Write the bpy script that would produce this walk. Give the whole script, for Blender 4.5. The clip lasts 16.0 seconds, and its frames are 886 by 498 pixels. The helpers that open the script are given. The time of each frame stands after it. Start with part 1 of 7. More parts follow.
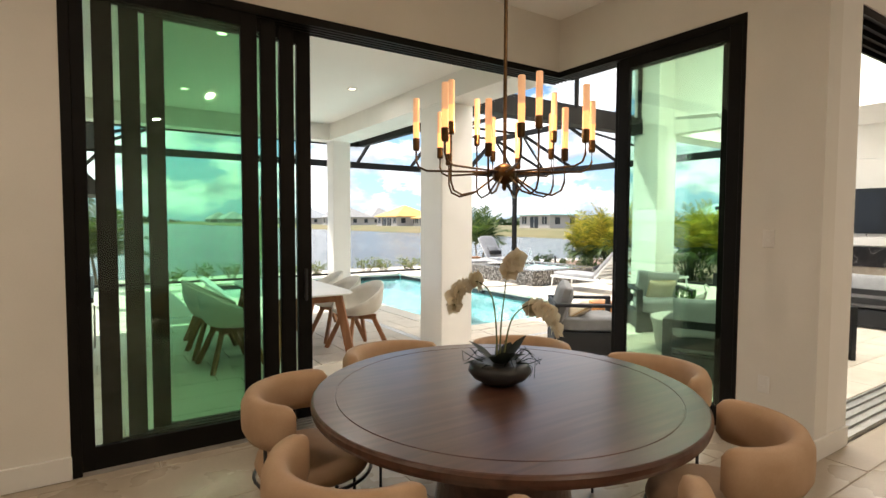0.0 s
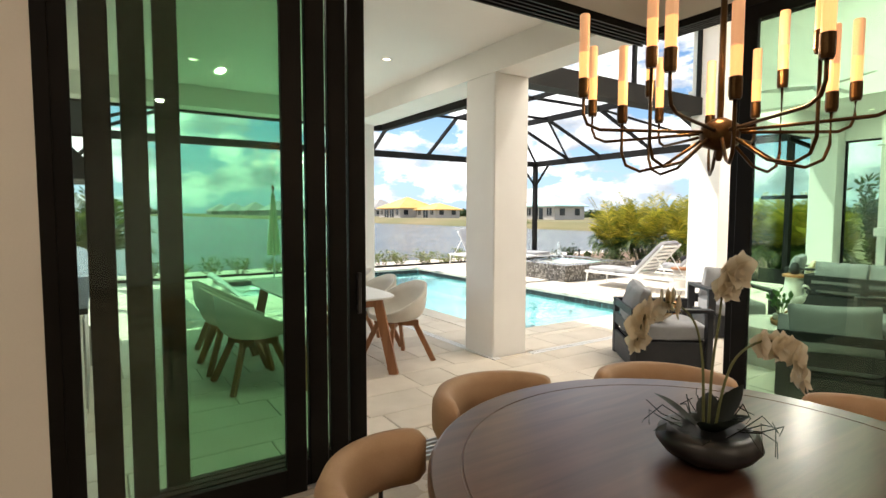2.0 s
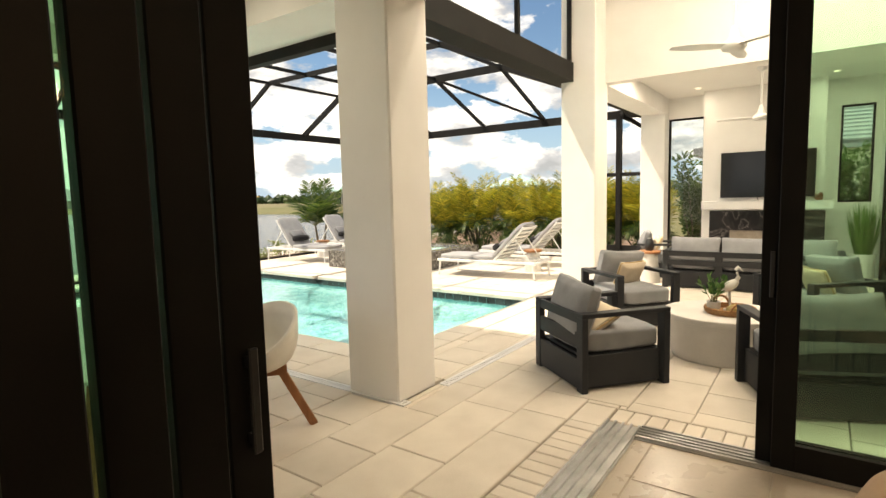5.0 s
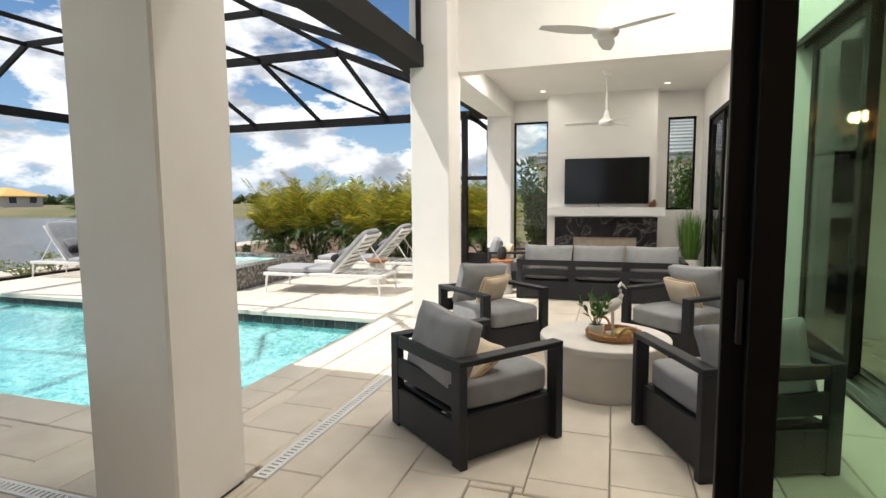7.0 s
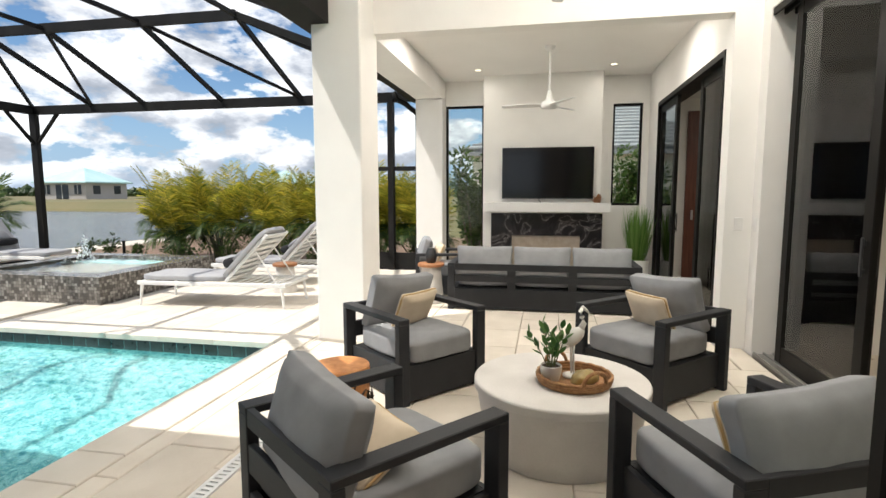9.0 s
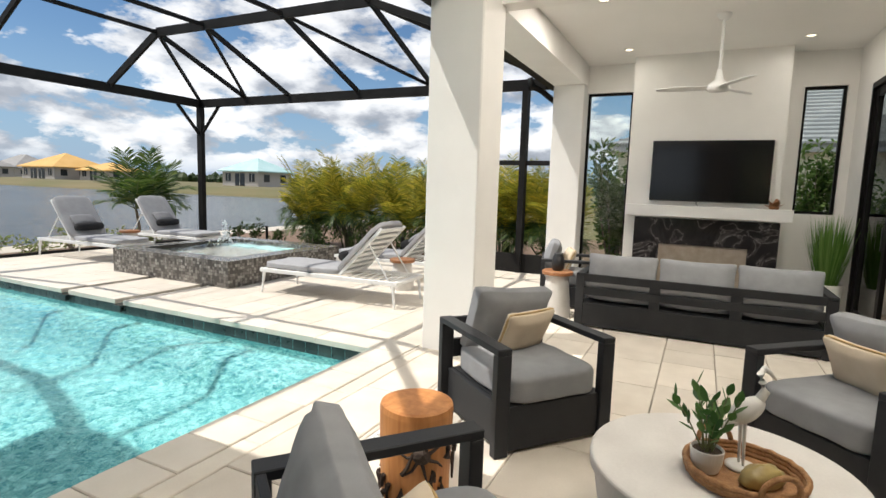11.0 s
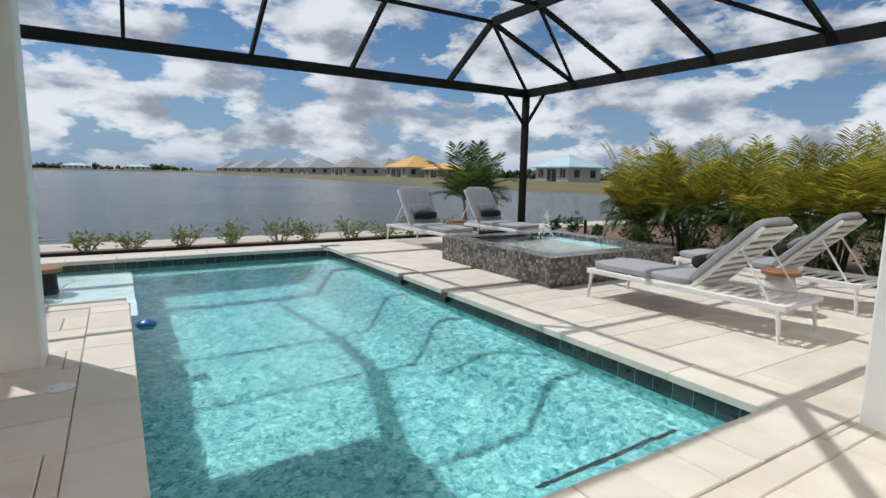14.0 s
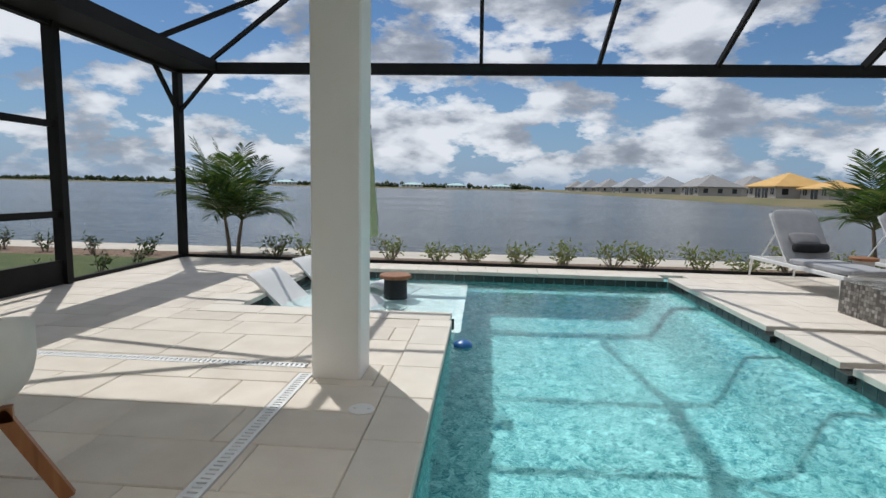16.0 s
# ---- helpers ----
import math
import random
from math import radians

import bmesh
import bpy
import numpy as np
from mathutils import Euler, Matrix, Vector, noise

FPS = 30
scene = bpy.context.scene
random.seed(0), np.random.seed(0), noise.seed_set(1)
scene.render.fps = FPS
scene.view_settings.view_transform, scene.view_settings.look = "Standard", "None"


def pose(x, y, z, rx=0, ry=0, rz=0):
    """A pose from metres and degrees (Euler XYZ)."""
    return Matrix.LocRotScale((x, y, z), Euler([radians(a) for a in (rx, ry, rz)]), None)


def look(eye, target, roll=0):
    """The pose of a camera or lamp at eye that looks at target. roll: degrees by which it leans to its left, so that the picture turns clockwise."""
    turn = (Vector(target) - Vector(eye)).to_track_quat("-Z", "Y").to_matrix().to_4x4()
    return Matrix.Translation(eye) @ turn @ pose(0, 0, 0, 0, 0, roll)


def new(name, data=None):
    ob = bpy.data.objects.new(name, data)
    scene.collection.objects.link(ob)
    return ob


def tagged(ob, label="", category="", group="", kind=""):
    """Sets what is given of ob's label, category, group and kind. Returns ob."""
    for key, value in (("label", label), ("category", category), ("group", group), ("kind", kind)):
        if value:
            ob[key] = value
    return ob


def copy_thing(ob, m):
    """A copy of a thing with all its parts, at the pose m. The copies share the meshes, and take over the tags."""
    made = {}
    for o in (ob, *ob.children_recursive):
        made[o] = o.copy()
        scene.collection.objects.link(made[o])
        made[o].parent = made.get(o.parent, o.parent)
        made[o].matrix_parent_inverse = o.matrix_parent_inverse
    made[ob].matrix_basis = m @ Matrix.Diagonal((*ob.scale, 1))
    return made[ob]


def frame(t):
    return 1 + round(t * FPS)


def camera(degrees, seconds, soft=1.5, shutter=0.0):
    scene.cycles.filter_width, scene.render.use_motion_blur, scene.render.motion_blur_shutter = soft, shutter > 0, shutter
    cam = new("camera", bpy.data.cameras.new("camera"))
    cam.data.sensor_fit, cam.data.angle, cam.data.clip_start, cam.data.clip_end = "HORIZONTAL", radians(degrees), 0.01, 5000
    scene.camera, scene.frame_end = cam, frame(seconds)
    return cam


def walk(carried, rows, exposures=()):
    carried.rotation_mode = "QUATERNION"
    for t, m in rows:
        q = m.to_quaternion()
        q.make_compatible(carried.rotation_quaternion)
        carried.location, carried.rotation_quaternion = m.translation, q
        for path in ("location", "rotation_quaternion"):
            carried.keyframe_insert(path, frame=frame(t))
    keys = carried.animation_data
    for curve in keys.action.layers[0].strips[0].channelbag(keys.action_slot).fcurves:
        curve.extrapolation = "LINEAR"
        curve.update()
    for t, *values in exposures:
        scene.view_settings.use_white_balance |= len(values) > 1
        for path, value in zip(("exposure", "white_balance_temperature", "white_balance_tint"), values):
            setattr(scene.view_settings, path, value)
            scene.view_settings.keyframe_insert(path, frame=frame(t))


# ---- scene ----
cam = camera(80.0, 16.0)
METRES, EYE, TILT, LEAN, TURN = 8.4, 1.512, 0.0, 0.0, -33.3
ROWS = [
    (0.0, 0.0, 0.0, 0.0, 0.01, -2.91, -0.22),
    (0.5, -0.0109, 0.0217, 0.0008, -0.24, -3.18, -0.25),
    (1.0, -0.0261, 0.045, 0.0005, -0.02, -3.44, -0.16),
    (1.5, -0.0471, 0.0718, 0.0008, 0.21, -3.65, -0.19),
    (2.0, -0.0633, 0.1055, -0.0012, 0.12, -3.82, -0.11),
    (2.5, -0.0797, 0.1421, -0.0016, -0.86, -4.07, 0.03),
    (3.0, -0.0969, 0.1782, -0.0004, -3.11, -4.37, 0.18),
    (5.5, -0.1164, 0.3603, -0.0044, -26.37, -5.72, 1.32),
    (6.0, -0.1024, 0.3933, -0.0046, -30.88, -5.57, 1.0),
    (6.5, -0.0816, 0.4254, -0.0053, -34.98, -5.44, 0.69),
    (7.0, -0.058, 0.4568, -0.0067, -38.75, -5.47, 0.47),
    (7.5, -0.0335, 0.4845, -0.0077, -42.37, -5.71, 0.26),
    (8.0, -0.0056, 0.51, -0.0083, -46.01, -6.1, 0.18),
    (10.5, 0.1163, 0.5946, -0.0091, -39.52, -6.69, -1.64),
    (11.0, 0.1243, 0.6049, -0.0094, -30.57, -6.75, -1.78),
    (11.5, 0.1252, 0.6194, -0.0115, -21.91, -7.03, -1.9),
    (12.0, 0.1278, 0.6368, -0.0194, -15.03, -7.41, -2.02),
    (12.5, 0.1355, 0.6643, -0.0228, -10.11, -7.8, -1.98),
    (13.0, 0.1343, 0.6915, -0.0232, -6.36, -8.15, -1.7),
    (13.5, 0.1285, 0.7204, -0.0242, -2.72, -8.18, -1.47),
    (14.0, 0.1233, 0.7512, -0.0245, 1.7, -8.03, -1.06),
    (14.5, 0.1164, 0.7804, -0.026, 7.73, -7.65, -0.89),
    (15.0, 0.1079, 0.8082, -0.0261, 15.53, -7.16, -0.94),
    (15.5, 0.1055, 0.8343, -0.0261, 25.48, -6.84, -0.98),
    (16.0, 0.0974, 0.858, -0.027, 37.63, -6.69, -1.23),
]
EXPOSURES = [(0.0, 0.82, 6600, 10), (1.5, 0.72, 6300, 10), (2.5, 0.68, 7600, 10), (3.0, 0.64, 8100, 10), (5.5, 0.34, 7900, 10), (6.0, 0.18, 6800, 10), (6.5, 0.02, 6400, 10), (7.0, 0.02, 6500, 10), (8.0, 0.10, 6550, 10), (10.5, 0.02, 6300, 10), (11.0, -0.14, 6500, 10), (12.5, -0.50, 6100, 10), (15.0, -0.71, 6090, 10), (16.0, -0.68, 6120, 10)]
walk(cam, [(t, pose(0, 0, EYE, TILT, LEAN, TURN) @ pose(METRES * x, METRES * y, METRES * z, 90 + pitch, roll, yaw)) for t, x, y, z, yaw, pitch, roll in ROWS], EXPOSURES)

# ---- world, sun ----
SUN_DIR = Vector((-0.333, 0.50, 1.0)).normalized()
world = bpy.data.worlds.new("world")
scene.world = world
world.use_nodes = True
wn, wl = world.node_tree.nodes, world.node_tree.links
wn.clear()
w_out = wn.new("ShaderNodeOutputWorld")
w_bg = wn.new("ShaderNodeBackground")
w_bg.inputs["Strength"].default_value = 0.110
w_sky = wn.new("ShaderNodeTexSky")
w_sky.sky_type = "NISHITA"
w_sky.sun_disc = False
w_sky.sun_elevation = math.asin(SUN_DIR.z)
w_sky.sun_rotation = math.atan2(SUN_DIR.x, SUN_DIR.y)
w_sky.air_density, w_sky.dust_density, w_sky.ozone_density = 1.0, 0.15, 3.5
# broken cumulus on a flat layer, thinning to haze at the horizon
w_tc = wn.new("ShaderNodeTexCoord")
w_sep = wn.new("ShaderNodeSeparateXYZ")
wl.new(w_tc.outputs["Generated"], w_sep.inputs[0])


def w_math(op, a, b=None, clamp=False):
    n = wn.new("ShaderNodeMath")
    n.operation, n.use_clamp = op, clamp
    for k, v in enumerate((a, b)):
        if v is None:
            continue
        if isinstance(v, (int, float)):
            n.inputs[k].default_value = v
        else:
            wl.new(v, n.inputs[k])
    return n.outputs[0]


def w_noise(vec, scale, detail, rough):
    n = wn.new("ShaderNodeTexNoise")
    n.inputs["Scale"].default_value, n.inputs["Detail"].default_value, n.inputs["Roughness"].default_value = scale, detail, rough
    wl.new(vec, n.inputs["Vector"])
    return n.outputs["Fac"]


def w_ramp(fac, stops):
    n = wn.new("ShaderNodeValToRGB")
    el = n.color_ramp.elements
    while len(el) < len(stops):
        el.new(0.5)
    for e, (p, c) in zip(el, stops):
        e.position, e.color = p, (*c, 1)
    wl.new(fac, n.inputs[0])
    return n.outputs[0]


w_up = w_math("MAXIMUM", w_sep.outputs["Z"], 0.0)
w_den = w_math("ADD", w_up, 0.55)
w_cx, w_cy = w_math("DIVIDE", w_sep.outputs["X"], w_den), w_math("DIVIDE", w_sep.outputs["Y"], w_den)
w_vec = wn.new("ShaderNodeCombineXYZ")
wl.new(w_cx, w_vec.inputs[0])
wl.new(w_cy, w_vec.inputs[1])
wl.new(w_math("MULTIPLY", w_up, 2.2), w_vec.inputs[2])
w_big = w_noise(w_vec.outputs[0], 4.3, 10.0, 0.58)
w_off = wn.new("ShaderNodeVectorMath")
w_off.inputs[1].default_value = (-0.045, 0.06, 0.05)
wl.new(w_vec.outputs[0], w_off.inputs[0])
w_side = w_noise(w_off.outputs[0], 4.3, 6.0, 0.5)
w_fine = w_noise(w_vec.outputs[0], 8.0, 7.0, 0.55)
w_cover = w_ramp(w_big, [(0.445, (0, 0, 0)), (0.47, (0.55, 0.55, 0.55)), (0.515, (1, 1, 1))])
w_dens = w_math("ADD", w_math("MULTIPLY", w_big, 0.45), w_math("MULTIPLY", w_fine, 0.25))
w_thick = w_ramp(w_math("ADD", w_dens, w_math("MULTIPLY", w_math("SUBTRACT", w_side, w_big), 1.1)), [(0.26, (12.0, 12.0, 12.0)), (0.35, (8.8, 9.0, 9.3)), (0.43, (5.0, 5.3, 5.9)), (0.52, (3.7, 4.0, 4.5))])
w_fade = w_ramp(w_up, [(0.0, (0.25, 0.25, 0.25)), (0.05, (1, 1, 1))])
w_fac = w_math("MULTIPLY", w_cover, w_fade)
w_mix = wn.new("ShaderNodeMix")
w_mix.data_type = "RGBA"
wl.new(w_math("MULTIPLY", w_fac, 0.92), w_mix.inputs["Factor"])
w_haze = wn.new("ShaderNodeMix")
w_haze.data_type = "RGBA"
w_hz = w_ramp(w_up, [(0.0, (0.85, 0.85, 0.85)), (0.22, (0.0, 0.0, 0.0))])
wl.new(w_hz, w_haze.inputs["Factor"])
w_sat = wn.new("ShaderNodeHueSaturation")
w_sat.inputs["Saturation"].default_value = 1.12
wl.new(w_sky.outputs[0], w_sat.inputs["Color"])
wl.new(w_sat.outputs[0], w_haze.inputs[6])
w_haze.inputs[7].default_value = (2.8, 4.5, 7.0, 1)
wl.new(w_haze.outputs[2], w_mix.inputs[6])
wl.new(w_thick, w_mix.inputs[7])
wl.new(w_mix.outputs[2], w_bg.inputs["Color"])
wl.new(w_bg.outputs[0], w_out.inputs["Surface"])

sun = new("sun", bpy.data.lights.new("sun", "SUN"))
sun.data.energy, sun.data.angle, sun.data.color = 4.6, radians(0.53), (1.0, 0.955, 0.88)
sun.matrix_world = look(SUN_DIR * 50, (0, 0, 0))


# ---- materials ----
def mat_base(name, rough=0.5, metal=0.0):
    m = bpy.data.materials.new(name)
    m.use_nodes = True
    p = m.node_tree.nodes["Principled BSDF"]
    p.inputs["Roughness"].default_value, p.inputs["Metallic"].default_value = rough, metal
    return m, m.node_tree.nodes, m.node_tree.links, p


def surface(name, a, b, scale=6.0, rough=0.6, bump=0.15, fine=90.0, metal=0.0, stretch=(1, 1, 1), vary=0.0, gloss_vary=0.08, bump_dist=0.004, spec=0.5):
    """Two-tone surface: coarse stains between colours a and b, fine grain as relief, per-object variation."""
    m, n, l, p = mat_base(name, rough, metal)
    p.inputs["Specular IOR Level"].default_value = spec
    tc = n.new("ShaderNodeTexCoord")
    mp = n.new("ShaderNodeMapping")
    mp.inputs["Scale"].default_value = stretch
    geo = n.new("ShaderNodeNewGeometry")
    l.new(geo.outputs["Position"], mp.inputs["Vector"])
    big, small = n.new("ShaderNodeTexNoise"), n.new("ShaderNodeTexNoise")
    big.inputs["Scale"].default_value, big.inputs["Detail"].default_value = scale, 5
    small.inputs["Scale"].default_value, small.inputs["Detail"].default_value = fine, 4
    l.new(mp.outputs[0], big.inputs["Vector"])
    l.new(mp.outputs[0], small.inputs["Vector"])
    add = n.new("ShaderNodeMath")
    add.operation = "MULTIPLY_ADD"
    add.inputs[1].default_value = 0.35
    l.new(small.outputs["Fac"], add.inputs[0])
    l.new(big.outputs["Fac"], add.inputs[2])
    ramp = n.new("ShaderNodeValToRGB")
    ramp.color_ramp.elements[0].position, ramp.color_ramp.elements[0].color = 0.45, (*a, 1)
    ramp.color_ramp.elements[1].position, ramp.color_ramp.elements[1].color = 0.9, (*b, 1)
    l.new(add.outputs[0], ramp.inputs[0])
    col = ramp.outputs[0]
    if vary:
        info = n.new("ShaderNodeObjectInfo")
        hsv = n.new("ShaderNodeHueSaturation")
        mr = n.new("ShaderNodeMapRange")
        mr.inputs["To Min"].default_value, mr.inputs["To Max"].default_value = 1 - vary, 1 + vary
        l.new(info.outputs["Random"], mr.inputs["Value"])
        l.new(mr.outputs[0], hsv.inputs["Value"])
        l.new(col, hsv.inputs["Color"])
        col = hsv.outputs[0]
    l.new(col, p.inputs["Base Color"])
    rr = n.new("ShaderNodeMapRange")
    rr.inputs["To Min"].default_value, rr.inputs["To Max"].default_value = max(0.02, rough - gloss_vary), min(1, rough + gloss_vary)
    l.new(big.outputs["Fac"], rr.inputs["Value"])
    l.new(rr.outputs[0], p.inputs["Roughness"])
    bp = n.new("ShaderNodeBump")
    bp.inputs["Strength"].default_value, bp.inputs["Distance"].default_value = bump, bump_dist
    l.new(small.outputs["Fac"], bp.inputs["Height"])
    l.new(bp.outputs[0], p.inputs["Normal"])
    return m


def wood(name, a, b, along="X", rough=0.45, scale=1.0, vary=0.08):
    m, n, l, p = mat_base(name, rough)
    geo = n.new("ShaderNodeTexCoord")
    mp = n.new("ShaderNodeMapping")
    k = {"X": (2, 26, 26), "Y": (26, 2, 26), "Z": (26, 26, 2)}[along]
    mp.inputs["Scale"].default_value = [c * scale for c in k]
    l.new(geo.outputs["Object"], mp.inputs["Vector"])
    t = n.new("ShaderNodeTexNoise")
    t.inputs["Scale"].default_value, t.inputs["Detail"].default_value, t.inputs["Distortion"].default_value = 1.0, 6, 0.6
    l.new(mp.outputs[0], t.inputs["Vector"])
    ramp = n.new("ShaderNodeValToRGB")
    ramp.color_ramp.elements[0].position, ramp.color_ramp.elements[0].color = 0.32, (*a, 1)
    ramp.color_ramp.elements[1].position, ramp.color_ramp.elements[1].color = 0.7, (*b, 1)
    l.new(t.outputs["Fac"], ramp.inputs[0])
    info, hsv, mr = n.new("ShaderNodeObjectInfo"), n.new("ShaderNodeHueSaturation"), n.new("ShaderNodeMapRange")
    mr.inputs["To Min"].default_value, mr.inputs["To Max"].default_value = 1 - vary, 1 + vary
    l.new(info.outputs["Random"], mr.inputs["Value"])
    l.new(mr.outputs[0], hsv.inputs["Value"])
    l.new(ramp.outputs[0], hsv.inputs["Color"])
    l.new(hsv.outputs[0], p.inputs["Base Color"])
    bp = n.new("ShaderNodeBump")
    bp.inputs["Strength"].default_value, bp.inputs["Distance"].default_value = 0.12, 0.002
    l.new(t.outputs["Fac"], bp.inputs["Height"])
    l.new(bp.outputs[0], p.inputs["Normal"])
    return m


def fabric(name, a, b, weave=420.0, rough=0.9, bump=0.35):
    m = surface(name, a, b, scale=9.0, rough=rough, bump=bump, fine=weave, spec=0.25, gloss_vary=0.03, bump_dist=0.0012)
    return m


def glass_tint(name, tint, rough=0.0):
    m, n, l, p = mat_base(name)
    n.remove(p)
    out = n["Material Output"]
    tr, gl, mx, fr = n.new("ShaderNodeBsdfTransparent"), n.new("ShaderNodeBsdfGlossy"), n.new("ShaderNodeMixShader"), n.new("ShaderNodeFresnel")
    tr.inputs[0].default_value = (*tint, 1)
    gl.inputs["Roughness"].default_value = rough
    fr.inputs["IOR"].default_value = 1.5
    l.new(fr.outputs[0], mx.inputs[0])
    l.new(tr.outputs[0], mx.inputs[1])
    l.new(gl.outputs[0], mx.inputs[2])
    l.new(mx.outputs[0], out.inputs["Surface"])
    return m


def emitter(name, col, strength):
    m, n, l, p = mat_base(name, 0.4)
    p.inputs["Base Color"].default_value = (*col, 1)
    p.inputs["Emission Color"].default_value = (*col, 1)
    p.inputs["Emission Strength"].default_value = strength
    return m


def water_mat(name, tint, bump, scale, rough=0.0):
    m, n, l, p = mat_base(name, rough)
    p.inputs["Base Color"].default_value = (*tint, 1)
    p.inputs["IOR"].default_value = 1.33
    p.inputs["Transmission Weight"].default_value = 1.0
    geo = n.new("ShaderNodeNewGeometry")
    t = n.new("ShaderNodeTexNoise")
    t.inputs["Scale"].default_value, t.inputs["Detail"].default_value, t.inputs["Distortion"].default_value = scale, 3, 0.6
    l.new(geo.outputs["Position"], t.inputs["Vector"])
    bp = n.new("ShaderNodeBump")
    bp.inputs["Strength"].default_value, bp.inputs["Distance"].default_value = bump, 0.03
    l.new(t.outputs["Fac"], bp.inputs["Height"])
    l.new(bp.outputs[0], p.inputs["Normal"])
    return m


M_WALL = surface("painted_plaster", (0.78, 0.755, 0.71), (0.72, 0.70, 0.655), 2.0, 0.75, 0.06, 120)
M_STUCCO = surface("white_stucco", (0.86, 0.845, 0.815), (0.81, 0.795, 0.765), 2.5, 0.85, 0.35, 160)
M_CEIL = surface("ceiling_paint", (0.88, 0.865, 0.835), (0.85, 0.835, 0.805), 1.5, 0.85, 0.04, 90)
M_TRIM = surface("white_trim", (0.80, 0.79, 0.77), (0.76, 0.75, 0.73), 4.0, 0.4, 0.03, 60)
M_BRONZE = surface("dark_bronze_frame", (0.0045, 0.004, 0.0035), (0.009, 0.008, 0.007), 5.0, 0.5, 0.05, 200, spec=0.15)
M_ALU = surface("brushed_aluminium", (0.55, 0.55, 0.54), (0.40, 0.40, 0.39), 6.0, 0.35, 0.08, 150, metal=0.9)
M_FRAME = surface("bronze_enclosure", (0.012, 0.0115, 0.0115), (0.022, 0.021, 0.020), 3.0, 0.6, 0.04, 120, spec=0.12)
M_GLASS = glass_tint("green_tinted_glass", (0.86, 0.97, 0.897))
M_CLEAR = glass_tint("clear_glass", (0.93, 0.96, 0.94))
M_OAK = surface("pale_floor_tile", (0.46, 0.39, 0.31), (0.38, 0.32, 0.25), 2.5, 0.28, 0.05, 40, vary=0.05)
M_PAVER = surface("cream_paver", (0.72, 0.655, 0.565), (0.62, 0.555, 0.47), 3.5, 0.8, 0.35, 130, vary=0.07)
M_JOINT = surface("joint_sand", (0.50, 0.44, 0.365), (0.38, 0.33, 0.27), 12.0, 0.95, 0.4, 200)
M_COPING = surface("cream_coping", (0.73, 0.675, 0.59), (0.65, 0.595, 0.51), 3.5, 0.75, 0.3, 130, vary=0.05)
# high-contrast mottle paints the sun's caustic dapple into the plaster colour
M_POOL = surface("caustic_mottled_plaster", (0.025, 0.215, 0.24), (0.35, 0.67, 0.655), 17.0, 0.7, 0.2, 34)
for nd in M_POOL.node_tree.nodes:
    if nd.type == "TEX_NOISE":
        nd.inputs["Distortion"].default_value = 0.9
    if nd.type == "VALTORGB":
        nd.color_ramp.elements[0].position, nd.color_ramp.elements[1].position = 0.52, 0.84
M_SPA = surface("spa_plaster", (0.40, 0.68, 0.68), (0.58, 0.82, 0.81), 9.0, 0.7, 0.2, 34)
M_SLATE = surface("slate_waterline_tile", (0.018, 0.022, 0.022), (0.045, 0.05, 0.047), 14.0, 0.3, 0.3, 90, vary=0.4)
M_WATER = water_mat("pool_water", (0.70, 0.97, 0.99), 0.30, 6.0)
M_SPAWATER = water_mat("spa_water", (0.78, 0.97, 0.98), 0.8, 11.0)
M_CHAR = surface("charcoal_aluminium", (0.018, 0.019, 0.022), (0.028, 0.029, 0.032), 7.0, 0.55, 0.1, 260, spec=0.3)
M_GREY = fabric("grey_outdoor_fabric", (0.245, 0.25, 0.262), (0.30, 0.305, 0.318))
M_PAD = fabric("pale_grey_sling", (0.34, 0.34, 0.35), (0.40, 0.40, 0.41))
M_GREYD = fabric("dark_grey_outdoor_fabric", (0.20, 0.20, 0.21), (0.25, 0.25, 0.26))
M_BEIGE = fabric("beige_linen", (0.60, 0.50, 0.37), (0.68, 0.58, 0.45))
M_FRINGE = fabric("straw_fringe", (0.42, 0.28, 0.12), (0.52, 0.36, 0.18))
M_TAN = fabric("tan_leather", (0.40, 0.26, 0.16), (0.47, 0.32, 0.21), 160, 0.6, 0.12)
M_BLACKFAB = fabric("black_fabric", (0.02, 0.02, 0.022), (0.035, 0.035, 0.037))
M_WHITEFAB = fabric("offwhite_fabric", (0.66, 0.63, 0.57), (0.74, 0.71, 0.65))
M_WENGE = wood("dark_walnut", (0.058, 0.026, 0.017), (0.11, 0.05, 0.033), "X", 0.34)
M_WENGE.node_tree.nodes["Principled BSDF"].inputs["Coat Weight"].default_value = 0.45
M_WENGE.node_tree.nodes["Principled BSDF"].inputs["Coat Roughness"].default_value = 0.22
M_WENGE.node_tree.nodes["Principled BSDF"].inputs["Specular IOR Level"].default_value = 0.45
M_TEAK = wood("teak", (0.24, 0.095, 0.035), (0.36, 0.16, 0.065), "Z", 0.5)
M_STUMP = wood("burnt_teak_root", (0.40, 0.15, 0.04), (0.56, 0.25, 0.08), "Z", 0.55)
M_STUMPD = surface("charred_root", (0.02, 0.012, 0.008), (0.05, 0.03, 0.02), 20, 0.8, 0.5, 90)
M_CONC = surface("white_concrete", (0.66, 0.635, 0.60), (0.56, 0.535, 0.505), 4.0, 0.8, 0.2, 90)
M_WHITE = surface("white_powder_coat", (0.80, 0.80, 0.79), (0.74, 0.74, 0.73), 5.0, 0.45, 0.05, 150)
M_TVG = surface("screen_glass", (0.004, 0.004, 0.005), (0.007, 0.007, 0.008), 3.0, 0.12, 0.0, 50, gloss_vary=0.02)
M_BLACK = surface("black_plastic", (0.015, 0.015, 0.016), (0.025, 0.025, 0.026), 8.0, 0.4, 0.05, 200)
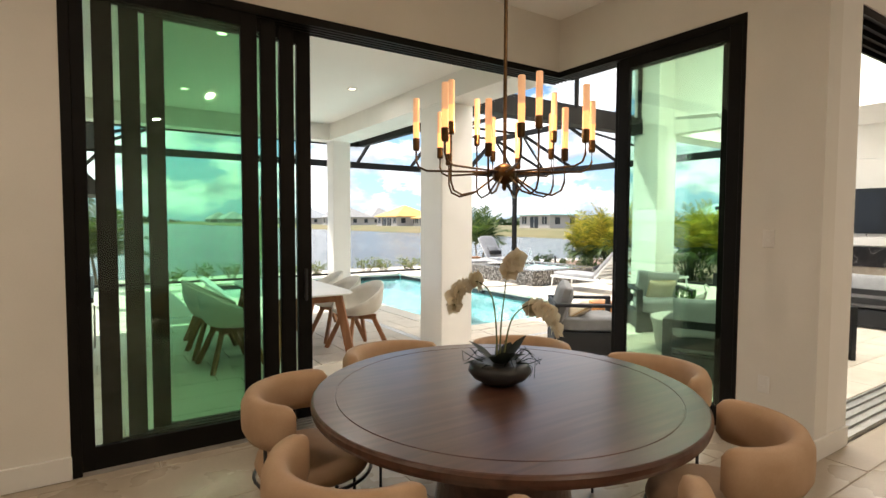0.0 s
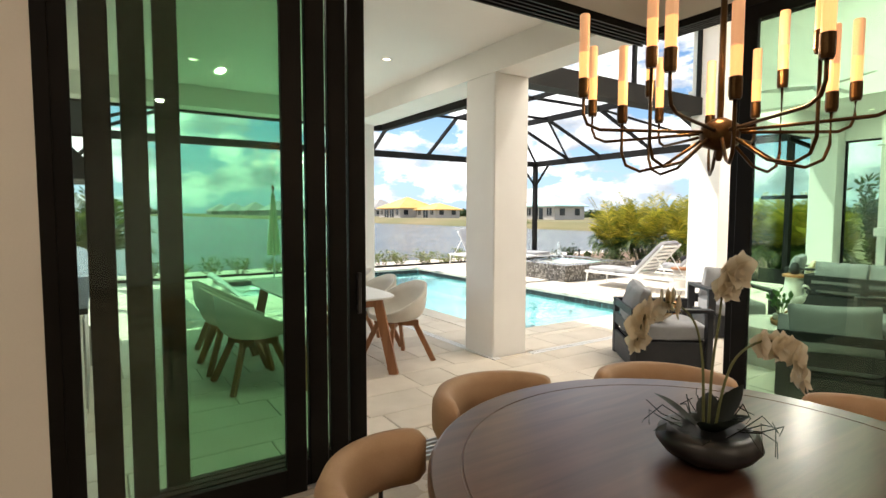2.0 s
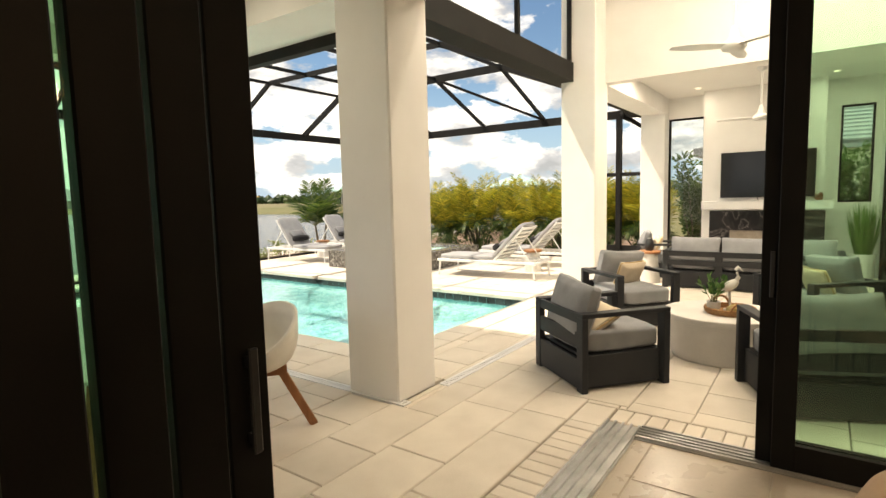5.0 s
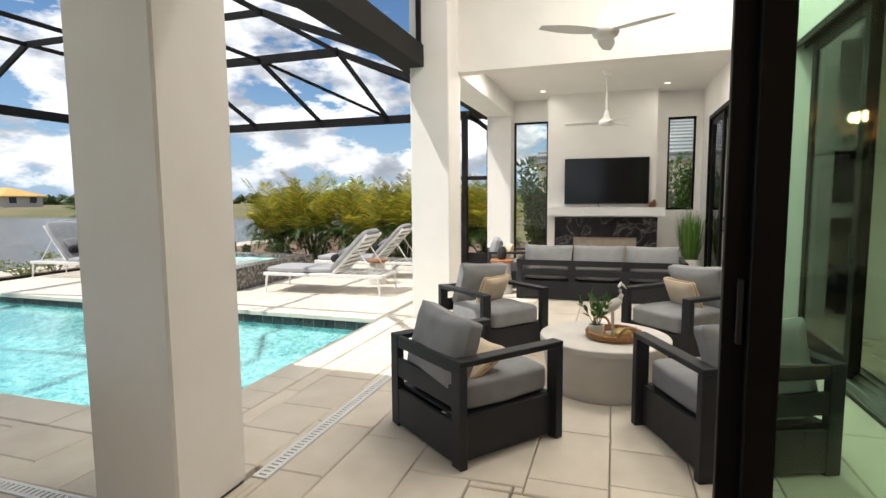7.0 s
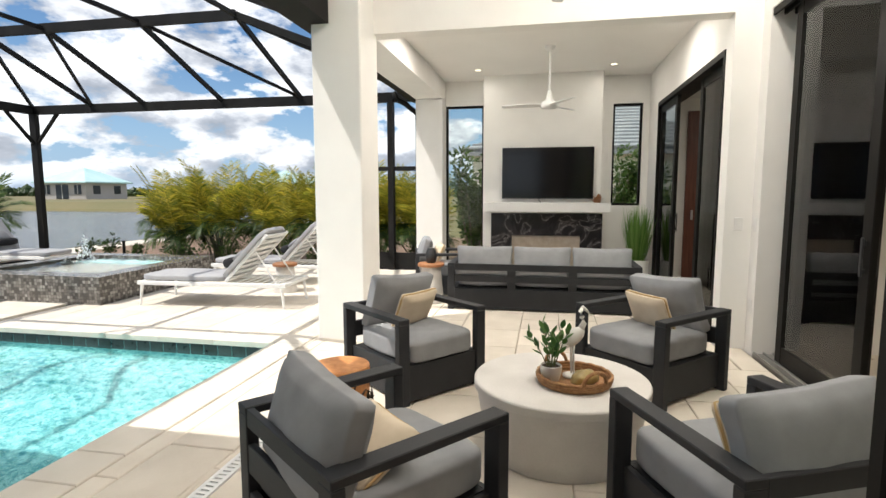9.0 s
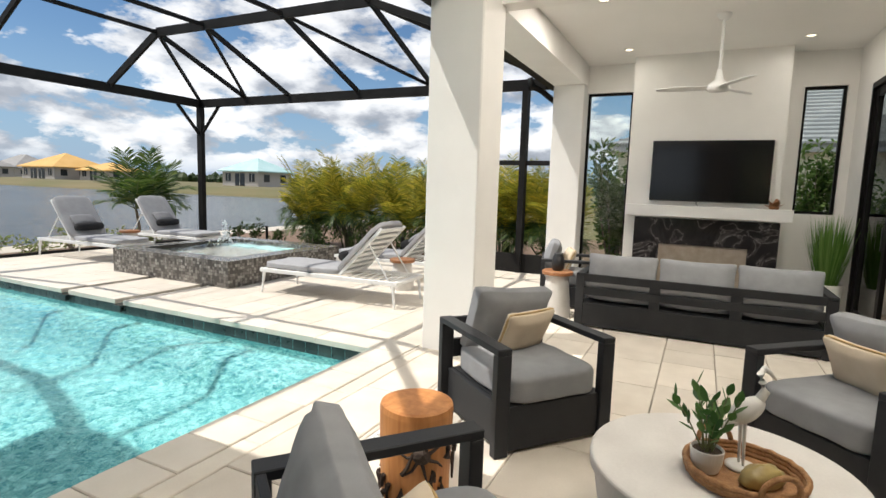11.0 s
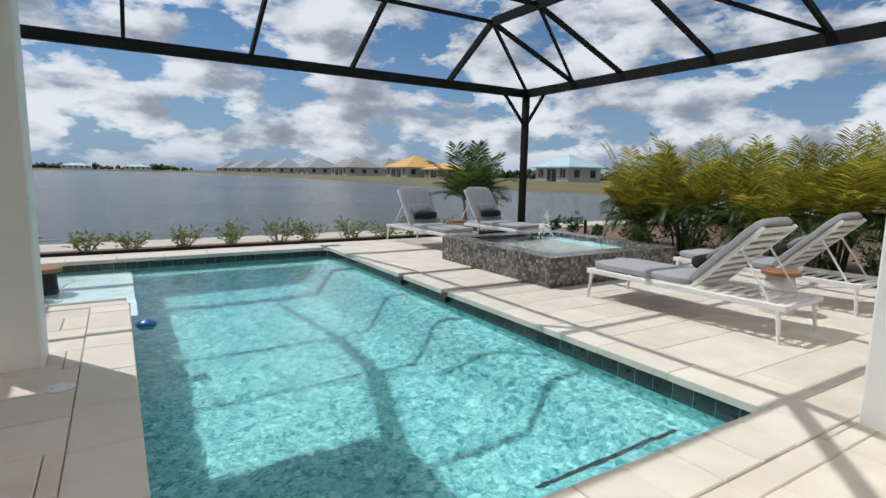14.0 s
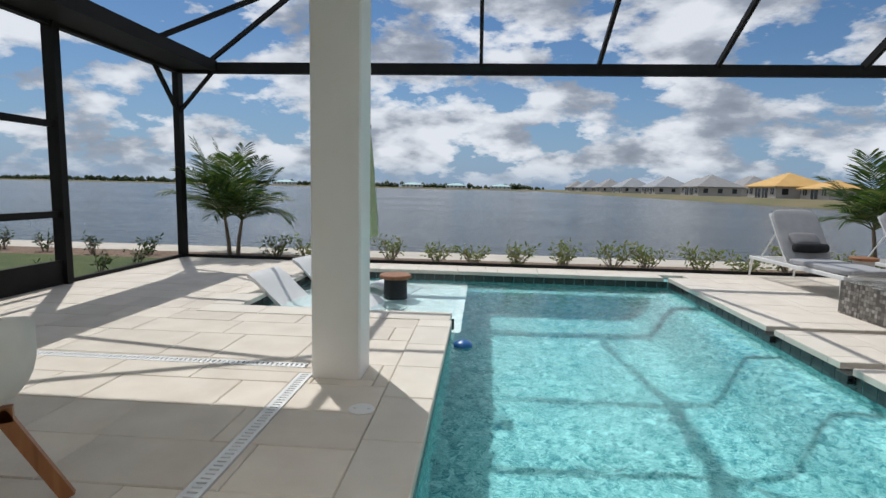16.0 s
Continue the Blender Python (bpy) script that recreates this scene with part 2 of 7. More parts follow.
M_BRASS = surface("aged_brass", (0.06, 0.034, 0.016), (0.12, 0.068, 0.03), 14.0, 0.36, 0.06, 160, metal=1.0)
M_CANDLE = emitter("lit_tube", (1.0, 0.50, 0.18), 0.75)
M_CANDLE2 = emitter("dim_tube", (1.0, 0.56, 0.30), 0.22)
M_CAN = emitter("downlight", (1.0, 0.86, 0.65), 3.0)
M_RATTAN = surface("woven_rattan", (0.24, 0.11, 0.04), (0.42, 0.22, 0.09), 40.0, 0.7, 0.9, 160, bump_dist=0.006)
M_POTW = surface("white_ceramic", (0.74, 0.72, 0.68), (0.66, 0.64, 0.60), 9.0, 0.35, 0.1, 60)
M_SOIL = surface("soil", (0.04, 0.026, 0.016), (0.08, 0.052, 0.032), 18.0, 0.95, 0.8, 60, bump_dist=0.02)
M_MULCH = surface("mulch", (0.15, 0.09, 0.055), (0.30, 0.21, 0.145), 14.0, 0.95, 0.9, 60, bump_dist=0.03)
M_GRASS = surface("lawn", (0.055, 0.085, 0.018), (0.10, 0.125, 0.03), 3.0, 0.9, 0.8, 60, bump_dist=0.03)
M_SAND = surface("pale_sand", (0.62, 0.57, 0.49), (0.50, 0.45, 0.37), 2.0, 0.9, 0.4, 60)
M_FARGROUND = surface("far_bank", (0.20, 0.155, 0.075), (0.12, 0.125, 0.05), 0.06, 0.95, 0.2, 2.0)
M_ROOFY = surface("ochre_roof", (0.62, 0.36, 0.10), (0.70, 0.44, 0.16), 0.5, 0.8, 0.1, 20)
M_ROOFB = surface("pale_aqua_roof", (0.38, 0.60, 0.60), (0.50, 0.68, 0.68), 0.5, 0.7, 0.1, 20)
M_ROOFG = surface("grey_tile_roof", (0.26, 0.25, 0.24), (0.34, 0.33, 0.32), 0.8, 0.8, 0.2, 20)
M_HOUSE = surface("house_render", (0.42, 0.39, 0.36), (0.50, 0.47, 0.44), 0.4, 0.85, 0.1, 10)
M_SHELF = surface("pale_shelf_plaster", (0.70, 0.73, 0.71), (0.62, 0.67, 0.66), 6.0, 0.7, 0.15, 60)
M_SHELL = surface("golden_shell", (0.40, 0.30, 0.11), (0.24, 0.18, 0.07), 14.0, 0.35, 0.3, 70)
M_DROP = surface("white_water", (0.86, 0.91, 0.93), (0.80, 0.86, 0.89), 20.0, 0.1, 0.0, 60)
M_HOUSEC = surface("cream_render", (0.84, 0.82, 0.66), (0.78, 0.76, 0.62), 0.5, 0.85, 0.1, 30)
M_ROOFT = surface("pale_grey_tile", (0.36, 0.37, 0.38), (0.28, 0.29, 0.30), 1.4, 0.8, 0.2, 20)
M_HOUSEW = surface("white_render", (0.68, 0.66, 0.62), (0.62, 0.60, 0.56), 0.5, 0.85, 0.1, 30)
M_DARKWIN = surface("dark_window", (0.02, 0.025, 0.03), (0.04, 0.045, 0.05), 0.6, 0.15, 0.0, 10)
M_DOORW = wood("mahogany_door", (0.075, 0.022, 0.012), (0.13, 0.045, 0.025), "Z", 0.4)


def leaf_mat(name, a, b, c=None):
    m, n, l, p = mat_base(name, 0.5)
    geo = n.new("ShaderNodeNewGeometry")
    ramp = n.new("ShaderNodeValToRGB")
    stops = [(0.0, a), (0.6, b)] + ([(1.0, c)] if c else [])
    el = ramp.color_ramp.elements
    while len(el) < len(stops):
        el.new(0.5)
    for e, (q, k) in zip(el, stops):
        e.position, e.color = q, (*k, 1)
    l.new(geo.outputs["Random Per Island"], ramp.inputs[0])
    l.new(ramp.outputs[0], p.inputs["Base Color"])
    tl, ad = n.new("ShaderNodeBsdfTranslucent"), n.new("ShaderNodeMixShader")
    l.new(ramp.outputs[0], tl.inputs[0])
    ad.inputs[0].default_value = 0.45
    l.new(p.outputs[0], ad.inputs[1])
    l.new(tl.outputs[0], ad.inputs[2])
    l.new(ad.outputs[0], n["Material Output"].inputs["Surface"])
    return m


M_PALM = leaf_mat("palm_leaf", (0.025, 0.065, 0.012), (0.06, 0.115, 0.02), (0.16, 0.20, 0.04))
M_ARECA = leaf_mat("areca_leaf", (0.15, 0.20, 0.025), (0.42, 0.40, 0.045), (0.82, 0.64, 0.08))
M_SHRUB = leaf_mat("shrub_leaf", (0.025, 0.055, 0.015), (0.05, 0.09, 0.025), (0.10, 0.13, 0.04))
M_TALL = leaf_mat("tall_shrub_leaf", (0.05, 0.11, 0.02), (0.11, 0.19, 0.045), (0.24, 0.32, 0.10))
M_BUSH = leaf_mat("bank_shrub_leaf", (0.13, 0.19, 0.05), (0.24, 0.28, 0.09), (0.36, 0.36, 0.14))
M_GLOSSLEAF = leaf_mat("glossy_leaf", (0.03, 0.09, 0.02), (0.06, 0.14, 0.03), (0.10, 0.20, 0.05))
M_REED = leaf_mat("grass_blade", (0.08, 0.19, 0.03), (0.15, 0.29, 0.06), (0.22, 0.36, 0.09))
M_DARKLEAF = leaf_mat("dark_orchid_leaf", (0.010, 0.014, 0.010), (0.018, 0.024, 0.016))
M_PETAL = leaf_mat("orchid_petal", (0.70, 0.62, 0.46), (0.78, 0.72, 0.58))
M_TRUNK = surface("palm_trunk", (0.16, 0.12, 0.085), (0.28, 0.23, 0.17), 14, 0.9, 0.6, 60, bump_dist=0.01)
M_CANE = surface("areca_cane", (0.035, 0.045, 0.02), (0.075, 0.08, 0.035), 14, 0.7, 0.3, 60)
M_STEM = surface("green_stem", (0.10, 0.12, 0.04), (0.16, 0.17, 0.07), 14, 0.7, 0.3, 60)


def mosaic_mat():
    m, n, l, p = mat_base("glass_mosaic", 0.25)
    geo = n.new("ShaderNodeNewGeometry")
    sc = n.new("ShaderNodeVectorMath")
    sc.operation = "SCALE"
    sc.inputs["Scale"].default_value = 24.0
    l.new(geo.outputs["Position"], sc.inputs[0])
    fl, fr = n.new("ShaderNodeVectorMath"), n.new("ShaderNodeVectorMath")
    off = n.new("ShaderNodeVectorMath")
    off.operation = "ADD"
    off.inputs[1].default_value = (0.37, 0.37, 0.55)
    l.new(sc.outputs[0], off.inputs[0])
    fl.operation, fr.operation = "FLOOR", "FRACTION"
    l.new(off.outputs[0], fl.inputs[0])
    l.new(off.outputs[0], fr.inputs[0])
    wn_ = n.new("ShaderNodeTexWhiteNoise")
    l.new(fl.outputs[0], wn_.inputs["Vector"])
    ramp = n.new("ShaderNodeValToRGB")
    ramp.color_ramp.interpolation = "CONSTANT"
    stops = [(0.0, (0.08, 0.072, 0.064)), (0.25, (0.13, 0.118, 0.104)), (0.5, (0.19, 0.173, 0.153)), (0.72, (0.25, 0.232, 0.207)), (0.9, (0.33, 0.31, 0.28))]
    el = ramp.color_ramp.elements
    while len(el) < len(stops):
        el.new(0.5)
    for e, (q, k) in zip(el, stops):
        e.position, e.color = q, (*k, 1)
    l.new(wn_.outputs["Value"], ramp.inputs[0])
    sep = n.new("ShaderNodeSeparateXYZ")
    l.new(fr.outputs[0], sep.inputs[0])
    low = sep.outputs[0]
    for k in (1, 2):
        mn = n.new("ShaderNodeMath")
        mn.operation = "MINIMUM"
        l.new(low, mn.inputs[0])
        l.new(sep.outputs[k], mn.inputs[1])
        low = mn.outputs[0]
    joint = n.new("ShaderNodeMath")
    joint.operation = "GREATER_THAN"
    joint.inputs[1].default_value = 0.085
    l.new(low, joint.inputs[0])
    mix = n.new("ShaderNodeMix")
    mix.data_type = "RGBA"
    mix.inputs[6].default_value = (0.045, 0.04, 0.036, 1)
    l.new(joint.outputs[0], mix.inputs["Factor"])
    l.new(ramp.outputs[0], mix.inputs[7])
    l.new(mix.outputs[2], p.inputs["Base Color"])
    bp = n.new("ShaderNodeBump")
    bp.inputs["Strength"].default_value, bp.inputs["Distance"].default_value = 0.5, 0.003
    l.new(joint.outputs[0], bp.inputs["Height"])
    l.new(bp.outputs[0], p.inputs["Normal"])
    return m


M_MOSAIC = mosaic_mat()


def marble_mat():
    m, n, l, p = mat_base("black_marble", 0.12)
    geo = n.new("ShaderNodeNewGeometry")
    t = n.new("ShaderNodeTexNoise")
    t.inputs["Scale"].default_value, t.inputs["Detail"].default_value, t.inputs["Distortion"].default_value = 2.2, 7, 1.8
    l.new(geo.outputs["Position"], t.inputs["Vector"])
    ramp = n.new("ShaderNodeValToRGB")
    stops = [(0.0, (0.010, 0.009, 0.010)), (0.44, (0.02, 0.018, 0.019)), (0.496, (0.09, 0.082, 0.082)), (0.502, (0.26, 0.24, 0.235)), (0.512, (0.035, 0.031, 0.032)), (0.62, (0.016, 0.014, 0.015))]
    el = ramp.color_ramp.elements
    while len(el) < len(stops):
        el.new(0.5)
    for e, (q, k) in zip(el, stops):
        e.position, e.color = q, (*k, 1)
    l.new(t.outputs["Fac"], ramp.inputs[0])
    l.new(ramp.outputs[0], p.inputs["Base Color"])
    return m


M_MARBLE = marble_mat()


def lake_mat():
    m, n, l, p = mat_base("lake_water", 0.12)
    p.inputs["Base Color"].default_value = (0.055, 0.065, 0.07, 1)
    geo = n.new("ShaderNodeNewGeometry")
    mp = n.new("ShaderNodeMapping")
    mp.inputs["Scale"].default_value = (0.7, 1.6, 1)
    l.new(geo.outputs["Position"], mp.inputs["Vector"])
    a, b = n.new("ShaderNodeTexNoise"), n.new("ShaderNodeTexNoise")
    a.inputs["Scale"].default_value, a.inputs["Detail"].default_value = 1.6, 6
    b.inputs["Scale"].default_value, b.inputs["Detail"].default_value = 0.05, 3
    l.new(mp.outputs[0], a.inputs["Vector"])
    l.new(mp.outputs[0], b.inputs["Vector"])
    bp = n.new("ShaderNodeBump")
    bp.inputs["Strength"].default_value, bp.inputs["Distance"].default_value = 0.9, 0.22
    l.new(a.outputs["Fac"], bp.inputs["Height"])
    l.new(bp.outputs[0], p.inputs["Normal"])
    mr = n.new("ShaderNodeMapRange")
    mr.inputs["To Min"].default_value, mr.inputs["To Max"].default_value = 0.10, 0.28
    l.new(b.outputs["Fac"], mr.inputs["Value"])
    l.new(mr.outputs[0], p.inputs["Roughness"])
    return m


M_LAKE = lake_mat()


# ---- mesh helpers ----
def link(name, bm, mat, parent=None, smooth=False, label="", loc=None):
    me = bpy.data.meshes.new(name)
    bm.normal_update()
    bm.to_mesh(me)
    bm.free()
    me.materials.append(mat)
    if smooth:
        me.polygons.foreach_set("use_smooth", [True] * len(me.polygons))
    ob = new(name, me)
    if parent:
        ob.parent = parent
    if loc:
        ob.location = loc
    if label:
        ob["label"] = label
    return ob


def part(name, bm, material, parent, label="", smooth=False):
    return link(name, bm, material, parent, smooth, label)


def thing(name, label, category, m=None, group="", kind=""):
    ob = new(name)
    ob.empty_display_size = 0.1
    tagged(ob, label, category, group, kind)
    if m is not None:
        ob.matrix_basis = m
    return ob


def structure(name, bm, mat, label, category, smooth=False):
    return tagged(link(name, bm, mat, None, smooth), label, category, "", "structure")


def box(bm, x0, y0, z0, x1, y1, z1, bevel=0.0, m=None, seg=1):
    vs = [bm.verts.new((x, y, z)) for z in (z0, z1) for y in (y0, y1) for x in (x0, x1)]
    fs = [(0, 2, 3, 1), (4, 5, 7, 6), (0, 1, 5, 4), (2, 6, 7, 3), (0, 4, 6, 2), (1, 3, 7, 5)]
    faces = [bm.faces.new([vs[i] for i in f]) for f in fs]
    if m is not None:
        bmesh.ops.transform(bm, matrix=m, verts=vs)
    if bevel:
        edges = list({e for f in faces for e in f.edges})
        bmesh.ops.bevel(bm, geom=edges, offset=bevel, segments=seg, profile=0.5, affect="EDGES")


def lathe(bm, profile, seg=24, m=None, closed=False):
    """Turn (radius, z) pairs round the z axis."""
    rings = []
    for r, z in profile:
        rings.append([bm.verts.new((r * math.cos(a), r * math.sin(a), z)) for a in (2 * math.pi * k / seg for k in range(seg))])
    for a, b in zip(rings, rings[1:]):
        for k in range(seg):
            bm.faces.new((a[k], a[(k + 1) % seg], b[(k + 1) % seg], b[k]))
    if not closed:
        bm.faces.new(list(reversed(rings[0])))
        bm.faces.new(rings[-1])
    if m is not None:
        bmesh.ops.transform(bm, matrix=m, verts=[v for r in rings for v in r])


def tube(bm, pts, r, seg=8, r1=None):
    """A round bar along pts, tapering from r to r1."""
    pts = [Vector(p) for p in pts]
    rings = []
    for i, p in enumerate(pts):
        d = (pts[min(i + 1, len(pts) - 1)] - pts[max(i - 1, 0)]).normalized()
        u = d.cross(Vector((0, 0, 1)))
        if u.length < 1e-4:
            u = d.cross(Vector((1, 0, 0)))
        u.normalize()
        v = d.cross(u)
        rad = r if r1 is None else r + (r1 - r) * i / (len(pts) - 1)
        rings.append([bm.verts.new(p + (u * math.cos(a) + v * math.sin(a)) * rad) for a in (2 * math.pi * k / seg for k in range(seg))])
    for a, b in zip(rings, rings[1:]):
        for k in range(seg):
            bm.faces.new((a[k], b[k], b[(k + 1) % seg], a[(k + 1) % seg]))
    bm.faces.new(rings[0])
    bm.faces.new(list(reversed(rings[-1])))


def bar(bm, a, b, w, h, up=(0, 0, 1)):
    """A square bar from a to b, w wide and h deep along up."""
    a, b = Vector(a), Vector(b)
    d = (b - a).normalized()
    s = d.cross(Vector(up))
    if s.length < 1e-4:
        s = d.cross(Vector((1, 0, 0)))
    s.normalize()
    u = s.cross(d)
    vs = [bm.verts.new(p + s * (w / 2 * i) + u * (h / 2 * j)) for p in (a, b) for i, j in ((-1, -1), (1, -1), (1, 1), (-1, 1))]
    for k in range(4):
        bm.faces.new((vs[k], vs[(k + 1) % 4], vs[4 + (k + 1) % 4], vs[4 + k]))
    bm.faces.new(vs[3::-1])
    bm.faces.new(vs[4:])


def cushion(bm, sx, sy, sz, m=None, puff=0.35, n=10, seed=0, pointed=False):
    """A soft filled cushion about the origin, sx by sy by sz, with bulging faces and uneven creases."""
    c = bmesh.new()
    bmesh.ops.create_cube(c, size=2)
    bmesh.ops.subdivide_edges(c, edges=c.edges[:], cuts=n, use_grid_fill=True)
    off = Vector((seed * 3.1, seed * 1.7, 0))
    for v in c.verts:
        x, y, z = v.co
        w = 18 if pointed else 9
        l = (abs(x) ** w + abs(y) ** w + abs(z) ** w) ** (1 / w)
        p = Vector((x, y, z)) / max(l, 1e-6)
        edge = (1 - abs(x) ** 3) * (1 - abs(y) ** 3)
        p.z *= 1 - puff + puff * max(edge, 0) ** 0.5
        if pointed:
            p.x *= 0.945 + 0.055 * y * y
            p.y *= 0.93 + 0.07 * x * x
        else:
            p.x *= 0.97 + 0.03 * (1 - y * y)
            p.y *= 0.97 + 0.03 * (1 - x * x)
        v.co = Vector((p.x * sx / 2, p.y * sy / 2, p.z * sz / 2))
        w = noise.noise(v.co * 7 + off) * 0.008 + noise.noise(v.co * 18 + off) * 0.003
        v.co.z += w
    c.normal_update()
    me = bpy.data.meshes.new("tmp")
    c.to_mesh(me)
    c.free()
    if m is not None:
        me.transform(m)
    bm.from_mesh(me)
    bpy.data.meshes.remove(me)


def rot(axis, deg):
    return Matrix.Rotation(radians(deg), 4, axis)


def at(x, y, z=0.0):
    return Matrix.Translation((x, y, z))


# ---- large structure ----
H_DOOR, H_IN = 2.96, 3.45
# house walls: dining bay, living room, fireplace end
b = bmesh.new()
box(b, -4.0, 3.71, -0.1, -0.15, 3.93, 4.7)
box(b, -0.15, 3.71, H_DOOR, 3.93, 3.93, 4.7)
structure("wall_dining_north", b, M_WALL, "warm white painted plaster wall over a wide sliding door opening", "wall")
b = bmesh.new()
box(b, 3.77, 1.45, -0.1, 3.95, 1.95, 4.7)
box(b, 3.77, 1.95, H_DOOR, 3.95, 3.71, 4.7)
structure("wall_dining_east", b, M_WALL, "warm white painted plaster wall beside a corner door opening", "wall")
b = bmesh.new()
box(b, 3.95, 1.45, -0.1, 4.25, 1.81, 4.7)
box(b, 4.25, 1.45, H_DOOR, 7.95, 1.81, 4.7)
box(b, 7.95, 1.45, -0.1, 8.12, 1.81, 4.7)
structure("wall_living_north", b, M_STUCCO, "white stucco wall over the living room sliding door", "wall")
b = bmesh.new()
box(b, 8.12, 1.70, -0.1, 8.32, 2.04, 4.7)
box(b, 8.32, 1.80, 2.74, 11.30, 2.04, 3.5)
box(b, 11.30, 1.80, -0.1, 12.25, 2.04, 3.5)
structure("wall_lanai_south", b, M_STUCCO, "white stucco wall with a tall sliding door opening", "wall")
b = bmesh.new()
box(b, -4.2, -6.0, -0.1, -4.0, 3.93, 4.7)
structure("wall_west", b, M_WALL, "warm white painted plaster room wall", "wall")
b = bmesh.new()
box(b, -4.2, -6.2, -0.1, 12.25, -6.0, 4.7)
structure("wall_south", b, M_WALL, "warm white painted plaster room wall", "wall")
b = bmesh.new()
box(b, 8.12, -6.0, -0.1, 8.32, 1.70, 3.5)
structure("wall_inner", b, M_WALL, "warm white painted partition wall", "wall")
# fireplace end wall with two windows and a chimney breast
b = bmesh.new()
X0, X1 = 12.0, 12.25
box(b, X0, 2.04, -0.1, X1, 2.14, 3.5)
box(b, X0, 2.14, -0.1, X1, 2.60, 1.22)
box(b, X0, 2.14, 2.86, X1, 2.60, 3.5)
box(b, X0, 2.60, -0.1, X1, 4.70, 3.5)
box(b, X0, 4.70, 2.90, X1, 5.36, 3.5)
structure("wall_fireplace", b, M_STUCCO, "white stucco end wall with chimney breast and two narrow windows", "wall")
b = bmesh.new()
box(b, 11.62, 2.80, 0.0, X0, 4.66, 3.3)
structure("chimney_breast", b, M_STUCCO, "white stucco chimney breast rising to the ceiling", "wall")
b = bmesh.new()
box(b, X0, -6.0, -0.1, X1, 1.80, 3.5)
structure("wall_east", b, M_STUCCO, "white stucco house wall", "wall")

# columns
COLS = [("column_pool_corner", 3.46, 5.30, 3.92, 5.80, 2.94), ("column_dining", 3.53, 8.92, 3.86, 9.22, 2.94), ("column_seating", 7.72, 5.345, 8.22, 5.83, 4.7), ("column_end", 11.72, 5.36, 12.22, 5.82, 2.99)]
for nm, x0, y0, x1, y1, h in COLS:
    b = bmesh.new()
    box(b, x0, y0, -0.02, x1, y1, h, 0.012)
    structure(nm, b, M_STUCCO, "square white stucco column standing on the pavers", "column")

# beams
b = bmesh.new()
box(b, 3.46, 5.80, 2.94, 3.92, 9.22, 3.45)
box(b, 3.46, 3.93, 2.94, 3.92, 5.80, 3.45)
structure("beam_pool_side", b, M_STUCCO, "white stucco beam along the covered dining terrace", "beam")
b = bmesh.new()
box(b, -2.6, 8.90, 2.94, 3.46, 9.22, 3.45)
structure("beam_north", b, M_STUCCO, "white stucco beam over the terrace edge", "beam")
b = bmesh.new()
box(b, 8.12, 2.04, 3.00, 8.32, 5.83, 4.7)
structure("beam_drop_wall", b, M_STUCCO, "white stucco drop wall between high and low terrace ceilings", "beam")
b = bmesh.new()
box(b, 8.32, 5.36, 2.99, 12.25, 5.82, 3.5)
structure("beam_fireplace_side", b, M_STUCCO, "white stucco beam over the fireplace terrace edge", "beam")
b = bmesh.new()
box(b, 3.92, 5.42, 4.25, 7.72, 5.83, 4.7)
structure("beam_high", b, M_STUCCO, "white stucco beam above the screened transom", "beam")
b = bmesh.new()
box(b, 3.46, 3.93, 3.45, 3.92, 5.83, 4.7)
structure("wall_high_west", b, M_STUCCO, "white stucco wall above the low terrace ceiling", "wall")

# ceilings and roof
b = bmesh.new()
box(b, -4.0, -6.0, H_IN, 8.12, 1.45, H_IN + 0.1)
box(b, -4.0, 1.45, H_IN, 3.77, 3.71, H_IN + 0.1)
structure("ceiling_room", b, M_CEIL, "warm white painted room ceiling", "ceiling")
b = bmesh.new()
box(b, -2.6, 3.93, 3.22, 3.46, 8.90, 3.3)
structure("ceiling_dining_terrace", b, M_CEIL, "white painted terrace ceiling", "ceiling")
b = bmesh.new()
box(b, 3.92, 1.81, 4.6, 8.12, 5.42, 4.7)
structure("ceiling_seating_terrace", b, M_CEIL, "high white painted terrace ceiling", "ceiling")
b = bmesh.new()
box(b, 8.32, 2.04, 3.30, 12.0, 5.36, 3.4)
structure("ceiling_fireplace_terrace", b, M_CEIL, "low white painted terrace ceiling", "ceiling")
b = bmesh.new()
box(b, 8.32, -6.0, 2.9, 12.0, 1.80, 3.0)
structure("ceiling_back_room", b, M_CEIL, "painted room ceiling", "ceiling")
b = bmesh.new()
box(b, -4.6, -6.6, 4.7, 8.6, 5.83, 4.95)
# unseen high eave, its reach set so its shadow crosses the seating column
box(b, 3.46, 5.83, 4.86, 8.9, 6.88, 5.0)
box(b, 8.6, -6.6, 3.5, 12.6, 6.2, 3.7)
# strip added to stop sun leaking in over the gutter
box(b, 8.22, 6.14, 3.24, 12.6, 6.2, 3.5)
box(b, -2.8, 3.93, 3.45, 3.46, 5.83, 3.58)
box(b, -2.8, 5.83, 3.45, 3.92, 9.22, 3.58)
box(b, -2.8, 9.22, 3.12, 4.44, 9.82, 3.30)
box(b, 3.92, 6.3, 3.12, 4.44, 9.22, 3.30)
structure("roof", b, M_STUCCO, "white rendered roof slabs and soffits of the house, with added sun-blocking edges", "roof")
# fascia returns of the right-hand eave
b = bmesh.new()
box(b, 8.22, 5.83, 3.18, 12.3, 6.16, 3.24)
box(b, 3.93, 5.85, 3.14, 7.72, 6.02, 3.18)
box(b, 7.72, 5.83, 3.16, 8.22, 6.02, 3.20)
structure("soffit", b, M_STUCCO, "white soffit board along the eave", "soffit")

